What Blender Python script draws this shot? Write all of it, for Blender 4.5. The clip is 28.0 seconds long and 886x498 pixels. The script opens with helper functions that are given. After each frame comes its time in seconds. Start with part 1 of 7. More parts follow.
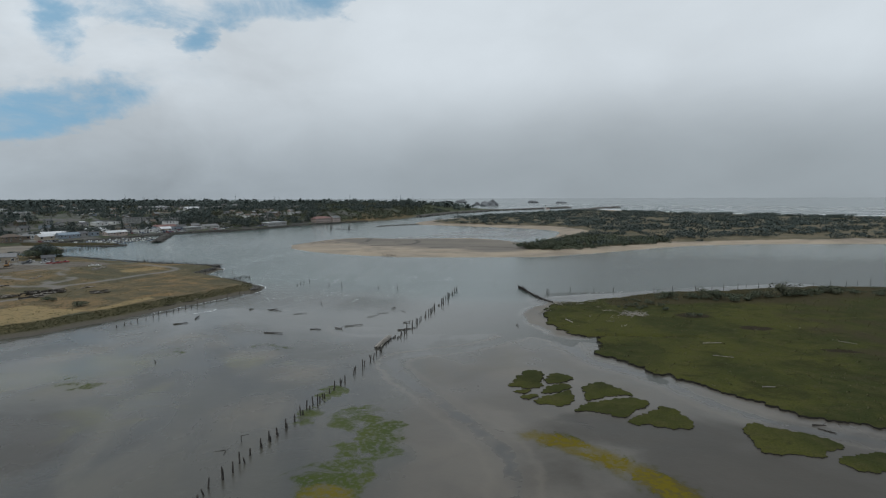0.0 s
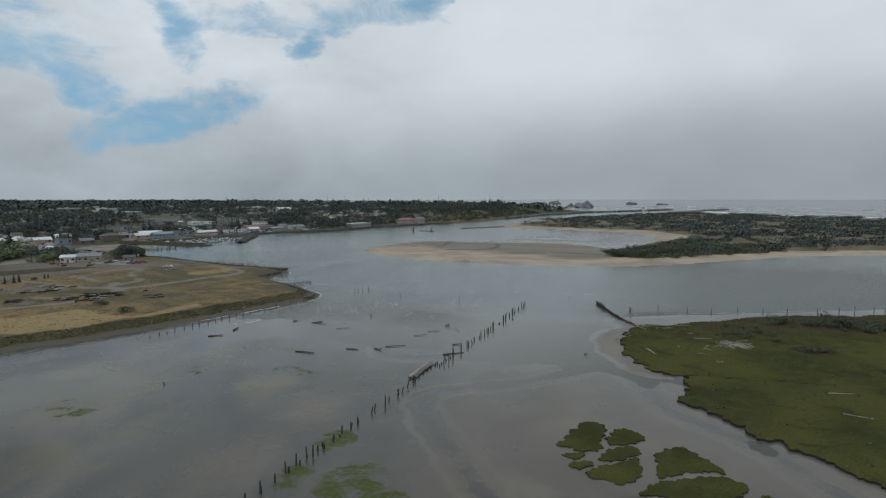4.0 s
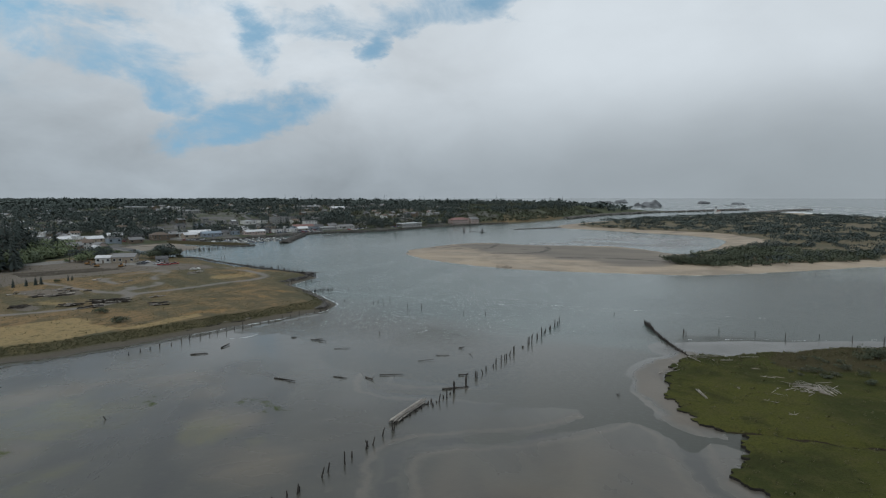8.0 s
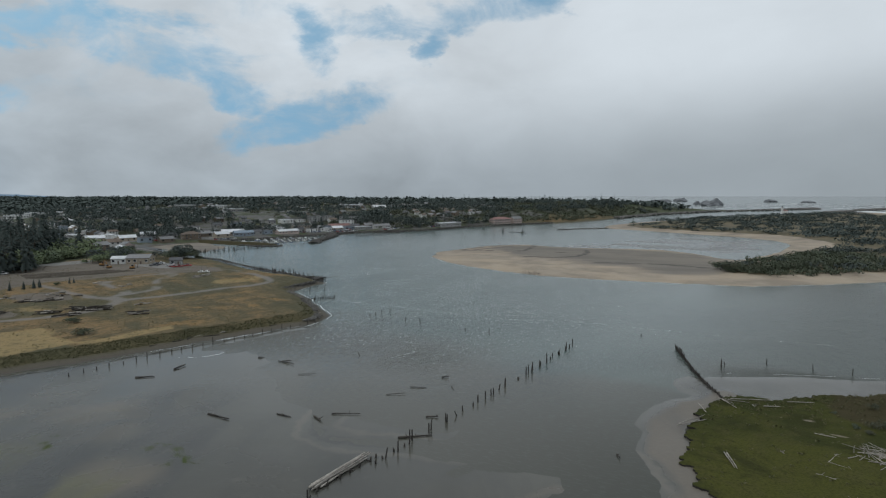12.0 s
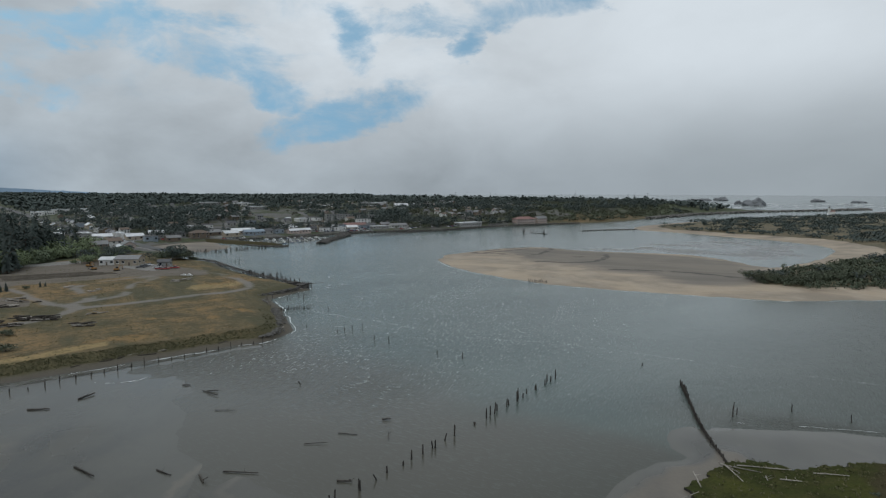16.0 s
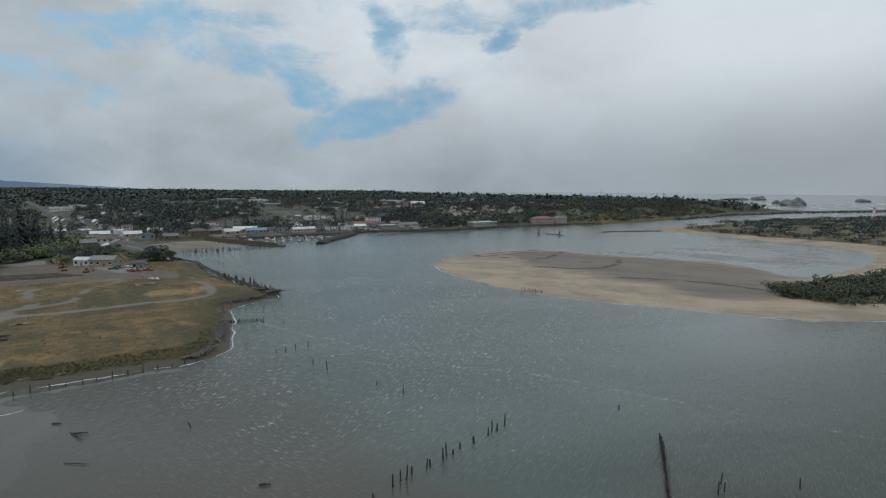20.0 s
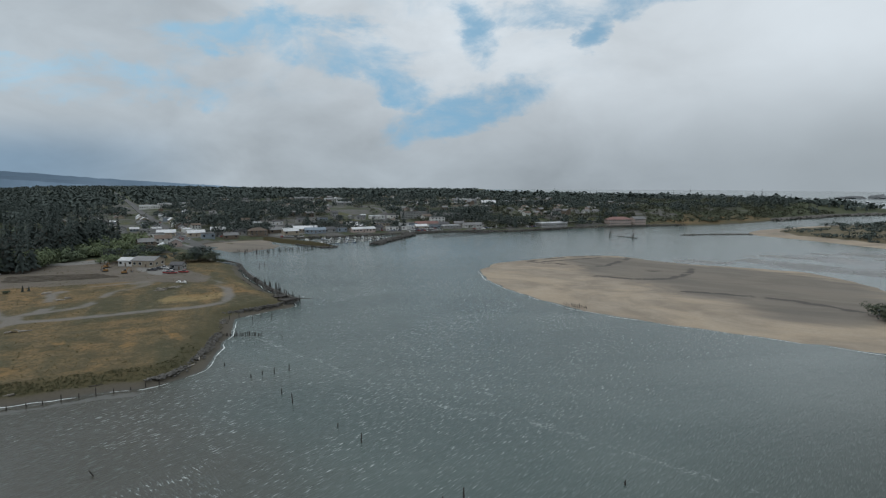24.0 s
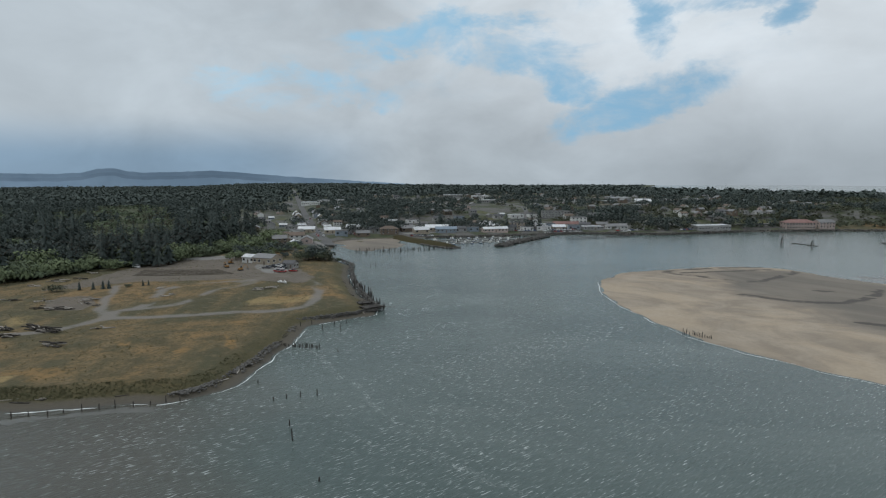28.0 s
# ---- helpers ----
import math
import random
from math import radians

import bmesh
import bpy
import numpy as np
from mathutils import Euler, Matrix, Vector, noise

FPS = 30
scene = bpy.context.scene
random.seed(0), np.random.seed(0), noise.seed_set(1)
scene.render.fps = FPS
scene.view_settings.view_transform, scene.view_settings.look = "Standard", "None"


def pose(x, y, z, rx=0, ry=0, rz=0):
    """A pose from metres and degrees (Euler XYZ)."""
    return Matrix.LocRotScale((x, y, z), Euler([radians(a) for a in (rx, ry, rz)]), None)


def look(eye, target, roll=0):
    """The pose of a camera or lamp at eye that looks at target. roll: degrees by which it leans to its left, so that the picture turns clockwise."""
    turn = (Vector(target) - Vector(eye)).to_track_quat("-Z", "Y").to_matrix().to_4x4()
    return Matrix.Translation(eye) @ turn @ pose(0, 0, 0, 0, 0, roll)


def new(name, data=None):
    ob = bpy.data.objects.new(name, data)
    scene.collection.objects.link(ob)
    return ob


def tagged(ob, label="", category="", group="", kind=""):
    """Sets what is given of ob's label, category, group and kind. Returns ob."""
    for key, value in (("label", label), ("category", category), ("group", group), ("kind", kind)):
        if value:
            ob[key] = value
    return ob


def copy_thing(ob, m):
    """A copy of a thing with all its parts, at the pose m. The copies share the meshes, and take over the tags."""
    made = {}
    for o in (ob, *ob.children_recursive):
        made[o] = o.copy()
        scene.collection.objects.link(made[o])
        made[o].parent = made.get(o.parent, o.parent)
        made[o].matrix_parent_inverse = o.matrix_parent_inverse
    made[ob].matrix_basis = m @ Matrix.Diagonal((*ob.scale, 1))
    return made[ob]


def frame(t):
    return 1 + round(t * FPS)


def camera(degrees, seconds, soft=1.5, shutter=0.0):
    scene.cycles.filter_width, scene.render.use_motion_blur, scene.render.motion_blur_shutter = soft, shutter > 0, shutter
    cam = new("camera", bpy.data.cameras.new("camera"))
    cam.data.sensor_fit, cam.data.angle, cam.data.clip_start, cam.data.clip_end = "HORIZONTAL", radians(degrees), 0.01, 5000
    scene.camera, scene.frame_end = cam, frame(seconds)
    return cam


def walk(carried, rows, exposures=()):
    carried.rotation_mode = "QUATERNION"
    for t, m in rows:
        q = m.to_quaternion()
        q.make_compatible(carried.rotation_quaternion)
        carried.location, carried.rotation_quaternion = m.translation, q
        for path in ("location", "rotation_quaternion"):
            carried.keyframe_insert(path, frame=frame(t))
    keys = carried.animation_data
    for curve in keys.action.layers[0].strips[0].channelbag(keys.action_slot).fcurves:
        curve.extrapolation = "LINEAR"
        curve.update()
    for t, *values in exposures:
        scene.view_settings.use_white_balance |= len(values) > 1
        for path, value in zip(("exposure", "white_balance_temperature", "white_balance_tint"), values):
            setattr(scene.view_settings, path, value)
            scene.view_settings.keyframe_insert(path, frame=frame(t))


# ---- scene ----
cam = camera(73.8, 28.0, 1.2)
PATH = [  # seconds, eye, yaw, pitch, roll
    (0, (-4.68, -8.33, 46.75), 14.54, -5.42, -0.27),
    (1, (-3.55, -0.66, 46.81), 17.2, -5.37, -0.24),
    (2, (-2.47, 7.12, 46.95), 19.52, -5.18, -0.27),
    (3, (-1.58, 15.13, 47.16), 21.71, -5.22, -0.21),
    (6, (0.42, 39.73, 47.9), 27.12, -5.37, -0.20),
    (7, (0.89, 48.22, 48.12), 28.64, -5.36, -0.18),
    (8, (1.39, 56.95, 48.37), 29.94, -5.44, -0.18),
    (9, (1.81, 65.85, 48.49), 31.32, -5.45, -0.35),
    (10, (2.33, 74.85, 48.7), 32.63, -5.58, -0.40),
    (11, (2.85, 83.64, 48.89), 33.93, -5.55, -0.46),
    (12, (3.25, 92.36, 49.01), 35.24, -5.62, -0.23),
    (15, (3.05, 118.49, 49.8), 38.05, -5.8, -0.11),
    (16, (3.03, 127.54, 49.96), 38.68, -5.84, -0.02),
    (17, (2.87, 136.88, 50.14), 39.98, -5.91, -0.08),
    (18, (2.63, 146.27, 50.38), 40.83, -5.93, 0.00),
    (19, (2.25, 155.73, 50.59), 41.09, -6.01, 0.11),
    (20, (2.15, 165.22, 50.83), 41.74, -6.12, 0.27),
    (21, (1.99, 174.53, 50.95), 42.82, -6.16, 0.18),
    (24, (-0.2, 202.92, 52.27), 50.13, -6.38, 0.13),
    (25, (-1.49, 213.18, 52.76), 54.33, -6.49, 0.02),
    (26, (-3.2, 223.67, 53.15), 58.44, -6.56, 0.02),
    (27, (-5.48, 233.75, 53.41), 61.94, -6.66, -0.06),
    (28, (-8.11, 243.44, 53.59), 65.93, -6.72, -0.11),
]


def aim(eye, yaw, pitch, roll):
    a, b = radians(yaw), radians(pitch)
    way = Vector((-math.sin(a) * math.cos(b), math.cos(a) * math.cos(b), math.sin(b)))
    return look(eye, Vector(eye) + way, roll)


walk(cam, [(t, aim(eye, yaw, pitch, roll)) for t, eye, yaw, pitch, roll in PATH], [(0, -0.05, 6300, 10), (21, -0.05, 6300, 10), (28, 0.09, 6300, 10)])

RNG = np.random.default_rng(7)
U = RNG.uniform


# ---- node helpers ----
class Graph:
    """A small wrapper to write node trees in lines."""

    def __init__(self, tree):
        self.t = tree

    def add(self, kind, out=0, op=None, **ins):
        nd = self.t.nodes.new(kind)
        if op:
            nd.operation = op
        for k, v in ins.items():
            self.put(nd.inputs[k.replace("_", " ")], v)
        return nd.outputs[out]

    def put(self, sock, v):
        if isinstance(v, bpy.types.NodeSocket):
            self.t.links.new(v, sock)
        elif isinstance(v, tuple) and len(v) == 3 and sock.type == "RGBA":
            sock.default_value = (*v, 1)
        else:
            sock.default_value = v

    def math(self, op, a, b=0.0, c=0.0, clamp=False):
        nd = self.t.nodes.new("ShaderNodeMath")
        nd.operation, nd.use_clamp = op, clamp
        for s, v in zip(nd.inputs, (a, b, c)):
            self.put(s, v)
        return nd.outputs[0]

    def mix(self, f, a, b, blend="MIX"):
        nd = self.t.nodes.new("ShaderNodeMix")
        nd.data_type, nd.blend_type = "RGBA", blend
        self.put(nd.inputs[0], f)
        self.put(nd.inputs[6], a)
        self.put(nd.inputs[7], b)
        return nd.outputs[2]

    def step(self, v, lo, hi, a=0.0, b=1.0):
        nd = self.t.nodes.new("ShaderNodeMapRange")
        nd.interpolation_type = "SMOOTHSTEP"
        for s, x in zip(nd.inputs, (v, lo, hi, a, b)):
            self.put(s, x)
        return nd.outputs[0]

    def noise(self, scale, detail=3.0, rough=0.55, warp=0.0, stretch=None, at=None, turn=0.0):
        co = at if at is not None else self.pos()
        if stretch is not None:
            co = self.add("ShaderNodeMapping", Vector=co, Rotation=(0, 0, -turn))
            co = self.add("ShaderNodeMapping", Vector=co, Scale=stretch)
        return self.add("ShaderNodeTexNoise", Vector=co, Scale=scale, Detail=detail, Roughness=rough, Distortion=warp)

    def pos(self):
        return self.add("ShaderNodeNewGeometry")

    def attr(self, name):
        a = self.add("ShaderNodeAttribute", 2)
        a.node.attribute_name = name
        return a

    def bump(self, height, strength=0.5, dist=0.1):
        return self.add("ShaderNodeBump", Strength=strength, Distance=dist, Height=height)


def material(name, rough=0.8, metal=0.0, spec=0.5):
    m = bpy.data.materials.new(name)
    m.use_nodes = True
    b = m.node_tree.nodes["Principled BSDF"]
    b.inputs["Roughness"].default_value = rough
    b.inputs["Metallic"].default_value = metal
    b.inputs["Specular IOR Level"].default_value = spec
    g = Graph(m.node_tree)
    return m, g, b.inputs


def plain(name, a, b=None, scale=2.0, rough=0.8, metal=0.0, vary=0.15, bumps=0.3, spec=0.5):
    """Two tones mixed by noise, with a little change from object to object."""
    m, g, i = material(name, rough, metal, spec)
    b = b or tuple(v * 0.7 for v in a)
    f = g.step(g.noise(scale, 4), 0.35, 0.65)
    col = g.mix(f, a, b)
    col = g.mix(g.step(g.noise(scale * 0.13, 3), 0.45, 0.75, 0.0, 0.5), col, tuple(v * 0.6 for v in b))
    rnd = g.add("ShaderNodeObjectInfo", 5)
    val = g.math("MULTIPLY_ADD", rnd, 2 * vary, 1 - vary)
    col = g.mix(1.0, col, g.add("ShaderNodeCombineColor", Red=val, Green=val, Blue=val), "MULTIPLY")
    g.put(i["Base Color"], col)
    if bumps:
        g.put(i["Normal"], g.bump(g.noise(scale * 4, 3), bumps, 0.05))
    return m


# ---- sky and light ----
world = bpy.data.worlds.new("sky")
scene.world = world
world.use_nodes = True
wg = Graph(world.node_tree)
bg = world.node_tree.nodes["Background"]
SUN_EL, SUN_AZ = 55.0, 150.0
sky = wg.add("ShaderNodeTexSky")
sky.node.sky_type, sky.node.sun_disc = "NISHITA", False
sky.node.sun_elevation, sky.node.sun_rotation, sky.node.dust_density = radians(SUN_EL), radians(-SUN_AZ), 1.5
# gaps in the cloud: bearing, height, width and depth in degrees, lean, clearness
HOLES = [
    (48.5, 6.6, 8.0, 2.6, -12, 1.0), (54.5, 9.6, 4.2, 2.2, 22, 0.85), (60.5, 11.9, 8.5, 1.9, 7, 0.85), (70, 12.6, 6.0, 1.5, -4, 0.7), (30.5, 16.4, 7.5, 2.2, -8, 1.0),
    (36.5, 13.9, 1.3, 2.0, 0, 0.75), (47, 13.2, 1.8, 3.0, 0, 0.75), (41, 15.5, 5.0, 1.3, 0, 0.55), (80, 8.0, 9.0, 2.0, 4, 0.5), (120, 28, 16, 6, 5, 0.8), (-60, 40, 14, 7, 0, 0.7), (200, 35, 18, 8, 0, 0.7),
]
way = wg.add("ShaderNodeTexCoord")
sep = world.node_tree.nodes.new("ShaderNodeSeparateXYZ")
world.node_tree.links.new(way, sep.inputs[0])
dx, dy, dz = sep.outputs
lifted = wg.add("ShaderNodeVectorMath", 0, "ADD")
world.node_tree.links.new(way, lifted.node.inputs[0])
lifted.node.inputs[1].default_value = (0, 0, 0.55)
world.node_tree.links.new(lifted, sky.node.inputs[0])


def sky_dir(az, el):
    a, e = radians(az), radians(el)
    return Vector((-math.sin(a) * math.cos(e), math.cos(a) * math.cos(e), math.sin(e)))


def hole(az, el, wide, high, tilt=0.0):
    """A gap in the cloud round a direction: 1 in its middle, falling off over wide x high degrees."""
    c = sky_dir(az, el)
    side = Vector((0, 0, 1)).cross(c).normalized()
    up = c.cross(side)
    t = radians(tilt)
    side, up = side * math.cos(t) + up * math.sin(t), up * math.cos(t) - side * math.sin(t)
    a = wg.add("ShaderNodeVectorMath", 1, "DOT_PRODUCT")
    b = wg.add("ShaderNodeVectorMath", 1, "DOT_PRODUCT")
    for s, v, size in ((a, side, wide), (b, up, high)):
        world.node_tree.links.new(warped, s.node.inputs[0])
        s.node.inputs[1].default_value = v / math.sin(radians(size))
    r = wg.math("ADD", wg.math("MULTIPLY", a, a), wg.math("MULTIPLY", b, b))
    front = wg.add("ShaderNodeVectorMath", 1, "DOT_PRODUCT")
    world.node_tree.links.new(way, front.node.inputs[0])
    front.node.inputs[1].default_value = c
    return wg.math("MULTIPLY", wg.step(r, 0.0, 1.6, 1.0, 0.0), wg.math("GREATER_THAN", front, 0.0))


flat = wg.add("ShaderNodeMapping", Vector=way, Scale=(1, 1, 1.9))
wob = wg.add("ShaderNodeTexNoise", 1, Vector=flat, Scale=5.0, Detail=6.0, Roughness=0.6)
shift = wg.add("ShaderNodeVectorMath", 0, "SUBTRACT")
world.node_tree.links.new(wob, shift.node.inputs[0])
shift.node.inputs[1].default_value = (0.5, 0.5, 0.5)
small = wg.add("ShaderNodeVectorMath", 0, "SCALE")
world.node_tree.links.new(shift, small.node.inputs[0])
small.node.inputs["Scale"].default_value = 0.17
wadd = wg.add("ShaderNodeVectorMath", 0, "ADD")
world.node_tree.links.new(way, wadd.node.inputs[0])
world.node_tree.links.new(small, wadd.node.inputs[1])
warped = wadd
el = wg.math("MAXIMUM", dz, 0.0)
gaps = None
for h in HOLES:
    v = wg.math("MULTIPLY", hole(*h[:5]), h[5])
    gaps = v if gaps is None else wg.math("MAXIMUM", gaps, v)
cloud_n = wg.add("ShaderNodeTexNoise", Vector=flat, Scale=7.0, Detail=10.0, Roughness=0.62, Distortion=0.5)
veil = wg.add("ShaderNodeTexNoise", Vector=flat, Scale=16.0, Detail=8.0, Roughness=0.6)
over_land = wg.math("MULTIPLY", wg.step(wg.math("MULTIPLY_ADD", dx, -0.87, wg.math("MULTIPLY", dy, 0.5)), 0.80, 0.97), wg.step(el, 0.09, 0.16))
gaps = wg.math("MULTIPLY_ADD", over_land, 0.16, gaps)
torn = wg.math("MULTIPLY_ADD", cloud_n, 3.0, wg.math("MULTIPLY_ADD", veil, 0.9, -1.95))
gaps = wg.math("MULTIPLY_ADD", torn, wg.step(gaps, 0.0, 0.25), gaps)
gaps = wg.step(gaps, 0.10, 1.30, 0.0, 0.88)
# the marine layer: grey at the horizon, brighter overhead, darkest out over the sea
low = wg.mix(wg.step(el, 0.0, 0.22), (0.37, 0.415, 0.445), (0.665, 0.715, 0.745))
high = wg.mix(wg.step(el, 0.30, 0.9), low, (0.68, 0.73, 0.76))
seaward = wg.math("MULTIPLY_ADD", dx, 0.55, wg.math("MULTIPLY", dy, 0.84))
grey = wg.mix(wg.math("MULTIPLY", wg.step(seaward, 0.35, 0.98), wg.step(el, 0.01, 0.20, 0.72, 0.0)), high, (0.325, 0.362, 0.378))
landward = wg.math("MULTIPLY_ADD", dx, -0.966, wg.math("MULTIPLY", dy, -0.259))
grey = wg.mix(wg.step(landward, 0.52, 0.94, 0.0, 0.9), grey, (0.46, 0.515, 0.55))
grey = wg.mix(wg.math("MULTIPLY", wg.step(landward, 0.80, 0.95), wg.step(el, 0.030, 0.105, 0.95, 0.0)), grey, (0.225, 0.325, 0.425))
# broken cloud over the land, a smooth bank over the sea
broken = wg.step(wg.math("MULTIPLY_ADD", dx, -0.906, wg.math("MULTIPLY", dy, 0.42)), 0.70, 0.96, 0.30, 1.0)
puffs = wg.math("SUBTRACT", wg.add("ShaderNodeTexNoise", Vector=flat, Scale=5.5, Detail=9.0, Roughness=0.55, Distortion=0.3), 0.5)
sweep = wg.math("SUBTRACT", wg.add("ShaderNodeTexNoise", Vector=flat, Scale=2.1, Detail=3.0, Roughness=0.5), 0.5)
lumps = wg.math("MULTIPLY_ADD", wg.math("MULTIPLY", puffs, broken), 0.66, wg.math("MULTIPLY_ADD", sweep, 0.34, wg.math("MULTIPLY_ADD", broken, -0.085, 1.01)))
cloud = wg.mix(1.0, grey, wg.add("ShaderNodeCombineColor", Red=lumps, Green=lumps, Blue=lumps), "MULTIPLY")
blue = wg.mix(1.0, sky, (0.172, 0.228, 0.188), "MULTIPLY")
wg.put(bg.inputs["Color"], wg.mix(gaps, cloud, blue))
bg.inputs["Strength"].default_value = 1.0

sun_data = bpy.data.lights.new("sun", "SUN")
sun_data.energy, sun_data.angle, sun_data.color = 0.75, radians(14), (1.0, 0.97, 0.92)
sun = new("sun", sun_data)
sun.matrix_world = look(sky_dir(SUN_AZ, SUN_EL) * 900, (0, 0, 0))


# ---- geometry helpers ----
class Geo:
    """Collects vertices and faces and turns them into one mesh."""

    def __init__(self):
        self.v, self.f = [], []

    def put(self, verts, faces):
        o = len(self.v)
        self.v.extend(tuple(p) for p in verts)
        self.f.extend(tuple(o + i for i in f) for f in faces)
        return self

    def box(self, x0, y0, z0, x1, y1, z1, m=None):
        vs = [Vector((x, y, z)) for z in (z0, z1) for y in (y0, y1) for x in (x0, x1)]
        if m is not None:
            vs = [m @ p for p in vs]
        return self.put(vs, [(0, 2, 3, 1), (4, 5, 7, 6), (0, 1, 5, 4), (2, 6, 7, 3), (0, 4, 6, 2), (1, 3, 7, 5)])

    def tube(self, pts, radii, n=6, cap=True):
        """A round bar along points, its rings square to the way."""
        rings = []
        for k, p in enumerate(pts):
            p = Vector(p)
            d = (Vector(pts[min(k + 1, len(pts) - 1)]) - Vector(pts[max(k - 1, 0)])).normalized()
            a = d.cross(Vector((0.31, 0.17, 0.93))).normalized() if abs(d.z) < 0.9 else d.cross(Vector((1, 0, 0))).normalized()
            b = d.cross(a)
            rings.append([p + (a * math.cos(2 * math.pi * i / n) + b * math.sin(2 * math.pi * i / n)) * radii[k] for i in range(n)])
        fs = [(k * n + i, k * n + (i + 1) % n, (k + 1) * n + (i + 1) % n, (k + 1) * n + i) for k in range(len(pts) - 1) for i in range(n)]
        if cap:
            fs += [tuple(range(n - 1, -1, -1)), tuple(range((len(pts) - 1) * n, len(pts) * n))]
        return self.put([p for r in rings for p in r], fs)

    def blob(self, c, r, jit=0.2, rng=None):
        """A small uneven lump of twenty faces."""
        rng = rng or RNG
        k = 1 + rng.uniform(-jit, jit, 12)
        return self.put(ICO_V * k[:, None] * np.array(r) + np.array(c), ICO_F)

    def mesh(self, name, smooth=False):
        me = bpy.data.meshes.new(name)
        me.from_pydata(self.v, [], self.f)
        if smooth:
            me.shade_smooth()
        me.update()
        return me


def _ico():
    bm = bmesh.new()
    bmesh.ops.create_icosphere(bm, subdivisions=1, radius=1.0)
    v = np.array([p.co[:] for p in bm.verts])
    f = [tuple(q.index for q in p.verts) for p in bm.faces]
    bm.free()
    return v, f


ICO_V, ICO_F = _ico()


def part(name, geo, mat, parent=None, label="", smooth=False):
    me = geo if isinstance(geo, bpy.types.Mesh) else geo.mesh(name, smooth)
    if mat and not me.materials:
        me.materials.append(mat)
    ob = new(name, me)
    if parent is not None:
        ob.parent = parent
    if label:
        tagged(ob, label)
    return ob


def curve_pts(pts, step, closed=True):
    """Points along a smooth line through the given ones; step may depend on the place."""
    p = np.array(pts, float)
    n = len(p)
    out = []
    for i in range(n if closed else n - 1):
        a, b, c, d = (p[j % n] if closed else p[min(max(j, 0), n - 1)] for j in (i - 1, i, i + 1, i + 2))
        s = step((b + c) / 2) if callable(step) else step
        k = max(1, int(np.linalg.norm(c - b) / s))
        for t in np.arange(k) / k:
            out.append(0.5 * (2 * b + (c - a) * t + (2 * a - 5 * b + 4 * c - d) * t * t + (3 * b - a - 3 * c + d) * t ** 3))
    if not closed:
        out.append(p[-1])
    return np.array(out)


def ragged(p, amp, size, seed=0.0, closed=True):
    """Frays an outline sideways by noise at two sizes."""
    t = np.roll(p, -1, 0) - np.roll(p, 1, 0)
    nrm = np.stack([t[:, 1], -t[:, 0]], 1) / np.maximum(np.linalg.norm(t, axis=1), 1e-6)[:, None]
    k = np.array([noise.noise((x / size, y / size, seed)) + 0.5 * noise.noise((x / size * 2.7, y / size * 2.7, seed + 9)) for x, y in p])
    return p + nrm * (k * amp)[:, None]


def inside(pts, poly):
    x, y = pts[:, 0], pts[:, 1]
    r = np.zeros(len(pts), bool)
    a, b = poly, np.roll(poly, -1, 0)
    for (x0, y0), (x1, y1) in zip(a, b):
        if y0 != y1:
            c = (y0 > y) != (y1 > y)
            r ^= c & (x < (x1 - x0) * (y - y0) / (y1 - y0) + x0)
    return r


def far_from(pts, line, closed=True):
    """How far points lie from a line."""
    a = line if closed else line[:-1]
    b = np.roll(line, -1, 0) if closed else line[1:]
    best = np.full(len(pts), 1e9)
    for p, q in zip(a, b):
        d = q - p
        t = np.clip(((pts - p) @ d) / max(d @ d, 1e-9), 0, 1)
        best = np.minimum(best, ((pts - p - t[:, None] * d) ** 2).sum(1))
    return np.sqrt(best)


def fbm(x, y, size, seed=0.0, octaves=4):
    return np.array([noise.fractal((a / size, b / size, seed), 1.0, 2.0, octaves) for a, b in zip(x, y)])


def smooth(x, lo, hi):
    t = np.clip((x - lo) / (hi - lo), 0, 1)
    return t * t * (3 - 2 * t)


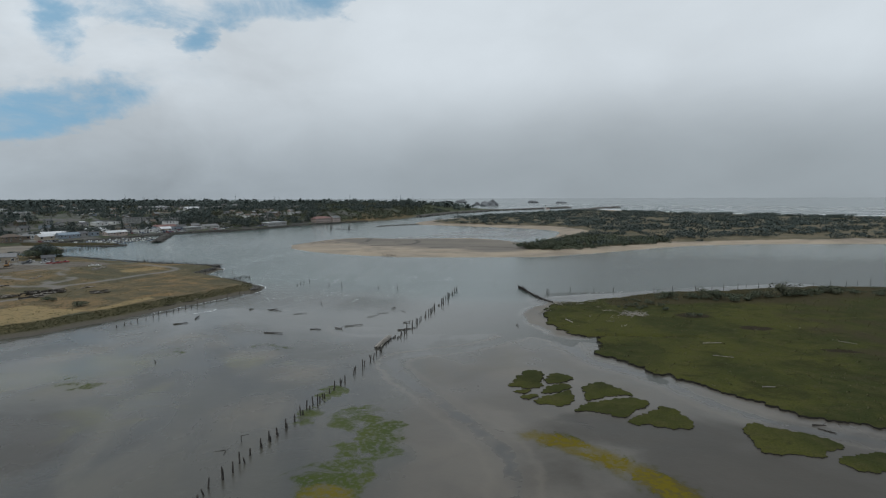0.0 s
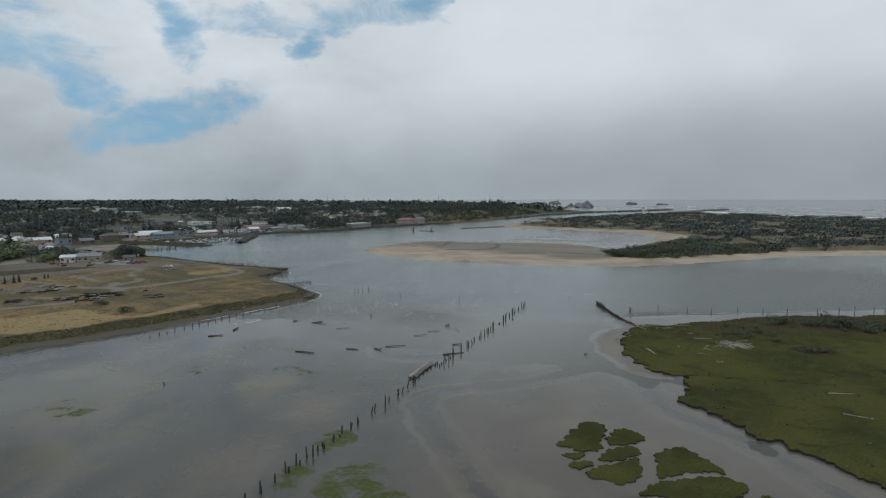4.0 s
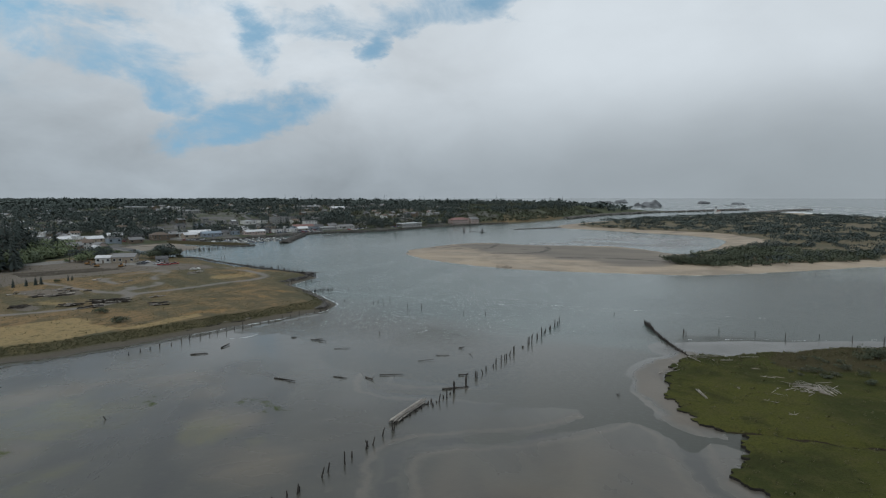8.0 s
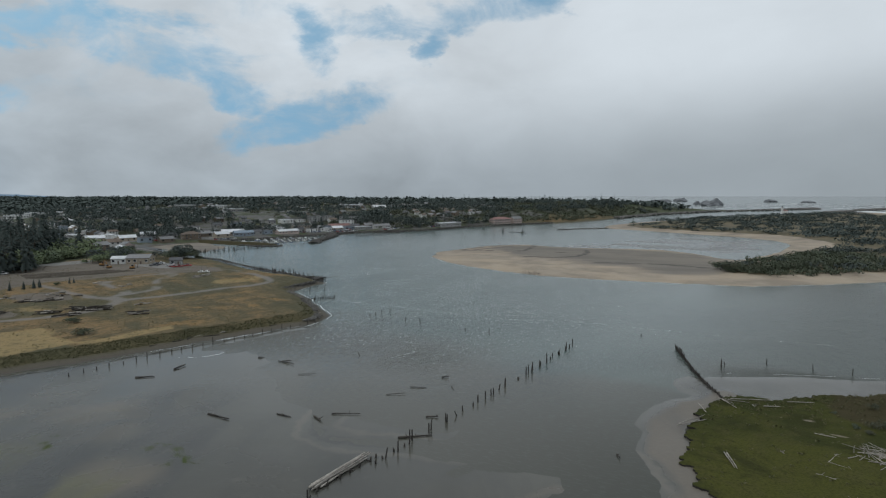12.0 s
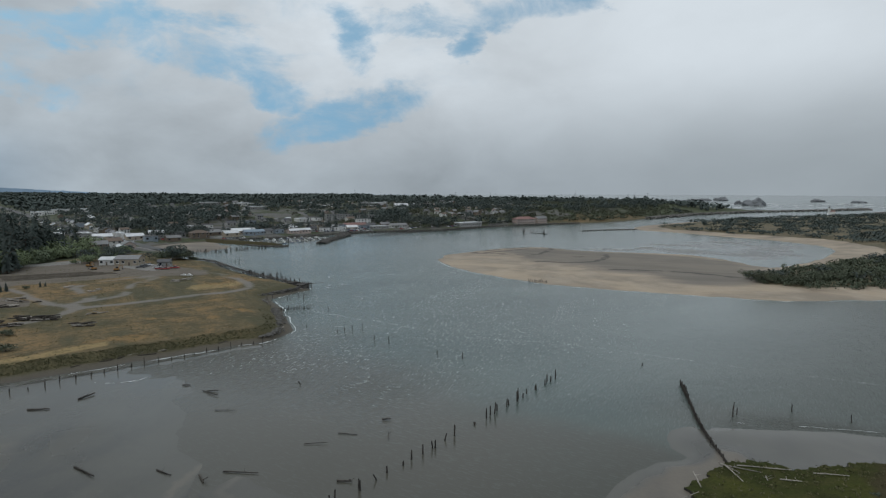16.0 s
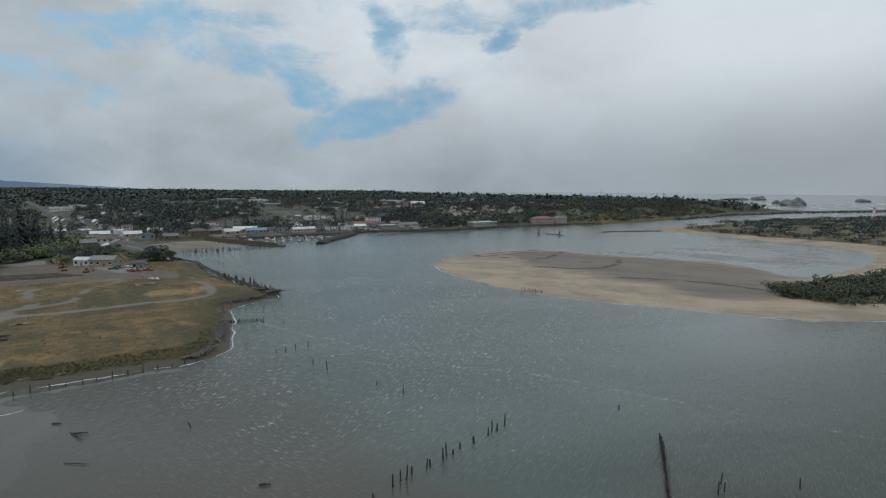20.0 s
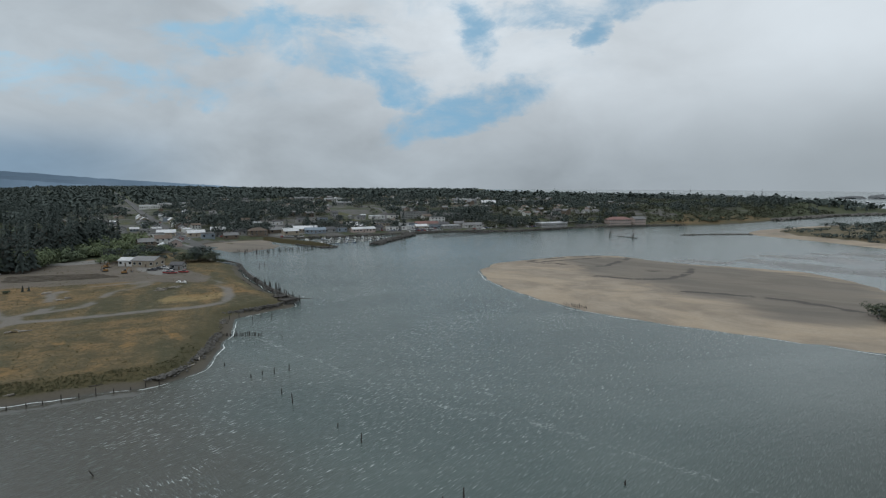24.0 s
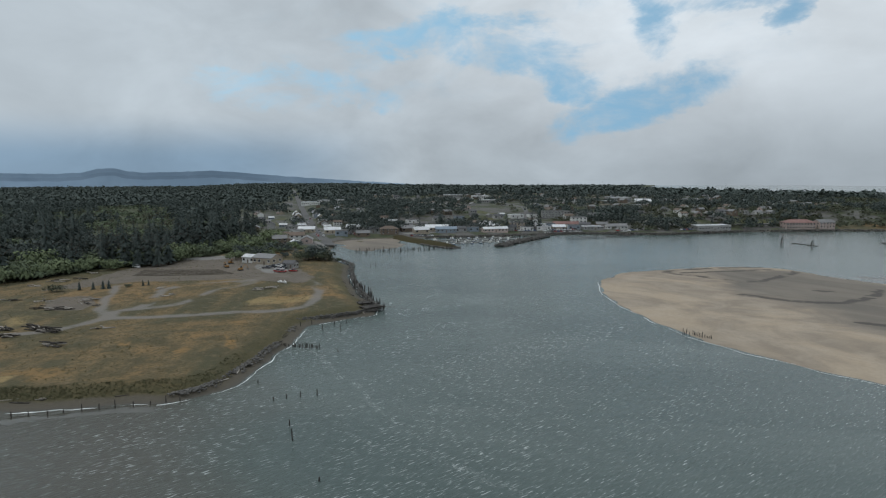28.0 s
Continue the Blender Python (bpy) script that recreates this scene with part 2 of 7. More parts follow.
def land(name, outline, grids, height, mat, skirt=None, skirt_mat=None, attrs=None):
    """A sheet of ground inside an outline. grids: (x0, y0, x1, y1, step). height(x, y, d): d metres from the edge."""
    n = len(outline)
    pts, boxes = [], []
    for x0, y0, x1, y1, s in grids:
        gx, gy = np.meshgrid(np.arange(x0, x1, s), np.arange(y0, y1, s))
        q = np.stack([gx.ravel(), gy.ravel()], 1) + RNG.uniform(-0.3, 0.3, (gx.size, 2)) * s
        for bx in boxes:
            q = q[~((q[:, 0] > bx[0]) & (q[:, 0] < bx[2]) & (q[:, 1] > bx[1]) & (q[:, 1] < bx[3]))]
        q = q[inside(q, outline)]
        q = q[far_from(q, outline) > s * 0.45]
        pts.append(q)
        boxes.append((x0, y0, x1, y1))
    allp = np.concatenate([outline, *pts])
    from mathutils.geometry import delaunay_2d_cdt
    vs, _, fs, *_ = delaunay_2d_cdt([Vector(p) for p in allp], [(i, (i + 1) % n) for i in range(n)], [], 1, 1e-4)
    xy = np.array([v[:] for v in vs])
    d = far_from(xy, outline)
    z = height(xy[:, 0], xy[:, 1], d)
    verts = np.column_stack([xy, z])
    me = bpy.data.meshes.new(name)
    faces = [tuple(f) for f in fs]
    extra = []
    if skirt is not None:
        o = len(verts)
        oz = height(outline[:, 0], outline[:, 1], np.zeros(n))
        top = np.column_stack([outline, oz])
        low = np.column_stack([outline, np.full(n, skirt)])
        verts = np.concatenate([verts, top, low])
        extra = [(o + i, o + n + i, o + n + (i + 1) % n, o + (i + 1) % n) for i in range(n)]
    me.from_pydata(verts.tolist(), [], faces + extra)
    me.shade_smooth()
    me.materials.append(mat)
    if skirt is not None:
        me.materials.append(skirt_mat or mat)
        idx = np.zeros(len(me.polygons), np.int32)
        idx[len(faces):] = 1
        me.polygons.foreach_set("material_index", idx)
    vals = {"edge": far_from(verts[:, :2], outline)}
    for k, fn in (attrs or {}).items():
        vals[k] = fn(verts[:, 0], verts[:, 1])
    for k, v in vals.items():
        a = me.attributes.new(k, "FLOAT", "POINT")
        a.data.foreach_set("value", np.asarray(v, np.float32))
    return new(name, me)


# ---- materials ----
def m_mud():
    m, g, i = material("wet_mud", 0.35)
    i["IOR"].default_value = 1.36
    big, mid = g.noise(0.012, 4, 0.5, 0.6), g.noise(0.06, 5, 0.55, 0.8)
    fine = g.noise(1.3, 4)
    streak = g.noise(0.05, 4, 0.5, 1.2, (1.0, 0.35, 1), None, 0.5)
    col = g.mix(g.step(big, 0.36, 0.64), (0.056, 0.055, 0.046), (0.082, 0.075, 0.058))
    col = g.mix(g.step(streak, 0.42, 0.66, 0, 0.8), col, (0.038, 0.038, 0.035))
    col = g.mix(g.step(g.noise(0.35, 5, 0.6), 0.55, 0.75, 0, 0.45), col, (0.100, 0.092, 0.076))
    swirl = g.noise(0.05, 6, 0.58, 0.7, (1.0, 0.5, 1), None, 0.4)
    dry = g.step(g.math("ADD", g.attr("brown"), g.math("MULTIPLY_ADD", swirl, 1.8, -0.9)), 0.35, 0.75)
    col = g.mix(g.math("MULTIPLY", dry, 0.9), col, g.mix(g.step(swirl, 0.42, 0.58), (0.120, 0.105, 0.085), (0.094, 0.083, 0.068)))
    silt = g.step(g.math("ADD", g.attr("silt"), g.math("MULTIPLY_ADD", mid, 1.2, -0.6)), 0.2, 0.8, 0.0, 0.8)
    col = g.mix(silt, col, (0.050, 0.044, 0.036))
    warm = g.step(g.math("ADD", g.attr("warm"), g.math("MULTIPLY_ADD", g.noise(0.030, 6, 0.6, 0.9, (1.0, 0.55, 1), None, -0.5), 2.4, -1.2)), 0.05, 0.95)
    col = g.mix(g.math("MULTIPLY", warm, 0.75), col, (0.140, 0.118, 0.086))
    low = g.attr("low")
    col = g.mix(g.math("MULTIPLY", low, 0.8), col, (0.086, 0.084, 0.071))
    algae = g.step(g.math("ADD", g.attr("algae"), g.math("MULTIPLY_ADD", g.noise(0.06, 6, 0.62, 1.0), 2.6, -1.3)), 0.2, 0.9, 0.0, 0.75)
    col = g.mix(algae, col, g.mix(mid, (0.082, 0.086, 0.034), (0.105, 0.092, 0.044)))
    sand = g.step(g.math("ADD", g.attr("sand"), g.math("MULTIPLY_ADD", mid, 0.9, -0.45)), 0.35, 0.7)
    col = g.mix(sand, col, g.mix(fine, (0.158, 0.138, 0.112), (0.112, 0.098, 0.080)))
    run = g.step(g.math("ADD", g.attr("run"), g.math("MULTIPLY_ADD", g.noise(0.16, 5, 0.6), 1.6, -0.8)), 0.30, 0.80)
    col = g.mix(g.math("MULTIPLY", run, 0.75), col, (0.044, 0.044, 0.041))
    levee = g.step(g.math("ABSOLUTE", g.math("ADD", g.attr("run"), g.math("MULTIPLY_ADD", g.noise(0.2, 5, 0.6), 1.6, -0.4))), 0.0, 0.5, 1.0, 0.0)
    col = g.mix(g.math("MULTIPLY", levee, 0.5), col, (0.135, 0.118, 0.095))
    pools = g.step(g.noise(0.035, 6, 0.58, 1.3, (1.0, 0.5, 1), None, 0.6), 0.42, 0.68)
    col = g.mix(g.math("MULTIPLY", pools, 0.35), col, (0.040, 0.040, 0.037))
    weed = g.math("ADD", g.attr("weed"), g.math("MULTIPLY_ADD", g.noise(0.13, 7, 0.68, 0.9), 3.4, -1.7))
    weed = g.math("MULTIPLY", g.step(weed, 0.45, 0.85), g.step(g.noise(1.1, 5, 0.65), 0.36, 0.56, 0.35, 1.0))
    gold = g.step(g.math("ADD", g.attr("gold"), g.math("MULTIPLY_ADD", g.noise(0.3, 4), 0.8, -0.4)), 0.2, 0.6)
    weed = g.math("MAXIMUM", weed, g.math("MULTIPLY", g.step(g.math("ADD", g.attr("gold"), g.math("MULTIPLY_ADD", g.noise(0.3, 6, 0.65), 2.2, -1.1)), 0.15, 1.0), 0.7))
    col = g.mix(g.math("MULTIPLY", weed, 0.92), col, g.mix(gold, g.mix(g.noise(0.11, 4), (0.034, 0.056, 0.016), (0.078, 0.090, 0.012)), (0.135, 0.108, 0.012)))
    g.put(i["Base Color"], col)
    wet = g.step(g.math("ADD", g.noise(0.03, 4, 0.5, 0.5), g.math("MULTIPLY", run, 0.25)), 0.40, 0.62)
    rough = g.math("MULTIPLY_ADD", g.math("MAXIMUM", g.math("MULTIPLY", wet, 0.8), low), -0.12, 0.32)
    rough = g.math("SUBTRACT", rough, g.math("MULTIPLY_ADD", run, 0.10, g.math("MULTIPLY", pools, 0.06)))
    g.put(i["Roughness"], g.math("ADD", g.math("MULTIPLY_ADD", weed, 0.35, rough), g.math("MULTIPLY_ADD", sand, 0.25, g.math("MULTIPLY", dry, 0.08))))
    g.put(i["Specular IOR Level"], g.math("MULTIPLY_ADD", weed, -0.40, g.math("MULTIPLY_ADD", silt, -0.30, g.math("MULTIPLY_ADD", warm, -0.12, g.math("MULTIPLY_ADD", dry, -0.10, 0.5)))))
    g.put(i["Normal"], g.bump(g.math("ADD", g.noise(1.6, 4), g.math("MULTIPLY", g.noise(0.25, 4), 3.0)), 0.25, 0.05))
    return m


CREST = 1.74  # the way the wave crests run


def m_water():
    m, g, i = material("estuary_water", 0.16)
    i["IOR"].default_value = 1.33
    shoal = g.attr("shoal")
    tone = g.noise(0.014, 5, 0.55, 0.8, (0.4, 1.5, 1), None, 1.0)
    col = g.mix(g.step(tone, 0.35, 0.65), (0.055, 0.080, 0.074), (0.086, 0.112, 0.103))
    col = g.mix(g.step(g.math("ADD", shoal, g.math("MULTIPLY_ADD", g.noise(0.03, 4), 0.6, -0.3)), 0.2, 0.9), col, (0.066, 0.064, 0.052))
    col = g.mix(g.math("MULTIPLY", g.attr("seaside"), 0.7), col, (0.052, 0.056, 0.048))
    # wind-blown wavelets: fine crests everywhere, whitecaps and painted glints in short dashes where current runs
    run = g.attr("chop")
    crest = g.noise(3.2, 2.0, 0.5, 0.0, (0.14, 1.0, 1), None, CREST)
    cross = g.noise(2.4, 2.0, 0.5, 0.0, (0.16, 1.0, 1), None, CREST + 0.22)
    crest = g.math("MULTIPLY_ADD", crest, 0.62, g.math("MULTIPLY", cross, 0.38))
    turned = g.noise(1.9, 3.0, 0.62, 0.35, (0.27, 1.0, 1), None, 0.10)
    crest = g.math("MULTIPLY_ADD", g.math("SUBTRACT", turned, crest), g.math("MULTIPLY", g.step(shoal, 0.55, 0.75), g.step(g.attr("east"), 0.3, 0.7)), crest)
    patch = g.math("MULTIPLY_ADD", g.noise(0.05, 4, 0.6, 0.6, (0.35, 1.2, 1), None, 1.9), 0.65, g.math("MULTIPLY", g.noise(0.013, 3), 0.35))
    windy = g.math("MULTIPLY", run, g.step(patch, 0.38, 0.60, 0.76, 1.0))
    # wave glitter is put into the base colour, along with real foam
    col = g.mix(g.math("MULTIPLY", g.step(crest, 0.50, 0.66), g.math("MULTIPLY_ADD", windy, 0.55, 0.06)), col, (0.185, 0.22, 0.21))
    foam = g.step(g.math("SUBTRACT", crest, g.math("MULTIPLY_ADD", windy, -0.230, 0.800)), 0.0, 0.08)
    fleck = g.noise(0.22, 5.0, 0.65, 0.6, (0.6, 1.0, 1), None, 0.9)
    foam = g.math("MULTIPLY", g.math("MULTIPLY", foam, g.step(fleck, 0.38, 0.60, 0.50, 1.0)), g.math("MINIMUM", g.math("MULTIPLY", run, 1.6), 1.0))
    seam = g.step(g.math("ADD", g.attr("seam"), g.math("MULTIPLY_ADD", g.noise(0.30, 6, 0.68, 0.5), 2.2, -1.1)), 0.55, 1.20)
    foam = g.math("MAXIMUM", foam, g.math("MULTIPLY", g.math("MULTIPLY", seam, g.step(g.noise(1.6, 4, 0.65, 0.5), 0.46, 0.62)), 0.55))
    col = g.mix(g.math("MULTIPLY", foam, 0.60), col, (0.55, 0.58, 0.57))
    g.put(i["Base Color"], col)
    g.put(i["Roughness"], g.math("MULTIPLY_ADD", foam, 0.4, g.math("MULTIPLY_ADD", run, 0.04, 0.14)))
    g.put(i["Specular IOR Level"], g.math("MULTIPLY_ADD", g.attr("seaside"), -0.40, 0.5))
    w1 = g.noise(0.36, 5, 0.65, 0.3, (0.35, 1.4, 1), None, CREST)
    h = g.math("ADD", g.math("MULTIPLY", w1, 0.80), g.math("MULTIPLY", crest, 0.55))
    b = g.add("ShaderNodeBump", Strength=g.math("MULTIPLY_ADD", g.attr("ruffle"), 0.92, 0.08), Distance=0.45, Height=h)
    g.put(i["Normal"], b)
    return m


def m_marsh():
    m, g, i = material("marsh_turf", 0.95, 0, 0.04)
    a, b, c = g.noise(0.028, 5, 0.55, 0.4), g.noise(0.28, 5, 0.6), g.noise(2.2, 4, 0.7)
    col = g.mix(g.step(a, 0.40, 0.60), (0.072, 0.074, 0.020), (0.040, 0.047, 0.016))
    col = g.mix(g.step(b, 0.42, 0.72, 0, 0.65), col, (0.076, 0.070, 0.028))
    col = g.mix(g.step(g.noise(0.09, 6, 0.66, 0.7), 0.50, 0.66, 0, 0.8), col, (0.034, 0.037, 0.014))
    col = g.mix(g.step(c, 0.4, 0.75, 0, 0.7), col, (0.022, 0.025, 0.010))
    brown = g.step(g.math("ADD", g.attr("high"), g.math("MULTIPLY_ADD", g.noise(0.07, 5, 0.6), 1.3, -0.65)), 0.35, 0.75)
    col = g.mix(brown, col, g.mix(b, (0.064, 0.054, 0.029), (0.042, 0.038, 0.020)))
    dirt = g.step(g.math("ADD", g.attr("bare"), g.math("MULTIPLY_ADD", g.noise(0.5, 4), 0.9, -0.45)), 0.5, 0.72)
    col = g.mix(dirt, col, (0.034, 0.028, 0.018))
    sandy = g.step(g.math("ADD", g.attr("sandy"), g.math("MULTIPLY_ADD", g.noise(0.4, 4), 0.9, -0.45)), 0.5, 0.75)
    col = g.mix(sandy, col, (0.19, 0.165, 0.125))
    g.put(i["Base Color"], col)
    g.put(i["Normal"], g.bump(g.math("ADD", c, g.math("MULTIPLY", b, 1.5)), 0.9, 0.25))
    return m


def m_land():
    m, g, i = material("field_and_town_ground", 0.92, 0, 0.25)
    edge, town = g.attr("edge"), g.attr("town")
    n1, n2, n3 = g.noise(0.02, 4, 0.5, 0.6), g.noise(0.12, 5, 0.6), g.noise(1.1, 4, 0.65)
    rows = g.noise(0.09, 4, 0.55, 0.3, (0.22, 1.0, 1), None, -0.35)
    rows2 = g.noise(0.35, 5, 0.6, 0.2, (0.2, 1.2, 1), None, 1.9)
    dry = g.mix(g.step(rows, 0.40, 0.60), (0.165, 0.116, 0.056), (0.074, 0.069, 0.037))
    dry = g.mix(g.step(n1, 0.48, 0.62, 0, 0.9), dry, (0.225, 0.142, 0.064))
    dry = g.mix(g.step(n2, 0.46, 0.62, 0, 0.62), dry, (0.060, 0.055, 0.029))
    dry = g.mix(g.step(rows2, 0.50, 0.66, 0, 0.55), dry, (0.070, 0.066, 0.035))
    dry = g.mix(g.step(n3, 0.42, 0.66, 0, 0.6), dry, (0.058, 0.052, 0.026))
    dry = g.mix(g.step(g.noise(0.3, 5, 0.65), 0.5, 0.68, 0, 0.5), dry, (0.175, 0.132, 0.076))
    straw = g.step(g.math("ADD", g.attr("straw"), g.math("MULTIPLY_ADD", g.noise(0.07, 6, 0.62, 0.6), 1.8, -0.9)), 0.30, 0.85, 0.0, 0.80)
    dry = g.mix(straw, dry, g.mix(n3, (0.30, 0.225, 0.105), (0.235, 0.17, 0.078)))
    rust = g.step(g.math("ADD", g.attr("rust"), g.math("MULTIPLY_ADD", g.noise(0.10, 6, 0.65, 0.5), 2.8, -1.4)), 0.25, 0.95, 0.0, 0.85)
    dry = g.mix(rust, dry, g.mix(n3, (0.285, 0.165, 0.060), (0.190, 0.120, 0.052)))
    clump = g.noise(0.55, 6, 0.68, 0.3)
    dry = g.mix(g.step(clump, 0.50, 0.66, 0, 0.55), dry, (0.056, 0.053, 0.025))
    bank = g.step(g.math("ADD", edge, g.math("MULTIPLY_ADD", n2, 14.0, -7.0)), 7, 14, 0.85, 0.0)
    dry = g.mix(bank, dry, g.mix(n3, (0.095, 0.085, 0.042), (0.036, 0.036, 0.019)))
    gravel = g.mix(n3, (0.205, 0.190, 0.172), (0.150, 0.140, 0.127))
    road = g.step(g.math("ADD", g.attr("track"), g.math("MULTIPLY_ADD", n2, 4.4, -2.2)), 1.0, 3.4, 1.0, 0.0)
    dry = g.mix(g.math("MULTIPLY", road, 0.85), dry, gravel)
    yard = g.step(g.math("ADD", g.attr("yard"), g.math("MULTIPLY_ADD", n2, 1.1, -0.55)), 0.4, 0.65)
    dry = g.mix(g.math("MULTIPLY", yard, 0.9), dry, g.mix(n2, (0.165, 0.145, 0.122), (0.096, 0.081, 0.066)))
    wood = g.mix(g.step(n2, 0.4, 0.65), (0.046, 0.056, 0.030), (0.070, 0.076, 0.038))
    paved = g.mix(g.step(g.noise(0.04, 5, 0.6), 0.46, 0.56), wood, g.mix(n3, (0.125, 0.12, 0.112), (0.085, 0.083, 0.078)))
    col = g.mix(g.step(town, 0.4, 0.6), dry, wood)
    col = g.mix(g.step(town, 1.4, 1.6), col, paved)
    lot = g.step(g.math("ADD", g.attr("lot"), g.math("MULTIPLY_ADD", n2, 0.7, -0.35)), 0.4, 0.6)
    col = g.mix(g.math("MULTIPLY", lot, 0.95), col, g.mix(n3, (0.235, 0.228, 0.215), (0.165, 0.160, 0.150)))
    slope = g.step(g.math("ADD", g.attr("meadow"), g.math("MULTIPLY_ADD", n2, 0.8, -0.4)), 0.4, 0.65)
    col = g.mix(slope, col, g.mix(n3, (0.098, 0.094, 0.042), (0.062, 0.068, 0.030)))
    tar = g.step(g.attr("street"), 2.0, 4.0, 1.0, 0.0)
    col = g.mix(tar, col, g.mix(n3, (0.17, 0.165, 0.16), (0.125, 0.122, 0.12)))
    shore = g.step(g.math("ADD", edge, g.math("MULTIPLY_ADD", n2, 3.0, -1.5)), 3.6, 5.6, 1.0, 0.0)
    col = g.mix(shore, col, g.mix(g.step(edge, 0.5, 3.0), (0.080, 0.075, 0.064), g.mix(n3, (0.105, 0.092, 0.070), (0.068, 0.060, 0.046))))
    g.put(i["Base Color"], col)
    g.put(i["Normal"], g.bump(g.math("ADD", n3, g.math("MULTIPLY", n2, 2.0)), 0.8, 0.3))
    return m


def m_sand():
    m, g, i = material("pale_sand", 0.85, 0, 0.25)
    n1, n2, n3 = g.noise(0.020, 6, 0.6, 1.2, (0.7, 1.2, 1), None, 0.35), g.noise(0.07, 6, 0.6, 0.9), g.noise(1.0, 4)
    col = g.mix(g.step(n1, 0.40, 0.60), (0.355, 0.288, 0.212), (0.240, 0.200, 0.155))
    col = g.mix(g.step(n2, 0.40, 0.70, 0, 0.5), col, (0.385, 0.328, 0.260))
    col = g.mix(g.step(n3, 0.4, 0.75, 0, 0.2), col, (0.17, 0.14, 0.105))
    damp = g.step(g.math("ADD", g.attr("damp"), g.math("MULTIPLY_ADD", g.noise(0.022, 6, 0.62, 1.2, (0.7, 1.3, 1), None, 0.35), 1.8, -0.9)), 0.10, 0.85)
    col = g.mix(g.math("MULTIPLY", damp, 0.85), col, g.mix(g.step(g.noise(0.035, 5, 0.6, 0.8, (0.6, 1.5, 1), None, 0.3), 0.4, 0.6), (0.108, 0.097, 0.083), (0.150, 0.133, 0.110)))
    rim = g.step(g.math("ADD", g.attr("edge"), g.math("MULTIPLY_ADD", n2, 3, -1.5)), 1.0, 5.0, 1.0, 0.0)
    col = g.mix(g.math("MULTIPLY", rim, 0.6), col, (0.15, 0.125, 0.095))
    veg = g.step(g.math("ADD", g.attr("veg"), g.math("MULTIPLY_ADD", g.noise(0.03, 5, 0.6), 1.5, -0.75)), 0.4, 0.6)
    grass = g.mix(g.step(n2, 0.4, 0.65), (0.150, 0.120, 0.072), (0.082, 0.072, 0.042))
    col = g.mix(veg, col, g.mix(g.step(n3, 0.45, 0.7), grass, (0.05, 0.05, 0.025)))
    wrack = g.step(g.math("ADD", g.attr("wrack"), g.math("MULTIPLY_ADD", g.noise(0.2, 5, 0.6), 1.0, -0.5)), 0.45, 0.8)
    col = g.mix(g.math("MULTIPLY", wrack, 0.85), col, (0.052, 0.045, 0.040))
    ripple = g.noise(0.55, 4, 0.6, 0.4, (0.25, 1.3, 1), None, 0.25)
    col = g.mix(g.math("MULTIPLY", g.step(ripple, 0.50, 0.70, 0, 0.14), g.math("SUBTRACT", 1.0, veg)), col, (0.13, 0.112, 0.088))
    g.put(i["Base Color"], col)
    g.put(i["Roughness"], g.math("MULTIPLY_ADD", damp, -0.12, 0.88))
    g.put(i["Normal"], g.bump(g.math("ADD", n3, g.math("MULTIPLY", n2, 2)), 0.35, 0.15))
    return m


def m_leaf(name, a, b, c):
    m, g, i = material(name, 0.85, 0, 0.15)
    rnd = g.add("ShaderNodeNewGeometry", 8)
    own = g.add("ShaderNodeObjectInfo", 5)
    col = g.mix(g.math("MULTIPLY_ADD", rnd, 0.5, 0.25), a, b)
    col = g.mix(g.step(g.math("ADD", own, g.math("MULTIPLY_ADD", g.noise(0.03, 3), 1.0, -0.5)), 0.3, 0.9, 0, 0.8), col, c)
    g.put(i["Base Color"], col)
    return m


MUD, WATER, MARSH, LAND, SAND = m_mud(), m_water(), m_marsh(), m_land(), m_sand()
PEAT = plain("cut_peat_bank", (0.030, 0.025, 0.018), (0.016, 0.014, 0.011), 1.5, 0.9)
PILE = plain("weathered_dark_timber", (0.058, 0.050, 0.042), (0.026, 0.023, 0.020), 1.8, 0.9, vary=0.3)
DRIFT = plain("bleached_driftwood", (0.36, 0.33, 0.29), (0.22, 0.20, 0.175), 1.2, 0.9, vary=0.3)
DARKWOOD = plain("dark_wet_log", (0.055, 0.047, 0.038), (0.028, 0.024, 0.020), 1.0, 0.9, vary=0.3)
ROCK = plain("grey_riprap_rock", (0.135, 0.128, 0.118), (0.070, 0.066, 0.060), 0.6, 0.9, vary=0.3)
BARK = plain("grey_brown_bark", (0.105, 0.085, 0.065), (0.055, 0.046, 0.036), 1.0, 0.95)
# needle green lifted and blued: some distance haze is mixed into it
FIR = m_leaf("conifer_needles", (0.046, 0.061, 0.056), (0.086, 0.103, 0.093), (0.062, 0.075, 0.068))
BUSH = m_leaf("willow_leaves", (0.100, 0.130, 0.070), (0.165, 0.195, 0.105), (0.084, 0.106, 0.070))
SCRUB = m_leaf("shore_scrub_leaves", (0.054, 0.068, 0.048), (0.092, 0.104, 0.066), (0.078, 0.080, 0.054))
GRASS = m_leaf("rank_bank_grass", (0.072, 0.074, 0.038), (0.125, 0.114, 0.060), (0.066, 0.068, 0.036))

# ---- water ----
CURRENT = np.array([(-196, 277), (-185.6, 280.4), (-167.8, 280.7), (-156.8, 283.5), (-140.7, 283.3), (-125.5, 285.4), (-108, 286), (-97, 292), (-84, 298), (-50, 303), (0, 312)], float)
BRANCH = np.array([(-176, 273), (-166, 276), (-158, 283), (-150, 289), (-131, 291), (-106, 294), (-80, 300)], float)


def blot(x, y, spots):
    """1 inside any of the round spots (x, y, radius along x, along y), falling to 0 and below outside."""
    return np.max([1.2 - ((x - a) / c) ** 2 - ((y - b) / d) ** 2 for a, b, c, d in spots], axis=0)


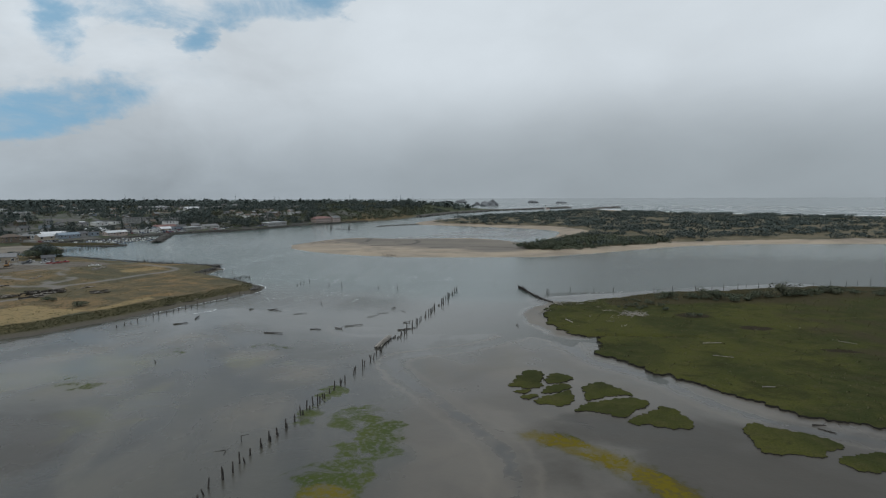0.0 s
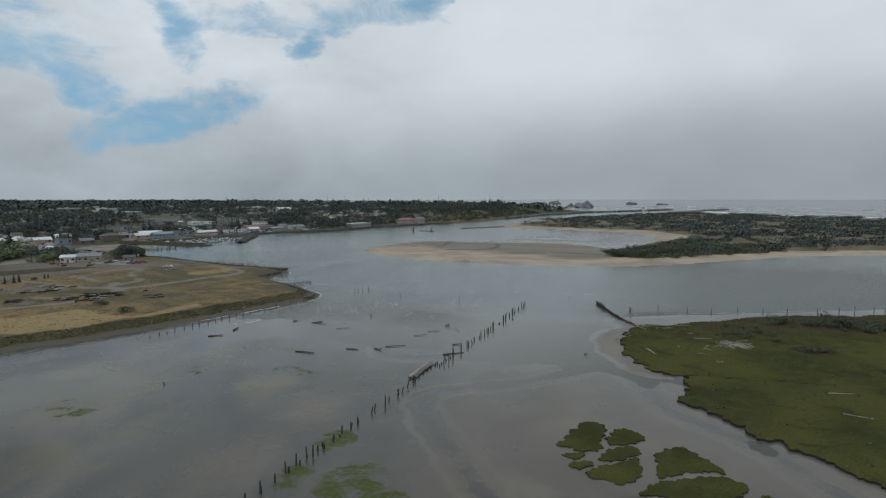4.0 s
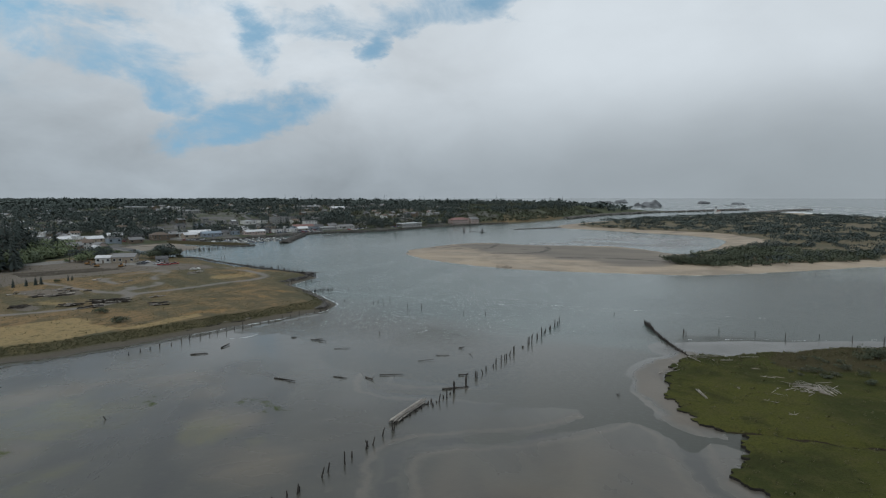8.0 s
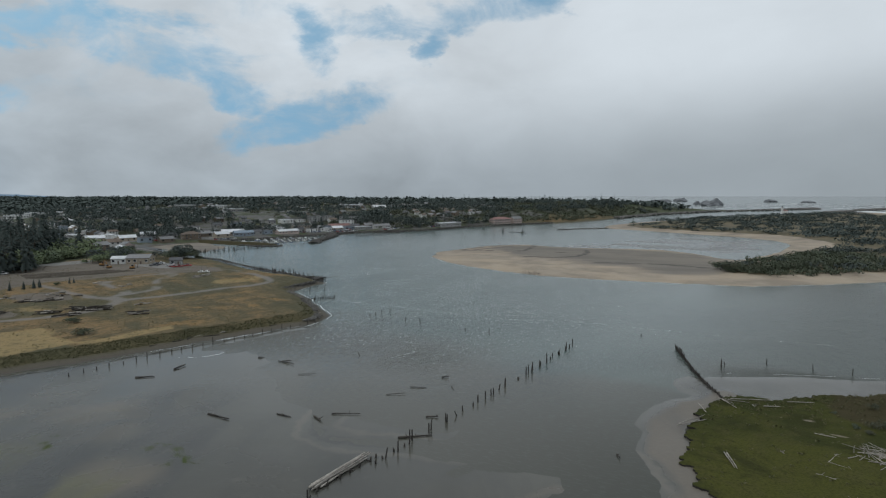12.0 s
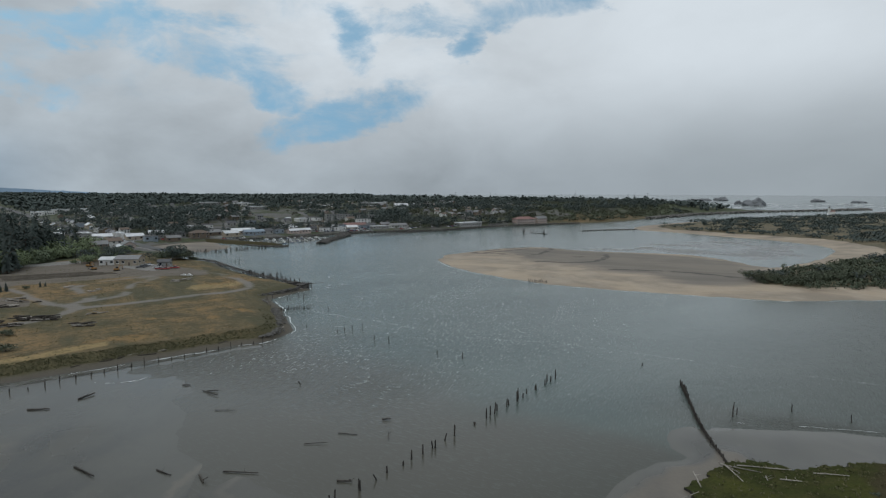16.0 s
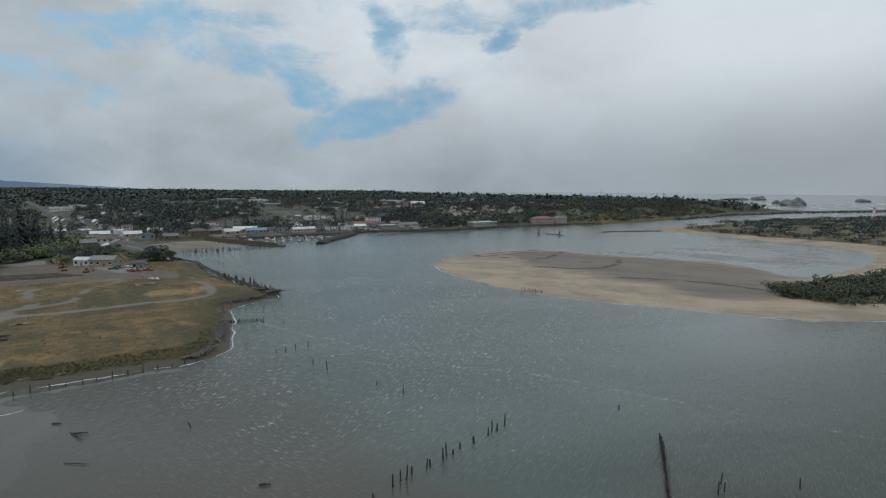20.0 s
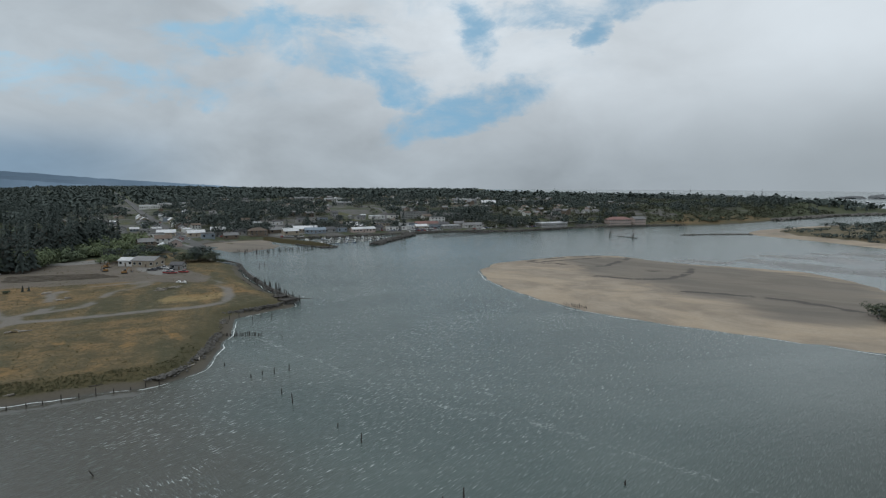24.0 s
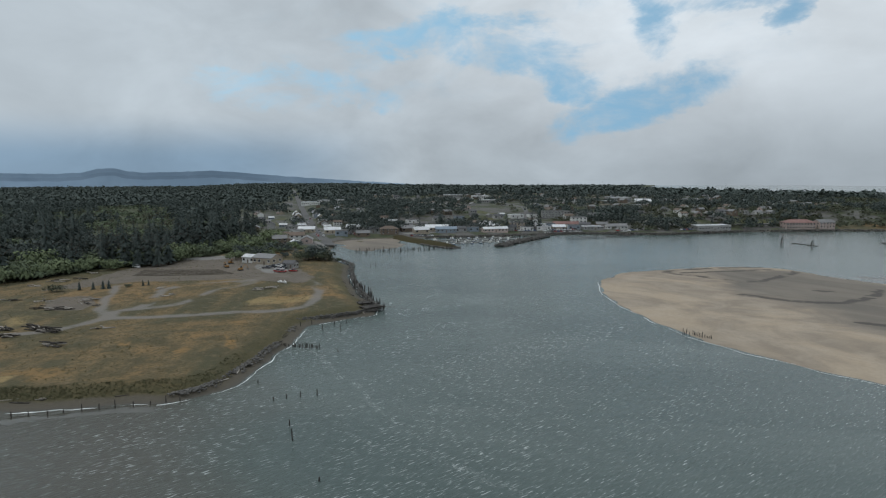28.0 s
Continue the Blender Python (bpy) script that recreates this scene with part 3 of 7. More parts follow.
def water():
    xs = np.unique(np.concatenate([np.arange(-520, 260, 8), np.arange(-200, -40, 3.2), np.linspace(-5000, 5000, 60)]))
    ys = np.unique(np.concatenate([np.arange(-60, 900, 8), np.arange(272, 314, 1.6), np.linspace(-5000, 5000, 60)]))
    gx, gy = np.meshgrid(xs, ys)
    x, y = gx.ravel(), gy.ravel()
    nx, ny = len(xs), len(ys)
    me = bpy.data.meshes.new("water")
    fs = [(j * nx + i, j * nx + i + 1, (j + 1) * nx + i + 1, (j + 1) * nx + i) for j in range(ny - 1) for i in range(nx - 1)]
    me.from_pydata(np.column_stack([x, y, np.zeros(len(x))]).tolist(), [], fs)
    me.materials.append(WATER)
    near = np.column_stack([x, y])
    shoal = 1 - smooth(y + 0.18 * (x + 80), 195, 292)
    chop = smooth(y + 0.35 * np.maximum(0, -95 - x), 196, 240) * (1 - 0.55 * smooth(np.hypot(x + 140, y - 290), 110, 300)) * (0.30 + 0.70 * (1 - smooth(x, -95, -15)))
    fray = np.array([1.6 * noise.noise((a / 7, b / 7, 4.0)) for a, b in near]) + 1.2 * np.array([noise.noise((a / 22, b / 22, 1.0)) for a, b in near])
    calm = np.clip(blot(x, y, [(-40, 228, 50, 24)]), 0, 1)
    chop = chop * (1 - 0.85 * calm)
    seam = np.maximum(0.95 - np.abs(far_from(near, CURRENT, False) + fray) / 2.6, 0.75 - np.abs(far_from(near, BRANCH, False) + fray) / 2.2)
    brown = blot(x, y, [(-40, 228, 46, 20), (10, 262, 60, 22)])
    shoal = np.maximum(shoal, np.clip(brown, 0, 1) * 0.8)
    ruffle = np.maximum(chop, smooth(y + 0.3 * x, 205, 260) * (0.85 - 0.45 * smooth(np.hypot(x, y - 200), 350, 800)) * (0.25 + 0.75 * smooth(x, -150, -40)))
    ruffle = ruffle * (1 - 0.75 * calm)
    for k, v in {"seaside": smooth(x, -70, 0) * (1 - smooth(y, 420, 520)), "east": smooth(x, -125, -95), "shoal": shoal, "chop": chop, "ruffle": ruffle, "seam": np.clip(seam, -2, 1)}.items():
        a = me.attributes.new(k, "FLOAT", "POINT")
        a.data.foreach_set("value", v.astype(np.float32))
    return tagged(new("water", me), "grey-green rippled estuary water with short white wavelets", "water", kind="structure")


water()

# ---- mainland: field, town terraces and the wooded plain behind them ----
FIELD_SHORE = [(-192, 130), (-185.5, 144), (-180, 161), (-175, 176), (-170, 200), (-166, 217), (-162.7, 229), (-160.3, 241), (-163.5, 252), (-172, 259), (-185, 266), (-196, 273), (-208, 279), (-220, 285), (-224, 292), (-227, 305), (-230, 314), (-254, 319)]
TOWN_SHORE = [(-273, 319), (-309, 325), (-344, 333), (-363, 340), (-389, 338), (-433, 343), (-478, 358), (-509, 367), (-517, 396), (-516, 422), (-506, 449), (-497, 490), (-493, 527), (-487, 560), (-481, 604), (-457, 640), (-440, 667), (-433, 720), (-428, 770), (-405, 830), (-394, 862), (-370, 905), (-343, 1000), (-340, 1098)]
COAST = [(-328, 1280), (-268, 1494), (-150, 1700), (-110, 1790), (-170, 1780), (-330, 1620), (-560, 1600), (-900, 1700), (-1500, 2050), (-2600, 2700), (-4900, 3900)]
MAIN = [(-4900, -4900), (-330, -4900), (-260, -900), (-232, -200), (-212, 40)] + FIELD_SHORE + TOWN_SHORE + COAST
MAIN_LINE = curve_pts(MAIN, lambda p: float(np.clip((np.linalg.norm(p - np.array((-150, 200))) - 90) * 0.03, 1.2, 150)))
k_near = np.linalg.norm(MAIN_LINE - np.array((-200, 250)), axis=1) < 420
MAIN_LINE = np.where(k_near[:, None], ragged(MAIN_LINE, 1.3, 9.0, 3.0), MAIN_LINE)

TRACKS = [
    [(-262, 150), (-248, 172), (-241, 187.5), (-240.8, 197), (-243.2, 204.7), (-248.5, 210.7), (-254, 217.3), (-250.2, 230.5), (-247.2, 244), (-244.4, 262), (-241.2, 276.4), (-245, 288), (-260.6, 296), (-284.8, 301.7), (-305.8, 301.4), (-321.3, 297), (-331.2, 284)],
    [(-254, 217), (-260.6, 216.3), (-276.5, 212.8), (-306, 213.5), (-333.3, 215.8), (-358.4, 218.4)],
    [(-256, 218), (-265.8, 219), (-268.5, 236), (-277.3, 246.6), (-294.5, 255.4), (-303.5, 267.2), (-316.3, 277.8)],
    [(-268, 224), (-273, 228.5), (-294.7, 232), (-313.5, 237.5), (-319.2, 255.3), (-323, 280)],
    [(-412.8, 236.4), (-426, 246.3), (-406.2, 257.5), (-377.5, 267.3), (-349, 277)], [(-426, 246.3), (-434.4, 278.6), (-436.4, 297.7)],
]
STRAW = np.array([(-275.0, 118.0), (-192.5, 141.9), (-192.6, 172.8), (-206.7, 172.0), (-223.7, 175.5), (-226.5, 165.1), (-228.6, 155.7)], float)
STRIP = np.array([(-192.6, 172.8), (-190.9, 202.4), (-186.3, 200.5), (-184.8, 172.1)], float)
YARD = np.array([(-328, 181), (-330, 201), (-339, 219), (-331, 245), (-322, 274), (-300, 299), (-315, 307), (-361, 304), (-412, 284), (-428, 246), (-391, 216), (-347, 194)], float)
PAD = np.array([(-297, 188.5), (-309, 195), (-306, 207), (-283, 210.5), (-273, 206), (-281, 191)], float)
TRACK_LINES = [curve_pts(t, 4, False) for t in TRACKS]
HIGHWAY = np.array([(-470, 352), (-530, 358), (-589, 366), (-759, 392), (-1175, 458), (-2080, 607), (-3500, 840)], float)
STREETS = [HIGHWAY, np.array([(-560, 330), (-545, 420), (-535, 520), (-520, 600), (-490, 660), (-470, 760), (-430, 880)], float), np.array([(-545, 560), (-640, 640), (-760, 700), (-900, 740)], float), np.array([(-620, 420), (-610, 560), (-600, 700), (-560, 860)], float), np.array([(-760, 392), (-740, 560), (-700, 760), (-640, 960)], float)]


def near_lines(x, y, lines):
    p = np.column_stack([x, y])
    return np.min([far_from(p, l, False) for l in lines], axis=0)


def zone(x, y, poly, soft):
    """Positive inside a plot of land, negative outside, over a soft edge."""
    p = np.column_stack([x, y])
    d = far_from(p, poly) / soft
    return np.where(inside(p, poly), np.minimum(d + 0.5, 1.2), 0.5 - d)


def town_area(x, y):
    """0: the field; 1: woods; 2: the town."""
    back = -362 - 0.62 * (y - 160)
    w = np.where((x < back) & (y < 345), 1.0, 0.0)
    w = np.where((x < -300) & (y < 150), 1.0, w)
    w = np.where((y > 330) & (x < -410), 2.0, w)
    w = np.where((x < -440) & (y > 300) & (y <= 345), 2.0, w)
    w = np.where(x < -1400, 1.0, w)
    return np.where((y > 1150), 1.0, w)


def main_height(x, y, d):
    z = 0.7 * smooth(d, 0, 5) + 2.1 * smooth(d, 4.0, 10)
    z = z + smooth(d, 10, 40) * (0.35 * fbm(x, y, 45, 2.0))
    up = smooth(-x + 0.15 * (y - 500), 545, 760) * smooth(y, 350, 560)
    bluff = smooth(y, 640, 780) * smooth(d, 25, 90)
    z = z + 12.5 * np.maximum(up, bluff) + smooth(d, 60, 300) * np.maximum(up, bluff) * 3.5 * fbm(x, y, 260, 5.0)
    z = z + 4.0 * smooth(d, 60, 160) * smooth(np.hypot(x, y - 220), 900, 1200) * smooth(y, 500, 800)
    fall = 1 - smooth(y, 1350, 1750) * 0.8
    return z * fall + np.where(d < 0.01, -0.25, 0)


ground = land("ground", MAIN_LINE, [(-275, 120, -150, 330, 2.6), (-450, 90, -150, 350, 6.5), (-800, -150, -180, 1000, 17), (-1500, -700, -180, 1850, 45), (-4900, -4900, 0, 3900, 190)], main_height, LAND, skirt=-2.5, skirt_mat=PEAT, attrs={
    "town": town_area,
    "track": lambda x, y: near_lines(x, y, TRACK_LINES),
    "street": lambda x, y: near_lines(x, y, STREETS),
    "yard": lambda x, y: np.maximum(np.maximum(zone(x, y, YARD, 7.0), zone(x, y, PAD, 3.0)), blot(x, y, [(-395, 270, 26, 10), (-262, 176, 10, 5)])),
    "rust": lambda x, y: blot(x, y, [(-303, 312, 26, 8), (-266, 305, 13, 9), (-268, 283, 14, 12), (-196, 243, 12, 5), (-212, 246, 14, 3.5), (-200, 256, 16, 3), (-190, 206, 10, 16), (-300, 226, 12, 5), (-215, 226, 16, 4), (-226, 262, 10, 6)]) - 0.45,
    "lot": lambda x, y: blot(x, y, [(-719, 685, 60, 9), (-590, 584, 22, 14), (-532, 585, 12, 40), (-500, 700, 16, 50), (-505, 590, 14, 30), (-575, 375, 26, 16), (-530, 455, 14, 30), (-480, 345, 40, 8), (-640, 372, 60, 10), (-470, 690, 12, 60), (-362, 292, 34, 13), (-420, 264, 12, 26)]) - 0.1,
    "straw": lambda x, y: np.maximum(np.maximum(zone(x, y, STRAW, 3.0) * 1.3, zone(x, y, STRIP, 3.0)), blot(x, y, [(-262, 188, 16, 8), (-215, 170, 12, 10), (-262, 283, 14, 22), (-285, 312, 16, 8)]) - 0.3),
    "meadow": lambda x, y: blot(x, y, [(-600, 574, 46, 20), (-672, 596, 34, 14), (-560, 320, 40, 12), (-540, 990, 60, 30), (-516, 815, 20, 34), (-462, 822, 16, 30), (-690, 345, 70, 14), (-820, 363, 60, 14)]),
})
tagged(ground, "dry brown grass field, wooded plain and town ground", "ground", kind="structure")
_tree = None


def ground_z(x, y):
    """The mainland's height under a place."""
    global _tree
    if _tree is None:
        from mathutils.bvhtree import BVHTree
        me = ground.data
        _tree = BVHTree.FromPolygons([v.co for v in me.vertices], [tuple(p.vertices) for p in me.polygons])
    hit = _tree.ray_cast(Vector((x, y, 500)), Vector((0, 0, -1)))[0]
    return hit.z if hit else 0.0


# ---- mudflat ----
RUNS = [curve_pts(r, 4, False) for r in ([(-27.8, 183.6), (-36.4, 168.5), (-44.3, 160.3), (-52.7, 154.2), (-58.7, 147), (-56.5, 138.5), (-45, 123.6), (-31, 108), (-21.3, 96), (-17, 86), (-15, 60), (-14, 20)], [(-30, 196), (-22, 185), (-14, 178), (-6, 158), (10, 145), (22, 128), (36, 118), (60, 112)], [(-95, 190), (-84, 172), (-66, 178), (-45, 185)])]
WEED = [(-45, 76, 12, 10), (-44, 92, 9, 12), (-52, 103, 9, 9), (-64, 116, 5, 6), (-63, 100, 4, 12)]
FAINT_WEED = [(-128, 137, 15, 10), (-130, 104, 22, 14), (-100, 150, 18, 10), (-20, 100, 3, 8)]
WEED_BAND = curve_pts([(-15, 102), (-8, 99), (-3, 96), (5, 89), (10, 83), (18, 70)], 3, False)
BEACH = curve_pts([(-20, 241), (-24, 232), (-27, 222), (-26, 211), (-22, 202), (-16, 192), (-11, 188)], 2, False)


def beach(x, y):
    """1 on the sandy rim of the marsh, falling off over a few metres."""
    d = near_lines(x, y, [BEACH]) + 2.5 * fbm(x, y, 9, 7.0)
    return np.clip(1.15 - d / 6.5, -1, 1.15)


NORTH_BANK = curve_pts([(-24, 247), (-8, 258), (6, 265), (20, 274), (38, 285), (60, 296), (96, 315)], 4, False)
MUD_EDGE = [(-205, 40), (-192, 120), (-184, 146), (-178, 165), (-173, 182), (-166, 212), (-160, 238), (-130, 226), (-105, 240), (-80, 238), (-60, 252), (-45, 262), (-36, 262), (-30, 256), (-14, 274), (0, 284), (36, 304), (150, 358), (320, 330), (320, -180), (-230, -180)]


def mud_height(x, y, d):
    z = 0.26 * (1 - smooth(y + 0.10 * (x + 80), 110, 225)) - 0.06
    z = z + (0.10 - 0.06 * smooth(y, 150, 200)) * fbm(x, y, 34, 1.0) + 0.015 * fbm(x, y, 7, 4.0)
    r = near_lines(x, y, RUNS)
    z = z - 0.06 * (1 - smooth(r, 0.6, 4.5))
    z = z + 0.17 * (1 - smooth(near_lines(x, y, [NORTH_BANK]), 3.0, 13.0))
    z = z + 0.26 * np.clip(beach(x, y), 0, 1.2)
    z = z + 0.22 * (1 - smooth(far_from(np.column_stack([x, y]), MAIN_LINE[k_near], False), 0, 6.5))
    return np.where(d < 0.01, -0.5, z)


mudflat = land("mudflat", curve_pts(MUD_EDGE, 4), [(-200, 40, 90, 290, 2.3), (-240, -180, 320, 345, 9)], mud_height, MUD, attrs={
    "sand": lambda x, y: beach(x, y) - 0.1,
    "warm": lambda x, y: blot(x, y, [(-74, 100, 16, 18), (-82, 128, 20, 14), (-130, 150, 24, 16), (-125, 104, 14, 14), (-98, 140, 16, 10), (-150, 130, 12, 20), (-30, 150, 22, 22), (-50, 200, 30, 14)]) - 0.55,
    "run": lambda x, y: 1.0 - near_lines(x, y, RUNS) / 3.0,
    "low": lambda x, y: 1 - smooth(mud_height(x, y, 0 * x + 1), 0.02, 0.17),
    "silt": lambda x, y: blot(x, y, [(42, 92, 70, 42), (8, 108, 30, 14), (-120, 70, 30, 30), (25, 286, 70, 30)]) - 0.2,
    "brown": lambda x, y: smooth(x + 0.25 * (y - 100), -52, -30) * (1 - smooth(y + 0.5 * np.maximum(0, -x - 20), 176, 200)) * 0.9 + 0.35 * smooth(y, 90, 40) + blot(x, y, [(-118, 160, 26, 12)]).clip(0, 1) * 0.35,
    "algae": lambda x, y: blot(x, y, [(-130, 118, 30, 40), (-105, 95, 20, 26), (-150, 90, 20, 40), (-95, 135, 16, 12)]) - 0.6,
    "gold": lambda x, y: np.maximum(1.0 - near_lines(x, y, [WEED_BAND]) / 5.5, blot(x, y, [(-45, 72, 9, 5)]) - 0.5),
    "weed": lambda x, y: np.maximum(np.maximum(blot(x, y, WEED) - 0.2, blot(x, y, FAINT_WEED) - 0.75), 1.0 - near_lines(x, y, [WEED_BAND]) / 5.0),
})
tagged(mudflat, "wet grey-brown tidal mud with green and yellow algae patches", "mudflat", kind="structure")

# ---- salt marsh and its islands ----
MARSH_EDGE = [(-20, 240), (-23, 229), (-23, 219), (-20.5, 204.5), (-14, 190.5), (-8.7, 186), (-3.8, 184.5), (-2.9, 176), (-2.6, 166), (-0.3, 161.8), (4.3, 157.5), (8.4, 151.8), (15.6, 145.9), (21.2, 140.3), (25.1, 136.1), (29.7, 133.6), (34.6, 128.1), (39.6, 124.9), (43.6, 123.3), (51, 122), (75, 117), (130, 106), (240, 100), (310, 190), (310, 372), (220, 345), (133, 319), (96, 312), (60, 293), (38, 283), (20, 272), (6, 259), (-9, 247)]
ISLANDS = [
    [(-24, 130.4), (-23.5, 136.1), (-21.2, 143.5), (-18.4, 143.5), (-16.8, 140.2), (-17.1, 135), (-16.6, 131.3), (-18.7, 129.4), (-22.2, 129.7)],
    [(-16, 135.2), (-15.4, 141.4), (-13.5, 143.4), (-10, 141), (-10.2, 137.8), (-14, 134.7)],
    [(-16.2, 127.3), (-15.4, 131.2), (-12.5, 134.6), (-10.1, 134.7), (-10.2, 132), (-13.4, 127.6)],
    [(-17.1, 120.7), (-16, 124), (-12.9, 127), (-9.7, 130), (-8.9, 124), (-10.8, 119.4), (-14.6, 119.5)],
    [(-22.6, 126.7), (-20.4, 128.4), (-18.9, 128), (-19.2, 126), (-21.7, 125.7)],
    [(-20.4, 123), (-17.8, 125.8), (-16.9, 124.8), (-18, 122.4), (-20, 121.9)],
    [(-6.5, 129.5), (-6.4, 133.9), (-4.5, 137.4), (-2, 138), (1.6, 134.1), (4.2, 130.6), (0.6, 129.1), (-2.2, 127.3), (-4.5, 125), (-6, 124.5)],
    [(-8.2, 117), (-6.7, 121.3), (-4.1, 123.5), (-1, 126), (2.9, 128.3), (7, 127.2), (7.2, 124.5), (4.3, 120.1), (1.3, 115.6), (-1.9, 116.9), (-4.8, 117.8)],
    [(2.8, 114.5), (5.2, 117.7), (8.4, 121.6), (10.7, 124.8), (13.9, 120.9), (15.2, 114.9), (13.5, 112.4), (10.1, 111.8), (7.6, 113), (3.8, 112.4)],
    [(25, 117.4), (28.1, 118.1), (32.9, 116.1), (37, 114.5), (39.3, 112.6), (39.9, 110.4), (36.4, 107.5), (34.5, 104.1), (32.8, 104.8), (28.2, 104.4), (25, 104.3), (24.6, 107.3), (24.3, 111.3)],
    [(37, 103.8), (39.4, 106.5), (42.9, 108.5), (46.1, 109.6), (49.5, 107.6), (42.3, 100.4), (39.7, 100.4), (37.7, 101.9)],
]
CREEK = curve_pts([(-6, 184.8), (-2, 186.2), (2, 187.2), (5, 186.9), (9, 187.8), (15.4, 188.3), (21, 189.6), (28, 189.2)], 1.0, False)


def turf_height(top):
    def f(x, y, d):
        z = top + 0.10 * fbm(x, y, 5, 6.0) + 0.25 * smooth(d, 0, 30) + 0.05 * fbm(x, y, 1.4, 2.0)
        rounded = z - 0.16 * (1 - smooth(d, 0.0, 0.6))
        c = far_from(np.column_stack([x, y]), CREEK, False)
        return rounded - 0.60 * (1 - smooth(c, 0.5, 1.5)) if top > 0.6 else rounded
    return f


TURF = {
    "high": lambda x, y: smooth(y - 0.55 * x, 218, 246) * smooth(x, -8, 8) * 1.5 - 0.3 + 0.80 * smooth(x, 15, 75),
    "bare": lambda x, y: np.maximum(blot(x, y, [(48, 207, 8, 4.5), (65, 181, 8, 3.5), (31, 224, 9, 6)]) - 0.1, 1.3 - near_lines(x, y, [CREEK]) / 0.8),
    "sandy": lambda x, y: np.maximum(blot(x, y, [(9, 222, 3.5, 2.4), (2, 228, 3.2, 1.5), (-3, 234, 3.5, 1.4), (12, 219, 3, 2)]) - 0.35, -1),
}
edge = ragged(curve_pts(MARSH_EDGE, lambda p: 0.4 if p[0] < 62 and p[1] < 262 else 4.0), 2.4, 4.5, 1.0)
edge = ragged(edge, 1.1, 1.5, 12.0)
marsh = land("marsh", edge, [(-25, 115, 62, 250, 1.3), (-30, 100, 130, 330, 3.5), (-30, 90, 320, 380, 12)], turf_height(0.75), MARSH, skirt=-0.4, skirt_mat=PEAT, attrs=TURF)
tagged(marsh, "olive green salt marsh turf with a cut muddy edge", "marsh", kind="structure")
for k, isl in enumerate(ISLANDS):
    e = ragged(ragged(curve_pts(isl, 0.3), 0.9, 1.9, 20.0 + k), 0.5, 0.7, 50.0 + k)
    lo, hi = e.min(0), e.max(0)
    ob = land("marsh_island", e, [(lo[0], lo[1], hi[0], hi[1], 0.8)], turf_height(0.5), MARSH, skirt=-0.3, skirt_mat=PEAT, attrs=TURF)
    tagged(ob, "low olive green turf island standing in wet mud", "marsh island", "marsh islands", "structure")

# ---- sandbar and spit ----
SPIT_EDGE = [(-259, 446), (-243, 431), (-228, 421), (-191, 406.5), (-160, 399), (-137, 398), (-110, 403), (-86, 409.5), (-63, 415), (-42, 420), (-27, 432), (1, 458), (31, 492), (66, 528), (112, 556), (163, 572), (243, 590), (500, 640), (1000, 700), (2600, 900), (4900, 1200), (4900, 1500), (2600, 1400), (1200, 1290), (500, 1240), (276, 1330), (120, 1460), (30, 1640), (-20, 1600), (-110, 1440), (-200, 1250), (-250, 1100), (-273, 1000), (-286, 900), (-270, 838), (-254, 825), (-219, 815), (-154, 786), (-100, 762), (-62, 728), (-50, 690), (-50, 642), (-57, 585), (-68, 552), (-93, 572), (-127, 592), (-165, 584), (-205, 571), (-246, 575), (-269, 546), (-273, 504), (-276, 476)]
VEG_EDGE = [(-66, 470), (-40, 452), (-8, 478), (40, 528), (110, 575), (170, 600), (300, 625), (600, 680), (2600, 930), (2600, 1330), (1000, 1220), (480, 1180), (250, 1270), (90, 1400), (0, 1500), (-95, 1390), (-180, 1220), (-232, 1080), (-255, 990), (-262, 900), (-230, 845), (-160, 812), (-80, 785), (-30, 740), (-18, 690), (-25, 620), (-40, 560), (-60, 510)]
VEG_LINE = curve_pts(VEG_EDGE, 12)
WRACK = [curve_pts(w, 5, False) for w in ([(-264.8, 497), (-266.6, 509), (-260, 545), (-249, 575), (-237, 577)], [(-264, 499), (-252, 496), (-237, 501), (-222, 504.5), (-217, 515), (-223.5, 545), (-236.7, 576)], [(-258, 500), (-252, 512), (-247, 535), (-243, 560)], [(-200, 476), (-180.5, 482), (-170, 490), (-164.4, 503), (-168.7, 530), (-178, 548)], [(-187, 517), (-183, 522)], [(-140, 470), (-120, 480), (-95, 486), (-70, 480)])]


def veg_in(x, y):
    p = np.column_stack([x, y])
    d = far_from(p, VEG_LINE)
    return np.where(inside(p, VEG_LINE), d, -d)


def spit_height(x, y, d):
    bar = 0.9 * smooth(d, 0, 30) + 0.18 * fbm(x, y, 40, 3.0) * smooth(d, 3, 20)
    v = veg_in(x, y)
    dune = smooth(v, -10, 25) * (2.2 + 1.6 * fbm(x, y, 45, 8.0))
    return bar + np.maximum(dune, 0) - np.where(d < 0.01, 0.2, 0)


spit_line = ragged(curve_pts(SPIT_EDGE, lambda p: float(np.clip((np.linalg.norm(p - np.array((-100, 380))) - 50) * 0.05, 2.5, 150))), 1.6, 14, 5.0)
spit = land("sand_spit", spit_line, [(-285, 390, 20, 620, 5), (-300, 390, 180, 900, 11), (-300, 380, 700, 1700, 28), (-300, 380, 4900, 1700, 130)], spit_height, SAND, skirt=-2.5, attrs={
    "veg": lambda x, y: np.clip(veg_in(x, y) / 14.0, -1.5, 1.2),
    "damp": lambda x, y: np.maximum(blot(x, y, [(-140, 520, 110, 66), (-205, 535, 64, 44), (-85, 490, 40, 60)]) * 1.25, smooth(y, 640, 700) * 0.4) - 0.15,
    "wrack": lambda x, y: 1.1 - near_lines(x, y, WRACK) / 5.0,
})
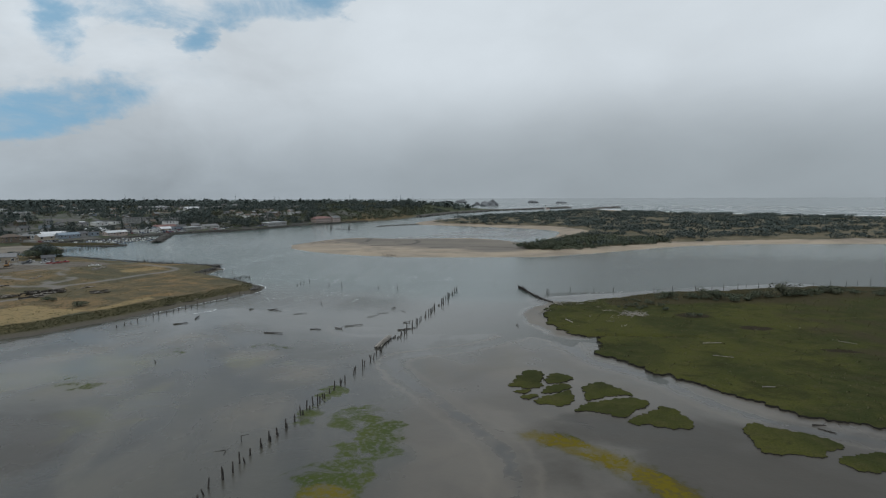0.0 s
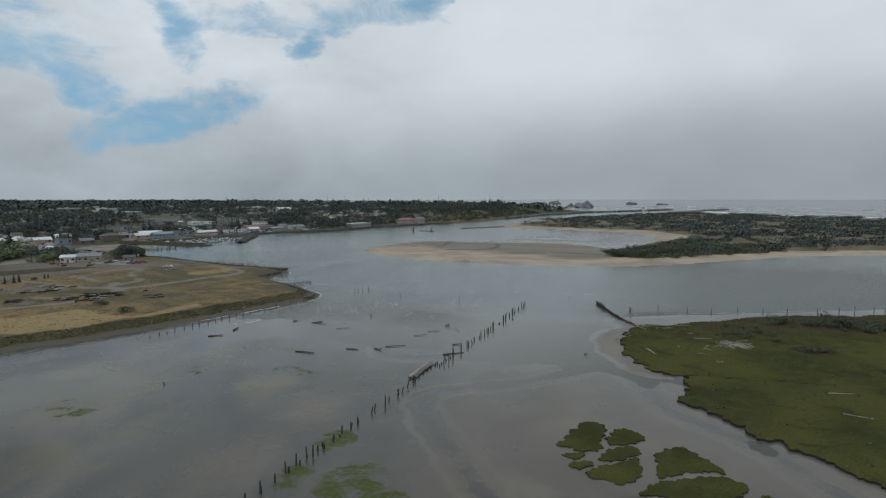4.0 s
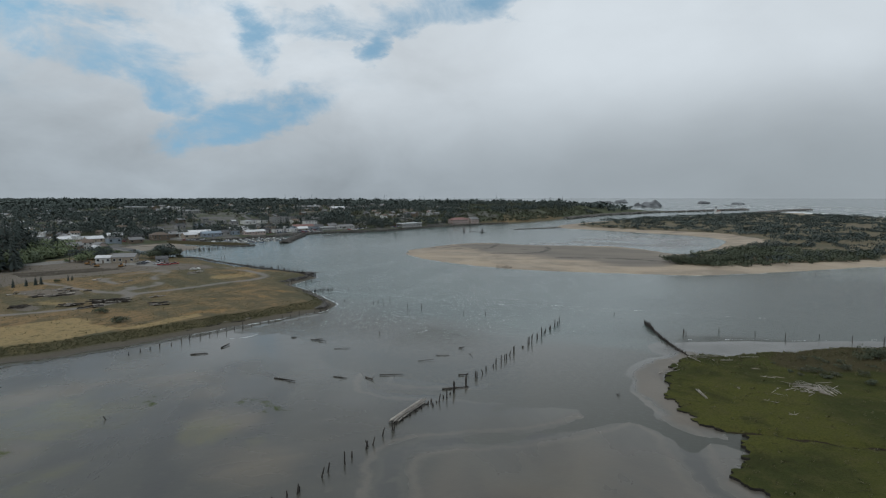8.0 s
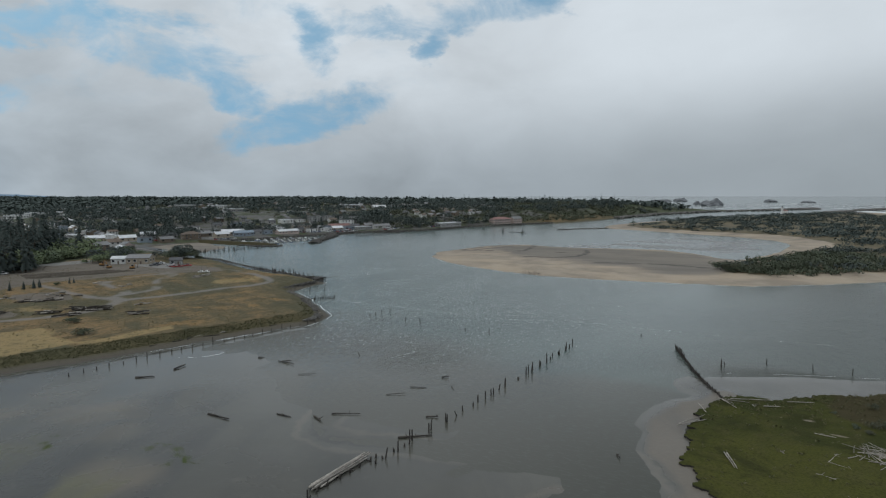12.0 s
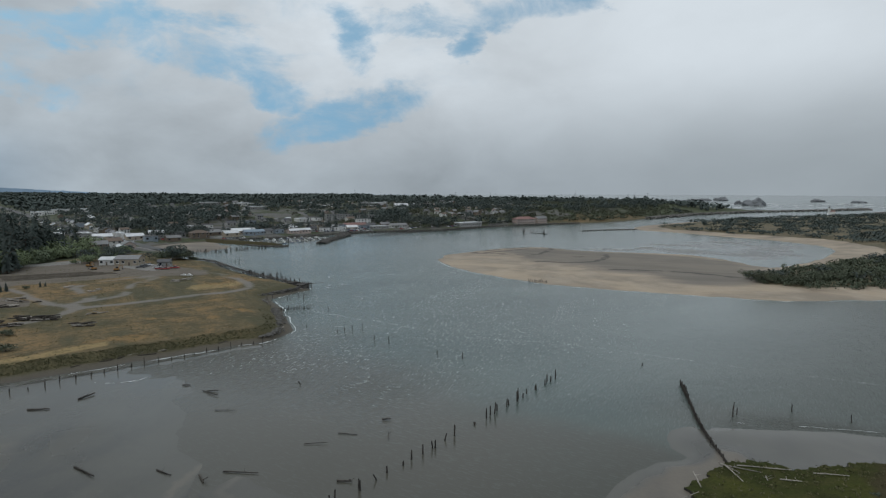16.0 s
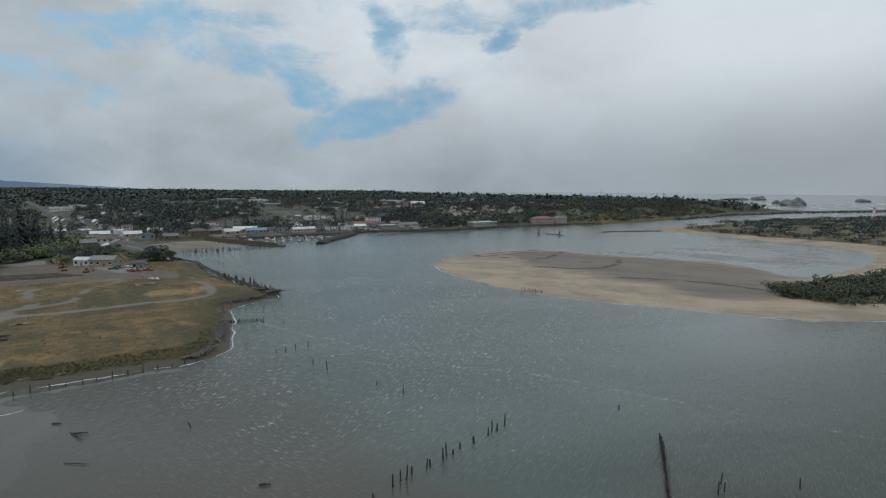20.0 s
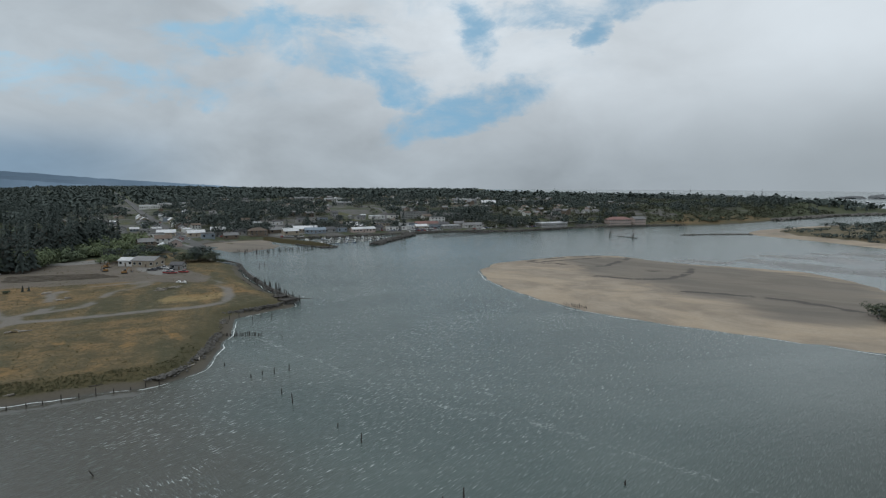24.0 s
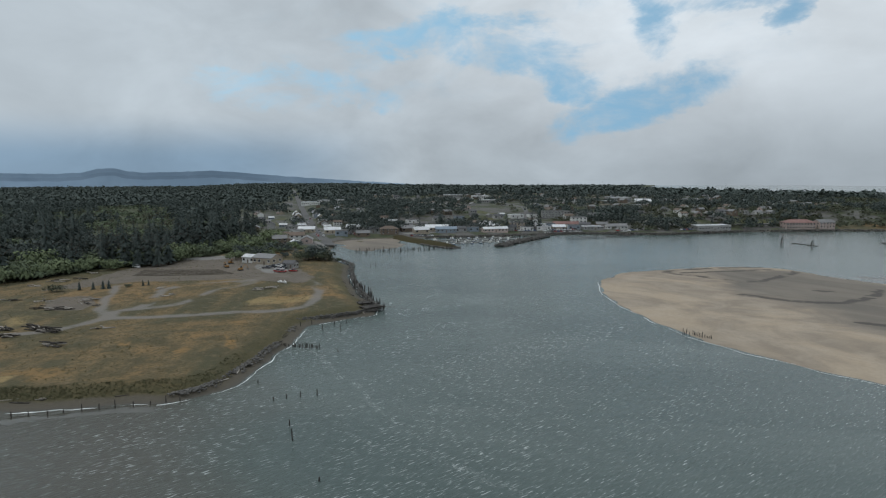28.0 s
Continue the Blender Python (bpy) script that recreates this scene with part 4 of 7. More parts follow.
tagged(spit, "pale sand bar and spit with a scrub-covered back", "sand spit", kind="structure")
FLAT_EDGE = [(-262, 552), (-240, 600), (-205, 650), (-178, 712), (-150, 752), (-105, 758), (-62, 735), (-47, 690), (-47, 640), (-54, 588), (-68, 548), (-95, 566), (-127, 586), (-165, 578), (-205, 566), (-244, 566)]
flat_line = ragged(curve_pts(FLAT_EDGE, 5), 2.5, 12, 8.0)
none = lambda x, y: 0 * x - 2.0  # noqa: E731
tidal_flat = land("tidal_flat", flat_line, [(-270, 540, -40, 770, 7)], lambda x, y, d: 0.07 * smooth(d, 0, 35) - 0.055 + 0.11 * fbm(x * 0.45, y, 26, 12.0), MUD, attrs={k: none for k in ("weed", "gold", "algae", "silt", "sand", "run", "warm", "brown")})
tagged(tidal_flat, "wet grey sand flat drying out behind the bar", "tidal flat", kind="structure")


# ---- helpers for things ----
def root(name, label, category, group="", at=(0, 0, 0), rz=0.0, s=1.0):
    ob = new(name)
    ob.matrix_basis = pose(*at, 0, 0, rz) @ Matrix.Scale(s, 4)
    return tagged(ob, label, category, group)


def bent(p, q, r0, r1, sag=0.0, n=6, k=4, rng=RNG):
    """A log: a slightly crooked tapered bar from p to q."""
    p, q = Vector(p), Vector(q)
    wide = (q - p).length * 0.012
    pts = [p.lerp(q, i / k) + Vector((rng.uniform(-wide, wide), rng.uniform(-wide, wide), -sag * math.sin(math.pi * i / k))) for i in range(k + 1)]
    return Geo().tube(pts, [r0 + (r1 - r0) * i / k + rng.uniform(-0.06, 0.06) * r0 for i in range(k + 1)], n)


def joined(name, parts_, mat, label, category, kind="stuff"):
    ob = part(name, parts_, mat)
    return tagged(ob, label, category, kind=kind)


# ---- pilings ----
def pile_mesh(h, r, lean, seed):
    g = np.random.default_rng(seed)
    pts = [(lean * z / max(h, 0.1) + g.uniform(-0.03, 0.03), g.uniform(-0.03, 0.03), z) for z in np.linspace(-1.0, h, 5)]
    geo = Geo().tube(pts, [r * 1.05, r * 1.1, r, r * 0.92, r * 0.7], 7)
    top = len(geo.v) - 7
    for i in range(7):
        x, y, z = geo.v[top + i]
        geo.v[top + i] = (x, y, z - g.uniform(0, 0.35))
    me = geo.mesh("piling")
    me.materials.append(PILE)
    return me


PILES = [pile_mesh(h, r, l, 40 + k) for k, (h, r, l) in enumerate([(2.6, 0.17, 0.05), (2.0, 0.19, 0.12), (1.5, 0.18, -0.1), (3.1, 0.17, 0.2), (1.0, 0.2, 0.05), (2.3, 0.16, 0.55), (1.9, 0.16, -0.7), (3.6, 0.19, 0.1)])]


def piling(x, y, k=None, z=0.0, s=1.0, group="weathered pilings", label="dark weathered timber piling standing in shallow water"):
    k = int(RNG.integers(0, 6)) if k is None else k
    ob = new("piling", PILES[k])
    ob.matrix_basis = pose(x, y, z, 0, 0, U(-180, 180) if k not in (5, 6) else U(60, 120)) @ Matrix.Diagonal((0.8 * s, 0.8 * s, 0.72 * s * U(0.75, 1.2), 1))
    return tagged(ob, label, "piling", group)


# the old line of piles that runs out over the flat
ROW_Y = [60, 62.5, 66.3, 67.2, 69, 72.2, 72.5, 74.7, 78, 78.4, 81.2, 84.5, 84.9, 87.5, 87.9, 90.2, 90.6, 93.7, 94, 97.4, 100.7, 101, 103.8, 104.1, 107.1, 107.9, 110.2, 111.5, 112.1, 114.9, 115.9, 117.1, 118.8, 120.9, 121.9, 123.8, 124.6, 130.1, 132.1, 136, 138.7, 142.8, 144, 144.8, 149, 152.3, 152.7, 168.7, 171, 171.4, 174.5, 174.8, 177.5, 178.9, 180.3, 185.2, 186.8, 191.9, 192.2, 196.1, 199.2, 203.1, 205.8, 208.7, 211.9, 212.3, 216.1, 219.1, 219.5, 226.1, 226.4, 230.7, 233, 234, 236, 239.4, 240.6, 243.7, 245.5, 247, 249.6, 253.4, 253.8, 258.3, 260.3, 261.4, 264.7]
for n, y in enumerate(ROW_Y):
    x = -63.2 - (y - 66) * 0.0285 + (0.5 if n % 2 else 0.0) + U(-0.2, 0.2)
    piling(x, y, int(RNG.choice([0, 0, 1, 1, 2, 3, 5, 6, 4])), s=1.15, group="pilings of the long row", label="dark weathered timber piling in a long broken row")
for x, y in [(-25.2, 267.2), (-25.6, 265.2), (-26.4, 269.4), (-15.9, 276.6), (-4.9, 277.6), (3.9, 279), (13.6, 284.8), (22.6, 284.8), (31.2, 287), (42.3, 293), (50, 296), (55.8, 299), (63, 303), (67, 305), (73.3, 308), (82, 312), (86, 313.5), (91, 315), (101, 320), (110, 324), (118, 327), (124, 330), (131, 333)]:
    piling(x, y, int(RNG.choice([3, 7, 0])), s=0.85, group="pilings off the marsh", label="tall dark piling standing in the river off the marsh")
for n in range(24):
    y = 160 + n * 3.55 + U(-0.3, 0.3)
    piling(-167.3 + 0.00167 * (y - 174) ** 2 + U(-0.4, 0.4) + (0 if y < 235 else -0.5), y, int(RNG.choice([1, 2, 0])), group="pilings along the field shore", label="short dark piling in a row along the field shore")
for x, y, k in [(-151.9, 262.2, 1), (-151.8, 265.3, 1), (-151.5, 268.6, 0), (-150.5, 272.6, 0), (-134.9, 263.2, 0), (-127.4, 262.5, 3), (-108.5, 263.9, 2), (-98.5, 263.6, 0), (-54.8, 290, 2), (-166.6, 260.3, 2), (-185.4, 286.7, 6), (-117.3, 219.3, 6), (-221.5, 281.8, 0), (-223.8, 286.4, 0), (-215.8, 288.6, 0), (-221.5, 294.3, 1), (-210.9, 293.8, 3), (-221.4, 298.8, 1), (-376.5, 344.8, 7), (-355.2, 349.6, 7), (-356.2, 353.2, 7), (-122.5, 127, 6), (19.3, 458.8, 7), (26.5, 469.4, 7)]:
    piling(x, y, k, group="lone pilings", label="lone dark piling standing in open water")
for n in range(26):
    t = n / 25
    piling(-200.5 + 8.5 * t + U(-0.5, 0.5), 270 + 12 * t + U(-0.4, 0.4), int(RNG.choice([0, 1, 1, 2])), group="pilings of the old slip", label="dark piling in a close double row at the shore")
for n in range(17):
    piling(-157.5 + 9.5 * n / 16 + U(-0.3, 0.3), 402.5 + 2.5 * n / 16 + U(-0.8, 0.8), int(RNG.choice([1, 2, 2, 4, 0])), z=0.4, s=0.8, group="pilings on the sandbar", label="dark stub of piling in a cluster on the sandbar")
for n in range(46):
    t = n / 45
    piling(-302 + 62 * t + U(-1, 1), 322.5 - 6 * t + U(-1.2, 1.6) + (2 if n % 3 else 0), int(RNG.choice([0, 3, 7, 1])), s=1.5, group="pilings along the old wharf", label="tall dark piling of a ruined wharf")
for n in range(95):
    t = n / 94
    piling(-430 + 7 * t + U(-5, 6), 361 + 80 * t + U(-1, 1), int(RNG.choice([0, 1, 2, 3, 2])), s=1.4, group="pilings of the marina wharf", label="dark piling of the ruined wharf by the marina")
for n in range(40):
    piling(U(-492, -436), U(442, 530), 7, s=1.25, group="marina mooring piles", label="tall dark mooring pile in the marina")

gate = root("gate_post", "dark leaning post with a short crossbar on the flat", "post", at=(-68.6, 85.9, 0.1), rz=35)
part("post", bent((0, 0, -0.8), (0.05, 0, 1.35), 0.09, 0.07), PILE, gate)
part("crossbar", bent((-0.1, 0, 1.3), (1.5, 0.1, 1.38), 0.06, 0.05), PILE, gate)

# ---- timber training wall off the marsh point ----
wallm = root("timber_breakwater", "low dark palisade of close-set timber stakes", "breakwater")
STAKES = [pile_mesh(h, 0.16, 0.05, 90 + k) for k, h in enumerate((1.1, 1.4, 0.8, 1.9, 2.3))]
line = curve_pts([(-40.9, 279.4), (-38.4, 274), (-36, 269), (-30.9, 257.8), (-26, 248.5), (-20.6, 239.2)], 0.5, False)
for n, (x, y) in enumerate(line):
    tall = n < 22
    ob = part("stake", STAKES[int(RNG.choice([3, 4, 1] if tall else [0, 1, 2]))], PILE, wallm)
    ob.matrix_basis = pose(x + U(-0.12, 0.12), y, -0.05, U(-4, 4), U(-4, 4), U(-180, 180))
for k in range(0, len(line) - 6, 6):
    a, b = line[k], line[k + 6]
    part("rail", bent((a[0] + 0.2, a[1], 0.55), (b[0] + 0.2, b[1], 0.5), 0.13, 0.12), PILE, wallm)

# ---- logs and driftwood ----
raft = root("log_raft", "bleached logs lashed in a long bundle against the pilings", "log raft")
for k in range(9):
    dx, z = (k % 5) * 0.30 - 0.55, 0.45 + 0.28 * (k // 5)
    a = U(0, 1.6)
    part("log", bent((-67.9 + dx, 155.2 + a, z), (-68.9 + dx, 170.6 - U(0, 2.5), z + U(-0.08, 0.1)), 0.18, 0.14), DRIFT if k > 1 else DARKWOOD, raft)
for y in (156.5, 160, 164, 168.5):
    part("bearer", bent((-69.2, y, 0.22), (-67.0, y + 0.3, 0.2), 0.12, 0.1), PILE, raft)
for y in (155.5, 158, 161, 163.5, 166, 169, 170.5):
    ob = part("post", PILES[4], PILE, raft)
    ob.matrix_basis = pose(-66.8 - (y - 155) * 0.03, y, 0, 0, 0, U(0, 180))


def stray_log(x0, y0, x1, y1, r=0.22, mat=None, z=0.12, label="dark sodden log lying on the wet flat", group="logs on the flat", forks=0):
    mat = mat or DARKWOOD
    geo = bent((x0, y0, z + r * 0.5), (x1, y1, z + r * 0.5 + U(-0.05, 0.25)), r, r * 0.55)
    for _ in range(forks):
        t = U(0.2, 0.9)
        p = Vector((x0 + (x1 - x0) * t, y0 + (y1 - y0) * t, z + r * 0.6))
        geo.tube([p, p + Vector((U(-1, 1), U(-1, 1), U(0.2, 0.7)))], [r * 0.4, r * 0.15], 5)
    ob = part("log" if mat is DARKWOOD else "driftwood_log", geo, mat)
    return tagged(ob, label, "log", group)


for q in [(-151.2, 169.6, -147.7, 172.9, 0.3), (-149.5, 179.4, -150.7, 183.5, 0.35), (-112.1, 165.4, -105.5, 166, 0.32), (-99.6, 174.1, -95.6, 174.7, 0.22), (-91.8, 177.9, -88.8, 176.9, 0.3), (-89.8, 181.2, -84.5, 184.7, 0.2), (-132.4, 201.2, -125.8, 201.5, 0.2), (-131, 201.5, -129, 203.5, 0.25), (-87.9, 197.4, -84.5, 200.6, 0.12), (-84.5, 215.7, -83.2, 217.1, 0.25), (-86.5, 205, -83, 207, 0.14), (-140, 200, -138.8, 201.5, 0.25), (-118, 196, -114, 199, 0.12), (-69.5, 179.5, -64.8, 184.5, 0.3), (-71.5, 191.5, -69.3, 193, 0.28), (-71, 81, -69.2, 82, 0.12), (-69.2, 82, -68.4, 80.2, 0.12), (-79, 212, -76, 209, 0.1), (38, 120.5, 40.6, 121, 0.35), (38.5, 119, 41, 117, 0.2), (-31.3, 197, -30.2, 195.5, 0.2)]:
    stray_log(*q[:4], q[4] * 0.7, forks=2)
BLEACHED = "bleached driftwood log lying on the marsh turf"
for q in [(-20.5, 237.5, -16.7, 232.7), (-21.5, 237.5, -15, 238.5), (-22, 238.2, -18, 236), (-25.2, 215.8, -20.8, 222.7), (-25, 217, -21.5, 224.5), (-24.3, 231.5, -21.8, 226.7), (-14.9, 207.6, -12.1, 201.4), (-14.4, 207.4, -11.7, 201.6), (-0.5, 207.3, 2.4, 206.7), (1.1, 213.5, 2.7, 221), (1.1, 213.5, 5, 212.5), (-1.8, 226.9, 1.8, 226.5), (4.4, 200, 6, 200.5), (-14.2, 237.6, -13.6, 235.8), (-12.1, 237.9, -9, 239), (-6.4, 213.9, -5.7, 213), (57, 214, 63, 209.5), (66, 195, 72, 191), (84, 178, 90, 175.5), (-19, 239, -11, 242.5), (-8, 244, -3, 246.5)]:
    stray_log(*q, r=0.11, mat=DRIFT, z=0.85, label=BLEACHED, group="driftwood on the marsh", forks=3)
heap = root("driftwood_heap", "tangled heap of bleached driftwood poles on a sandy rise", "driftwood")
for k in range(70):
    a, c = U(0, math.pi), (9.5 + RNG.normal(0, 2.1), 221.5 + RNG.normal(0, 2.1))
    l = U(0.8, 2.4)
    part("pole", bent((c[0] - l * math.cos(a), c[1] - l * math.sin(a), 1.1), (c[0] + l * math.cos(a), c[1] + l * math.sin(a), 1.05 + U(0.0, 0.55)), U(0.05, 0.11), 0.035, n=5, k=3), DRIFT, heap)
for q in [(34, 141.5, 37, 142), (28, 167.7, 33, 166.5), (27.5, 181.6, 33, 182.7)]:
    stray_log(*q, r=0.16, mat=DRIFT, z=0.9, label=BLEACHED, group="driftwood on the marsh", forks=1)

# ---- foam along the shores ----
FOAM = plain("sea_foam", (0.74, 0.76, 0.75), (0.50, 0.53, 0.53), 1.5, 0.7, bumps=0)


def foam_line(line_, wide, broken, label, z=0.05, off=0.0):
    p = np.asarray(line_, float)
    geo, prev = Geo(), None
    for i, (x, y) in enumerate(p):
        t = p[min(i + 1, len(p) - 1)] - p[max(i - 1, 0)]
        nrm = np.array((-t[1], t[0])) / max(np.linalg.norm(t), 1e-6)
        k = noise.noise((x / 9, y / 9, 3.0)) + 0.5 * noise.noise((x / 2.5, y / 2.5, 7.0))
        w = wide * (0.55 + 0.9 * k - broken)
        if w < wide * 0.08:
            prev = None
            continue
        c = np.array((x, y)) + nrm * (off + 0.5 * noise.noise((x / 5, y / 5, 11.0)))
        a, b = c - nrm * w / 2, c + nrm * w / 2
        geo.v += [(a[0], a[1], z), (b[0], b[1], z)]
        n = len(geo.v)
        if prev is not None:
            geo.f.append((n - 4, n - 2, n - 1, n - 3))
        prev = n
    return tagged(part("foam_line", geo, FOAM), label, "foam", "shore foam", "stuff")


near_shore = MAIN_LINE[k_near & (MAIN_LINE[:, 1] > 185) & (MAIN_LINE[:, 1] < 330) & (MAIN_LINE[:, 0] > -330)]
foam_line(near_shore, 0.5, 0.12, "thin white wash along the field shore", off=0.2)
front = spit_line[(spit_line[:, 1] < 560) & (spit_line[:, 0] < 130) & (spit_line[:, 0] > -262) & (spit_line[:, 1] < 440 + 0.9 * np.maximum(spit_line[:, 0] + 30, 0))]
foam_line(front, 0.55, 0.12, "thin white wash along the sandbar edge", z=0.07, off=2.3)
foam_line(curve_pts([(-24, 262), (-8, 271), (5, 277), (22, 287), (40, 297), (90, 322)], 0.8, False), 0.32, 0.40, "broken white wash off the marsh")
foam_line(curve_pts([(-160, 187), (-156, 190), (-153.5, 194), (-153.8, 198)], 0.5, False), 0.8, 0.1, "white wash over a shoal on the flat")
foam_line(curve_pts([(-13, 1745), (58, 1600), (178, 1455), (330, 1354), (525, 1290), (900, 1330), (1500, 1420)], 6, False), 44, -0.35, "white ocean breakers off the beach", z=0.4)
for k in range(11):
    y0 = 1650 + k * 70
    pts = [(x, y0 - 0.55 * (x - 50) + 30 * noise.noise((x / 160, k * 3.1, 0))) for x in np.arange(60 - 40 * k, 1100, 14)]
    foam_line(pts, 17 + k, 0.15, "white ocean breakers off the beach", z=0.4)
for k in range(9):
    pts = [(x, 1840 + 75 * k + 0.25 * x + 25 * noise.noise((x / 130, k * 2.3, 5))) for x in np.arange(-900, -120, 12)]
    foam_line(pts, 15 + k, 0.15, "white ocean breakers off the beach", z=0.4)


# ---- plants ----
def quads(V, F, N):
    """Leaf quads with their outward directions, each wound to face outwards."""
    V, F, N = np.asarray(V, float), np.asarray(F, int), np.asarray(N, float)
    N = N / np.maximum(np.linalg.norm(N, axis=1), 1e-6)[:, None]
    face = np.cross(V[F[:, 2]] - V[F[:, 0]], V[F[:, 3]] - V[F[:, 1]])
    back = (face * N[F[:, 0]]).sum(1) < 0
    F[back] = F[back][:, ::-1]
    return V, F, N


def leaf_tpl(centres, size, rng, squash=0.8):
    """Loose leaf clumps: one bent quad at each centre, facing roughly outwards and up."""
    c, out = (np.asarray(v, float) for v in centres)
    n = len(c)
    face = out + np.array((0, 0, 0.35)) + rng.normal(0, 0.42, (n, 3))
    a = np.cross(face, rng.normal(size=(n, 3)))
    a /= np.linalg.norm(a, axis=1)[:, None]
    b = np.cross(face, a)
    b /= np.linalg.norm(b, axis=1)[:, None]
    s = size * rng.uniform(0.6, 1.4, n)[:, None]
    V = np.stack([c - a * s, c - b * s * squash, c + a * s, c + b * s * squash], 1).reshape(-1, 3)
    return quads(V, np.arange(4 * n).reshape(-1, 4), np.repeat(out + np.array((0, 0, 0.3)) + rng.normal(0, 0.18, (n, 3)), 4, axis=0))


def crown_pts(rng, lobes, per, flat_=0.75):
    """Points over the skins of several uneven lobes (x, y, z, r)."""
    out, ways = [], []
    for x, y, z, r in lobes:
        d = rng.normal(size=(per, 3))
        d /= np.linalg.norm(d, axis=1)[:, None]
        d[:, 2] = np.where(d[:, 2] < -0.3, -d[:, 2], d[:, 2])
        out.append(np.array((x, y, z)) + d * np.array((r, r, r * flat_)) * rng.uniform(0.72, 1.05, per)[:, None])
        ways.append(d)
    return np.concatenate(out), np.concatenate(ways)


def bush_tpl(seed, w, h, lobes, per, size):
    g = np.random.default_rng(seed)
    L = [(g.normal(0, w * 0.28), g.normal(0, w * 0.28), h * g.uniform(0.3, 0.68), w * g.uniform(0.22, 0.36)) for _ in range(lobes)]
    return leaf_tpl(crown_pts(g, L, per), size, g)


def fir_tpl(seed, h, r, tiers, per, slim=1.0):
    """Drooping boughs in tiers, thinning to a ragged top."""
    g = np.random.default_rng(seed)
    V, F, N = [], [], []
    for k in range(tiers):
        t = k / (tiers - 1)
        z = h * (0.12 + 0.86 * t)
        rad = r * (1.02 - t) ** 0.75 * g.uniform(0.75, 1.1) + 0.25
        for j in range(max(3, int(per * (1 - 0.55 * t)))):
            a = g.uniform(0, 2 * math.pi)
            q = rad * g.uniform(0.6, 1.1)
            dx, dy = math.cos(a), math.sin(a)
            w = q * g.uniform(0.28, 0.5) * slim
            drop = q * g.uniform(0.15, 0.5)
            zz = z + g.uniform(-0.4, 0.4) * h / tiers
            o = len(V)
            V += [(0.1 * dx, 0.1 * dy, zz + 0.15 * q), (0.62 * q * dx - w * dy, 0.62 * q * dy + w * dx, zz - drop * 0.5), (q * dx, q * dy, zz - drop), (0.62 * q * dx + w * dy, 0.62 * q * dy - w * dx, zz - drop * 0.5 + 0.1)]
            F.append((o, o + 1, o + 2, o + 3))
            N += [(dx, dy, 0.75)] * 4
    return quads(V, F, N)


def quad_mesh(name, V, F, N, mat):
    me = bpy.data.meshes.new(name)
    n, m = len(V), len(F)
    me.vertices.add(n)
    me.vertices.foreach_set("co", V.astype(np.float32).ravel())
    me.loops.add(4 * m)
    me.loops.foreach_set("vertex_index", F.astype(np.int32).ravel())
    me.polygons.add(m)
    me.polygons.foreach_set("loop_start", np.arange(0, 4 * m, 4, dtype=np.int32))
    me.update(calc_edges=True)
    me.shade_smooth()
    nrm = me.attributes.new("custom_normal", "FLOAT_VECTOR", "POINT")
    nrm.data.foreach_set("vector", N.astype(np.float32).ravel())
    me.materials.append(mat)
    return me


def scatter(name, tpls, rows_, mat, label, category):
    """Many small plants in one mesh. rows: x, y, z, size."""
    Vs, Fs, Ns, o = [], [], [], 0
    for x, y, z, s in rows_:
        V, F, N = tpls[int(RNG.integers(len(tpls)))]
        a = U(0, 2 * math.pi)
        c, sn = math.cos(a), math.sin(a)
        W = np.column_stack([V[:, 0] * c - V[:, 1] * sn, V[:, 0] * sn + V[:, 1] * c, V[:, 2] * U(0.85, 1.15)]) * s + (x, y, z)
        Vs.append(W)
        Fs.append(F + o)
        Ns.append(np.column_stack([N[:, 0] * c - N[:, 1] * sn, N[:, 0] * sn + N[:, 1] * c, N[:, 2]]))
        o += len(V)
    me = quad_mesh(name, np.concatenate(Vs), np.concatenate(Fs), np.concatenate(Ns), mat)
    return tagged(new(name, me), label, category, kind="stuff")


def trunk_geo(h, r, limbs, seed):
    g = np.random.default_rng(seed)
    trunk = Geo().tube([(g.uniform(-0.1, 0.1), g.uniform(-0.1, 0.1), z) for z in np.linspace(-0.4, h, 5)], [r * 1.3, r, r * 0.8, r * 0.5, r * 0.2], 7)
    for _ in range(limbs):
        z, a, q = g.uniform(0.3, 0.8) * h, g.uniform(0, 6.28), g.uniform(0.2, 0.4) * h
        trunk.tube([(0, 0, z), (q * 0.5 * math.cos(a), q * 0.5 * math.sin(a), z + q * 0.35), (q * math.cos(a), q * math.sin(a), z + q * 0.5)], [r * 0.45, r * 0.3, r * 0.1], 5)
    return trunk


def tree_proto(name, label, tpl, mat, h, r, limbs, seed):
    t = root(name, label, "tree" if "tree" in name else "shrub")
    part("trunk", trunk_geo(h, r, limbs, seed), BARK, t)
    part("crown", quad_mesh("crown", *tpl, mat), mat, t)
    return t


FIRS = [tree_proto("conifer_tree", "tall dark green conifer at the edge of the wood", fir_tpl(200 + k, h, r, 24, 17, 0.55), FIR, h * 0.93, 0.3, 4, 300 + k) for k, (h, r) in enumerate([(19, 4.2), (15, 3.8), (22, 4.6), (12, 3.4)])]
PINES = [tree_proto("pine_tree", "dark round-topped pine among the houses", bush_tpl(220 + k, w, h, 13, 40, 0.55), FIR, h * 0.7, 0.28, 6, 320 + k) for k, (w, h) in enumerate([(9, 11), (11, 13), (8, 8)])]
WILLOWS = [tree_proto("willow_bush", "pale green rounded willow bush", bush_tpl(240 + k, w, h, 11, 40, 0.50), BUSH, h * 0.6, 0.14, 6, 340 + k) for k, (w, h) in enumerate([(9, 6), (12, 7.5), (7, 4.5)])]
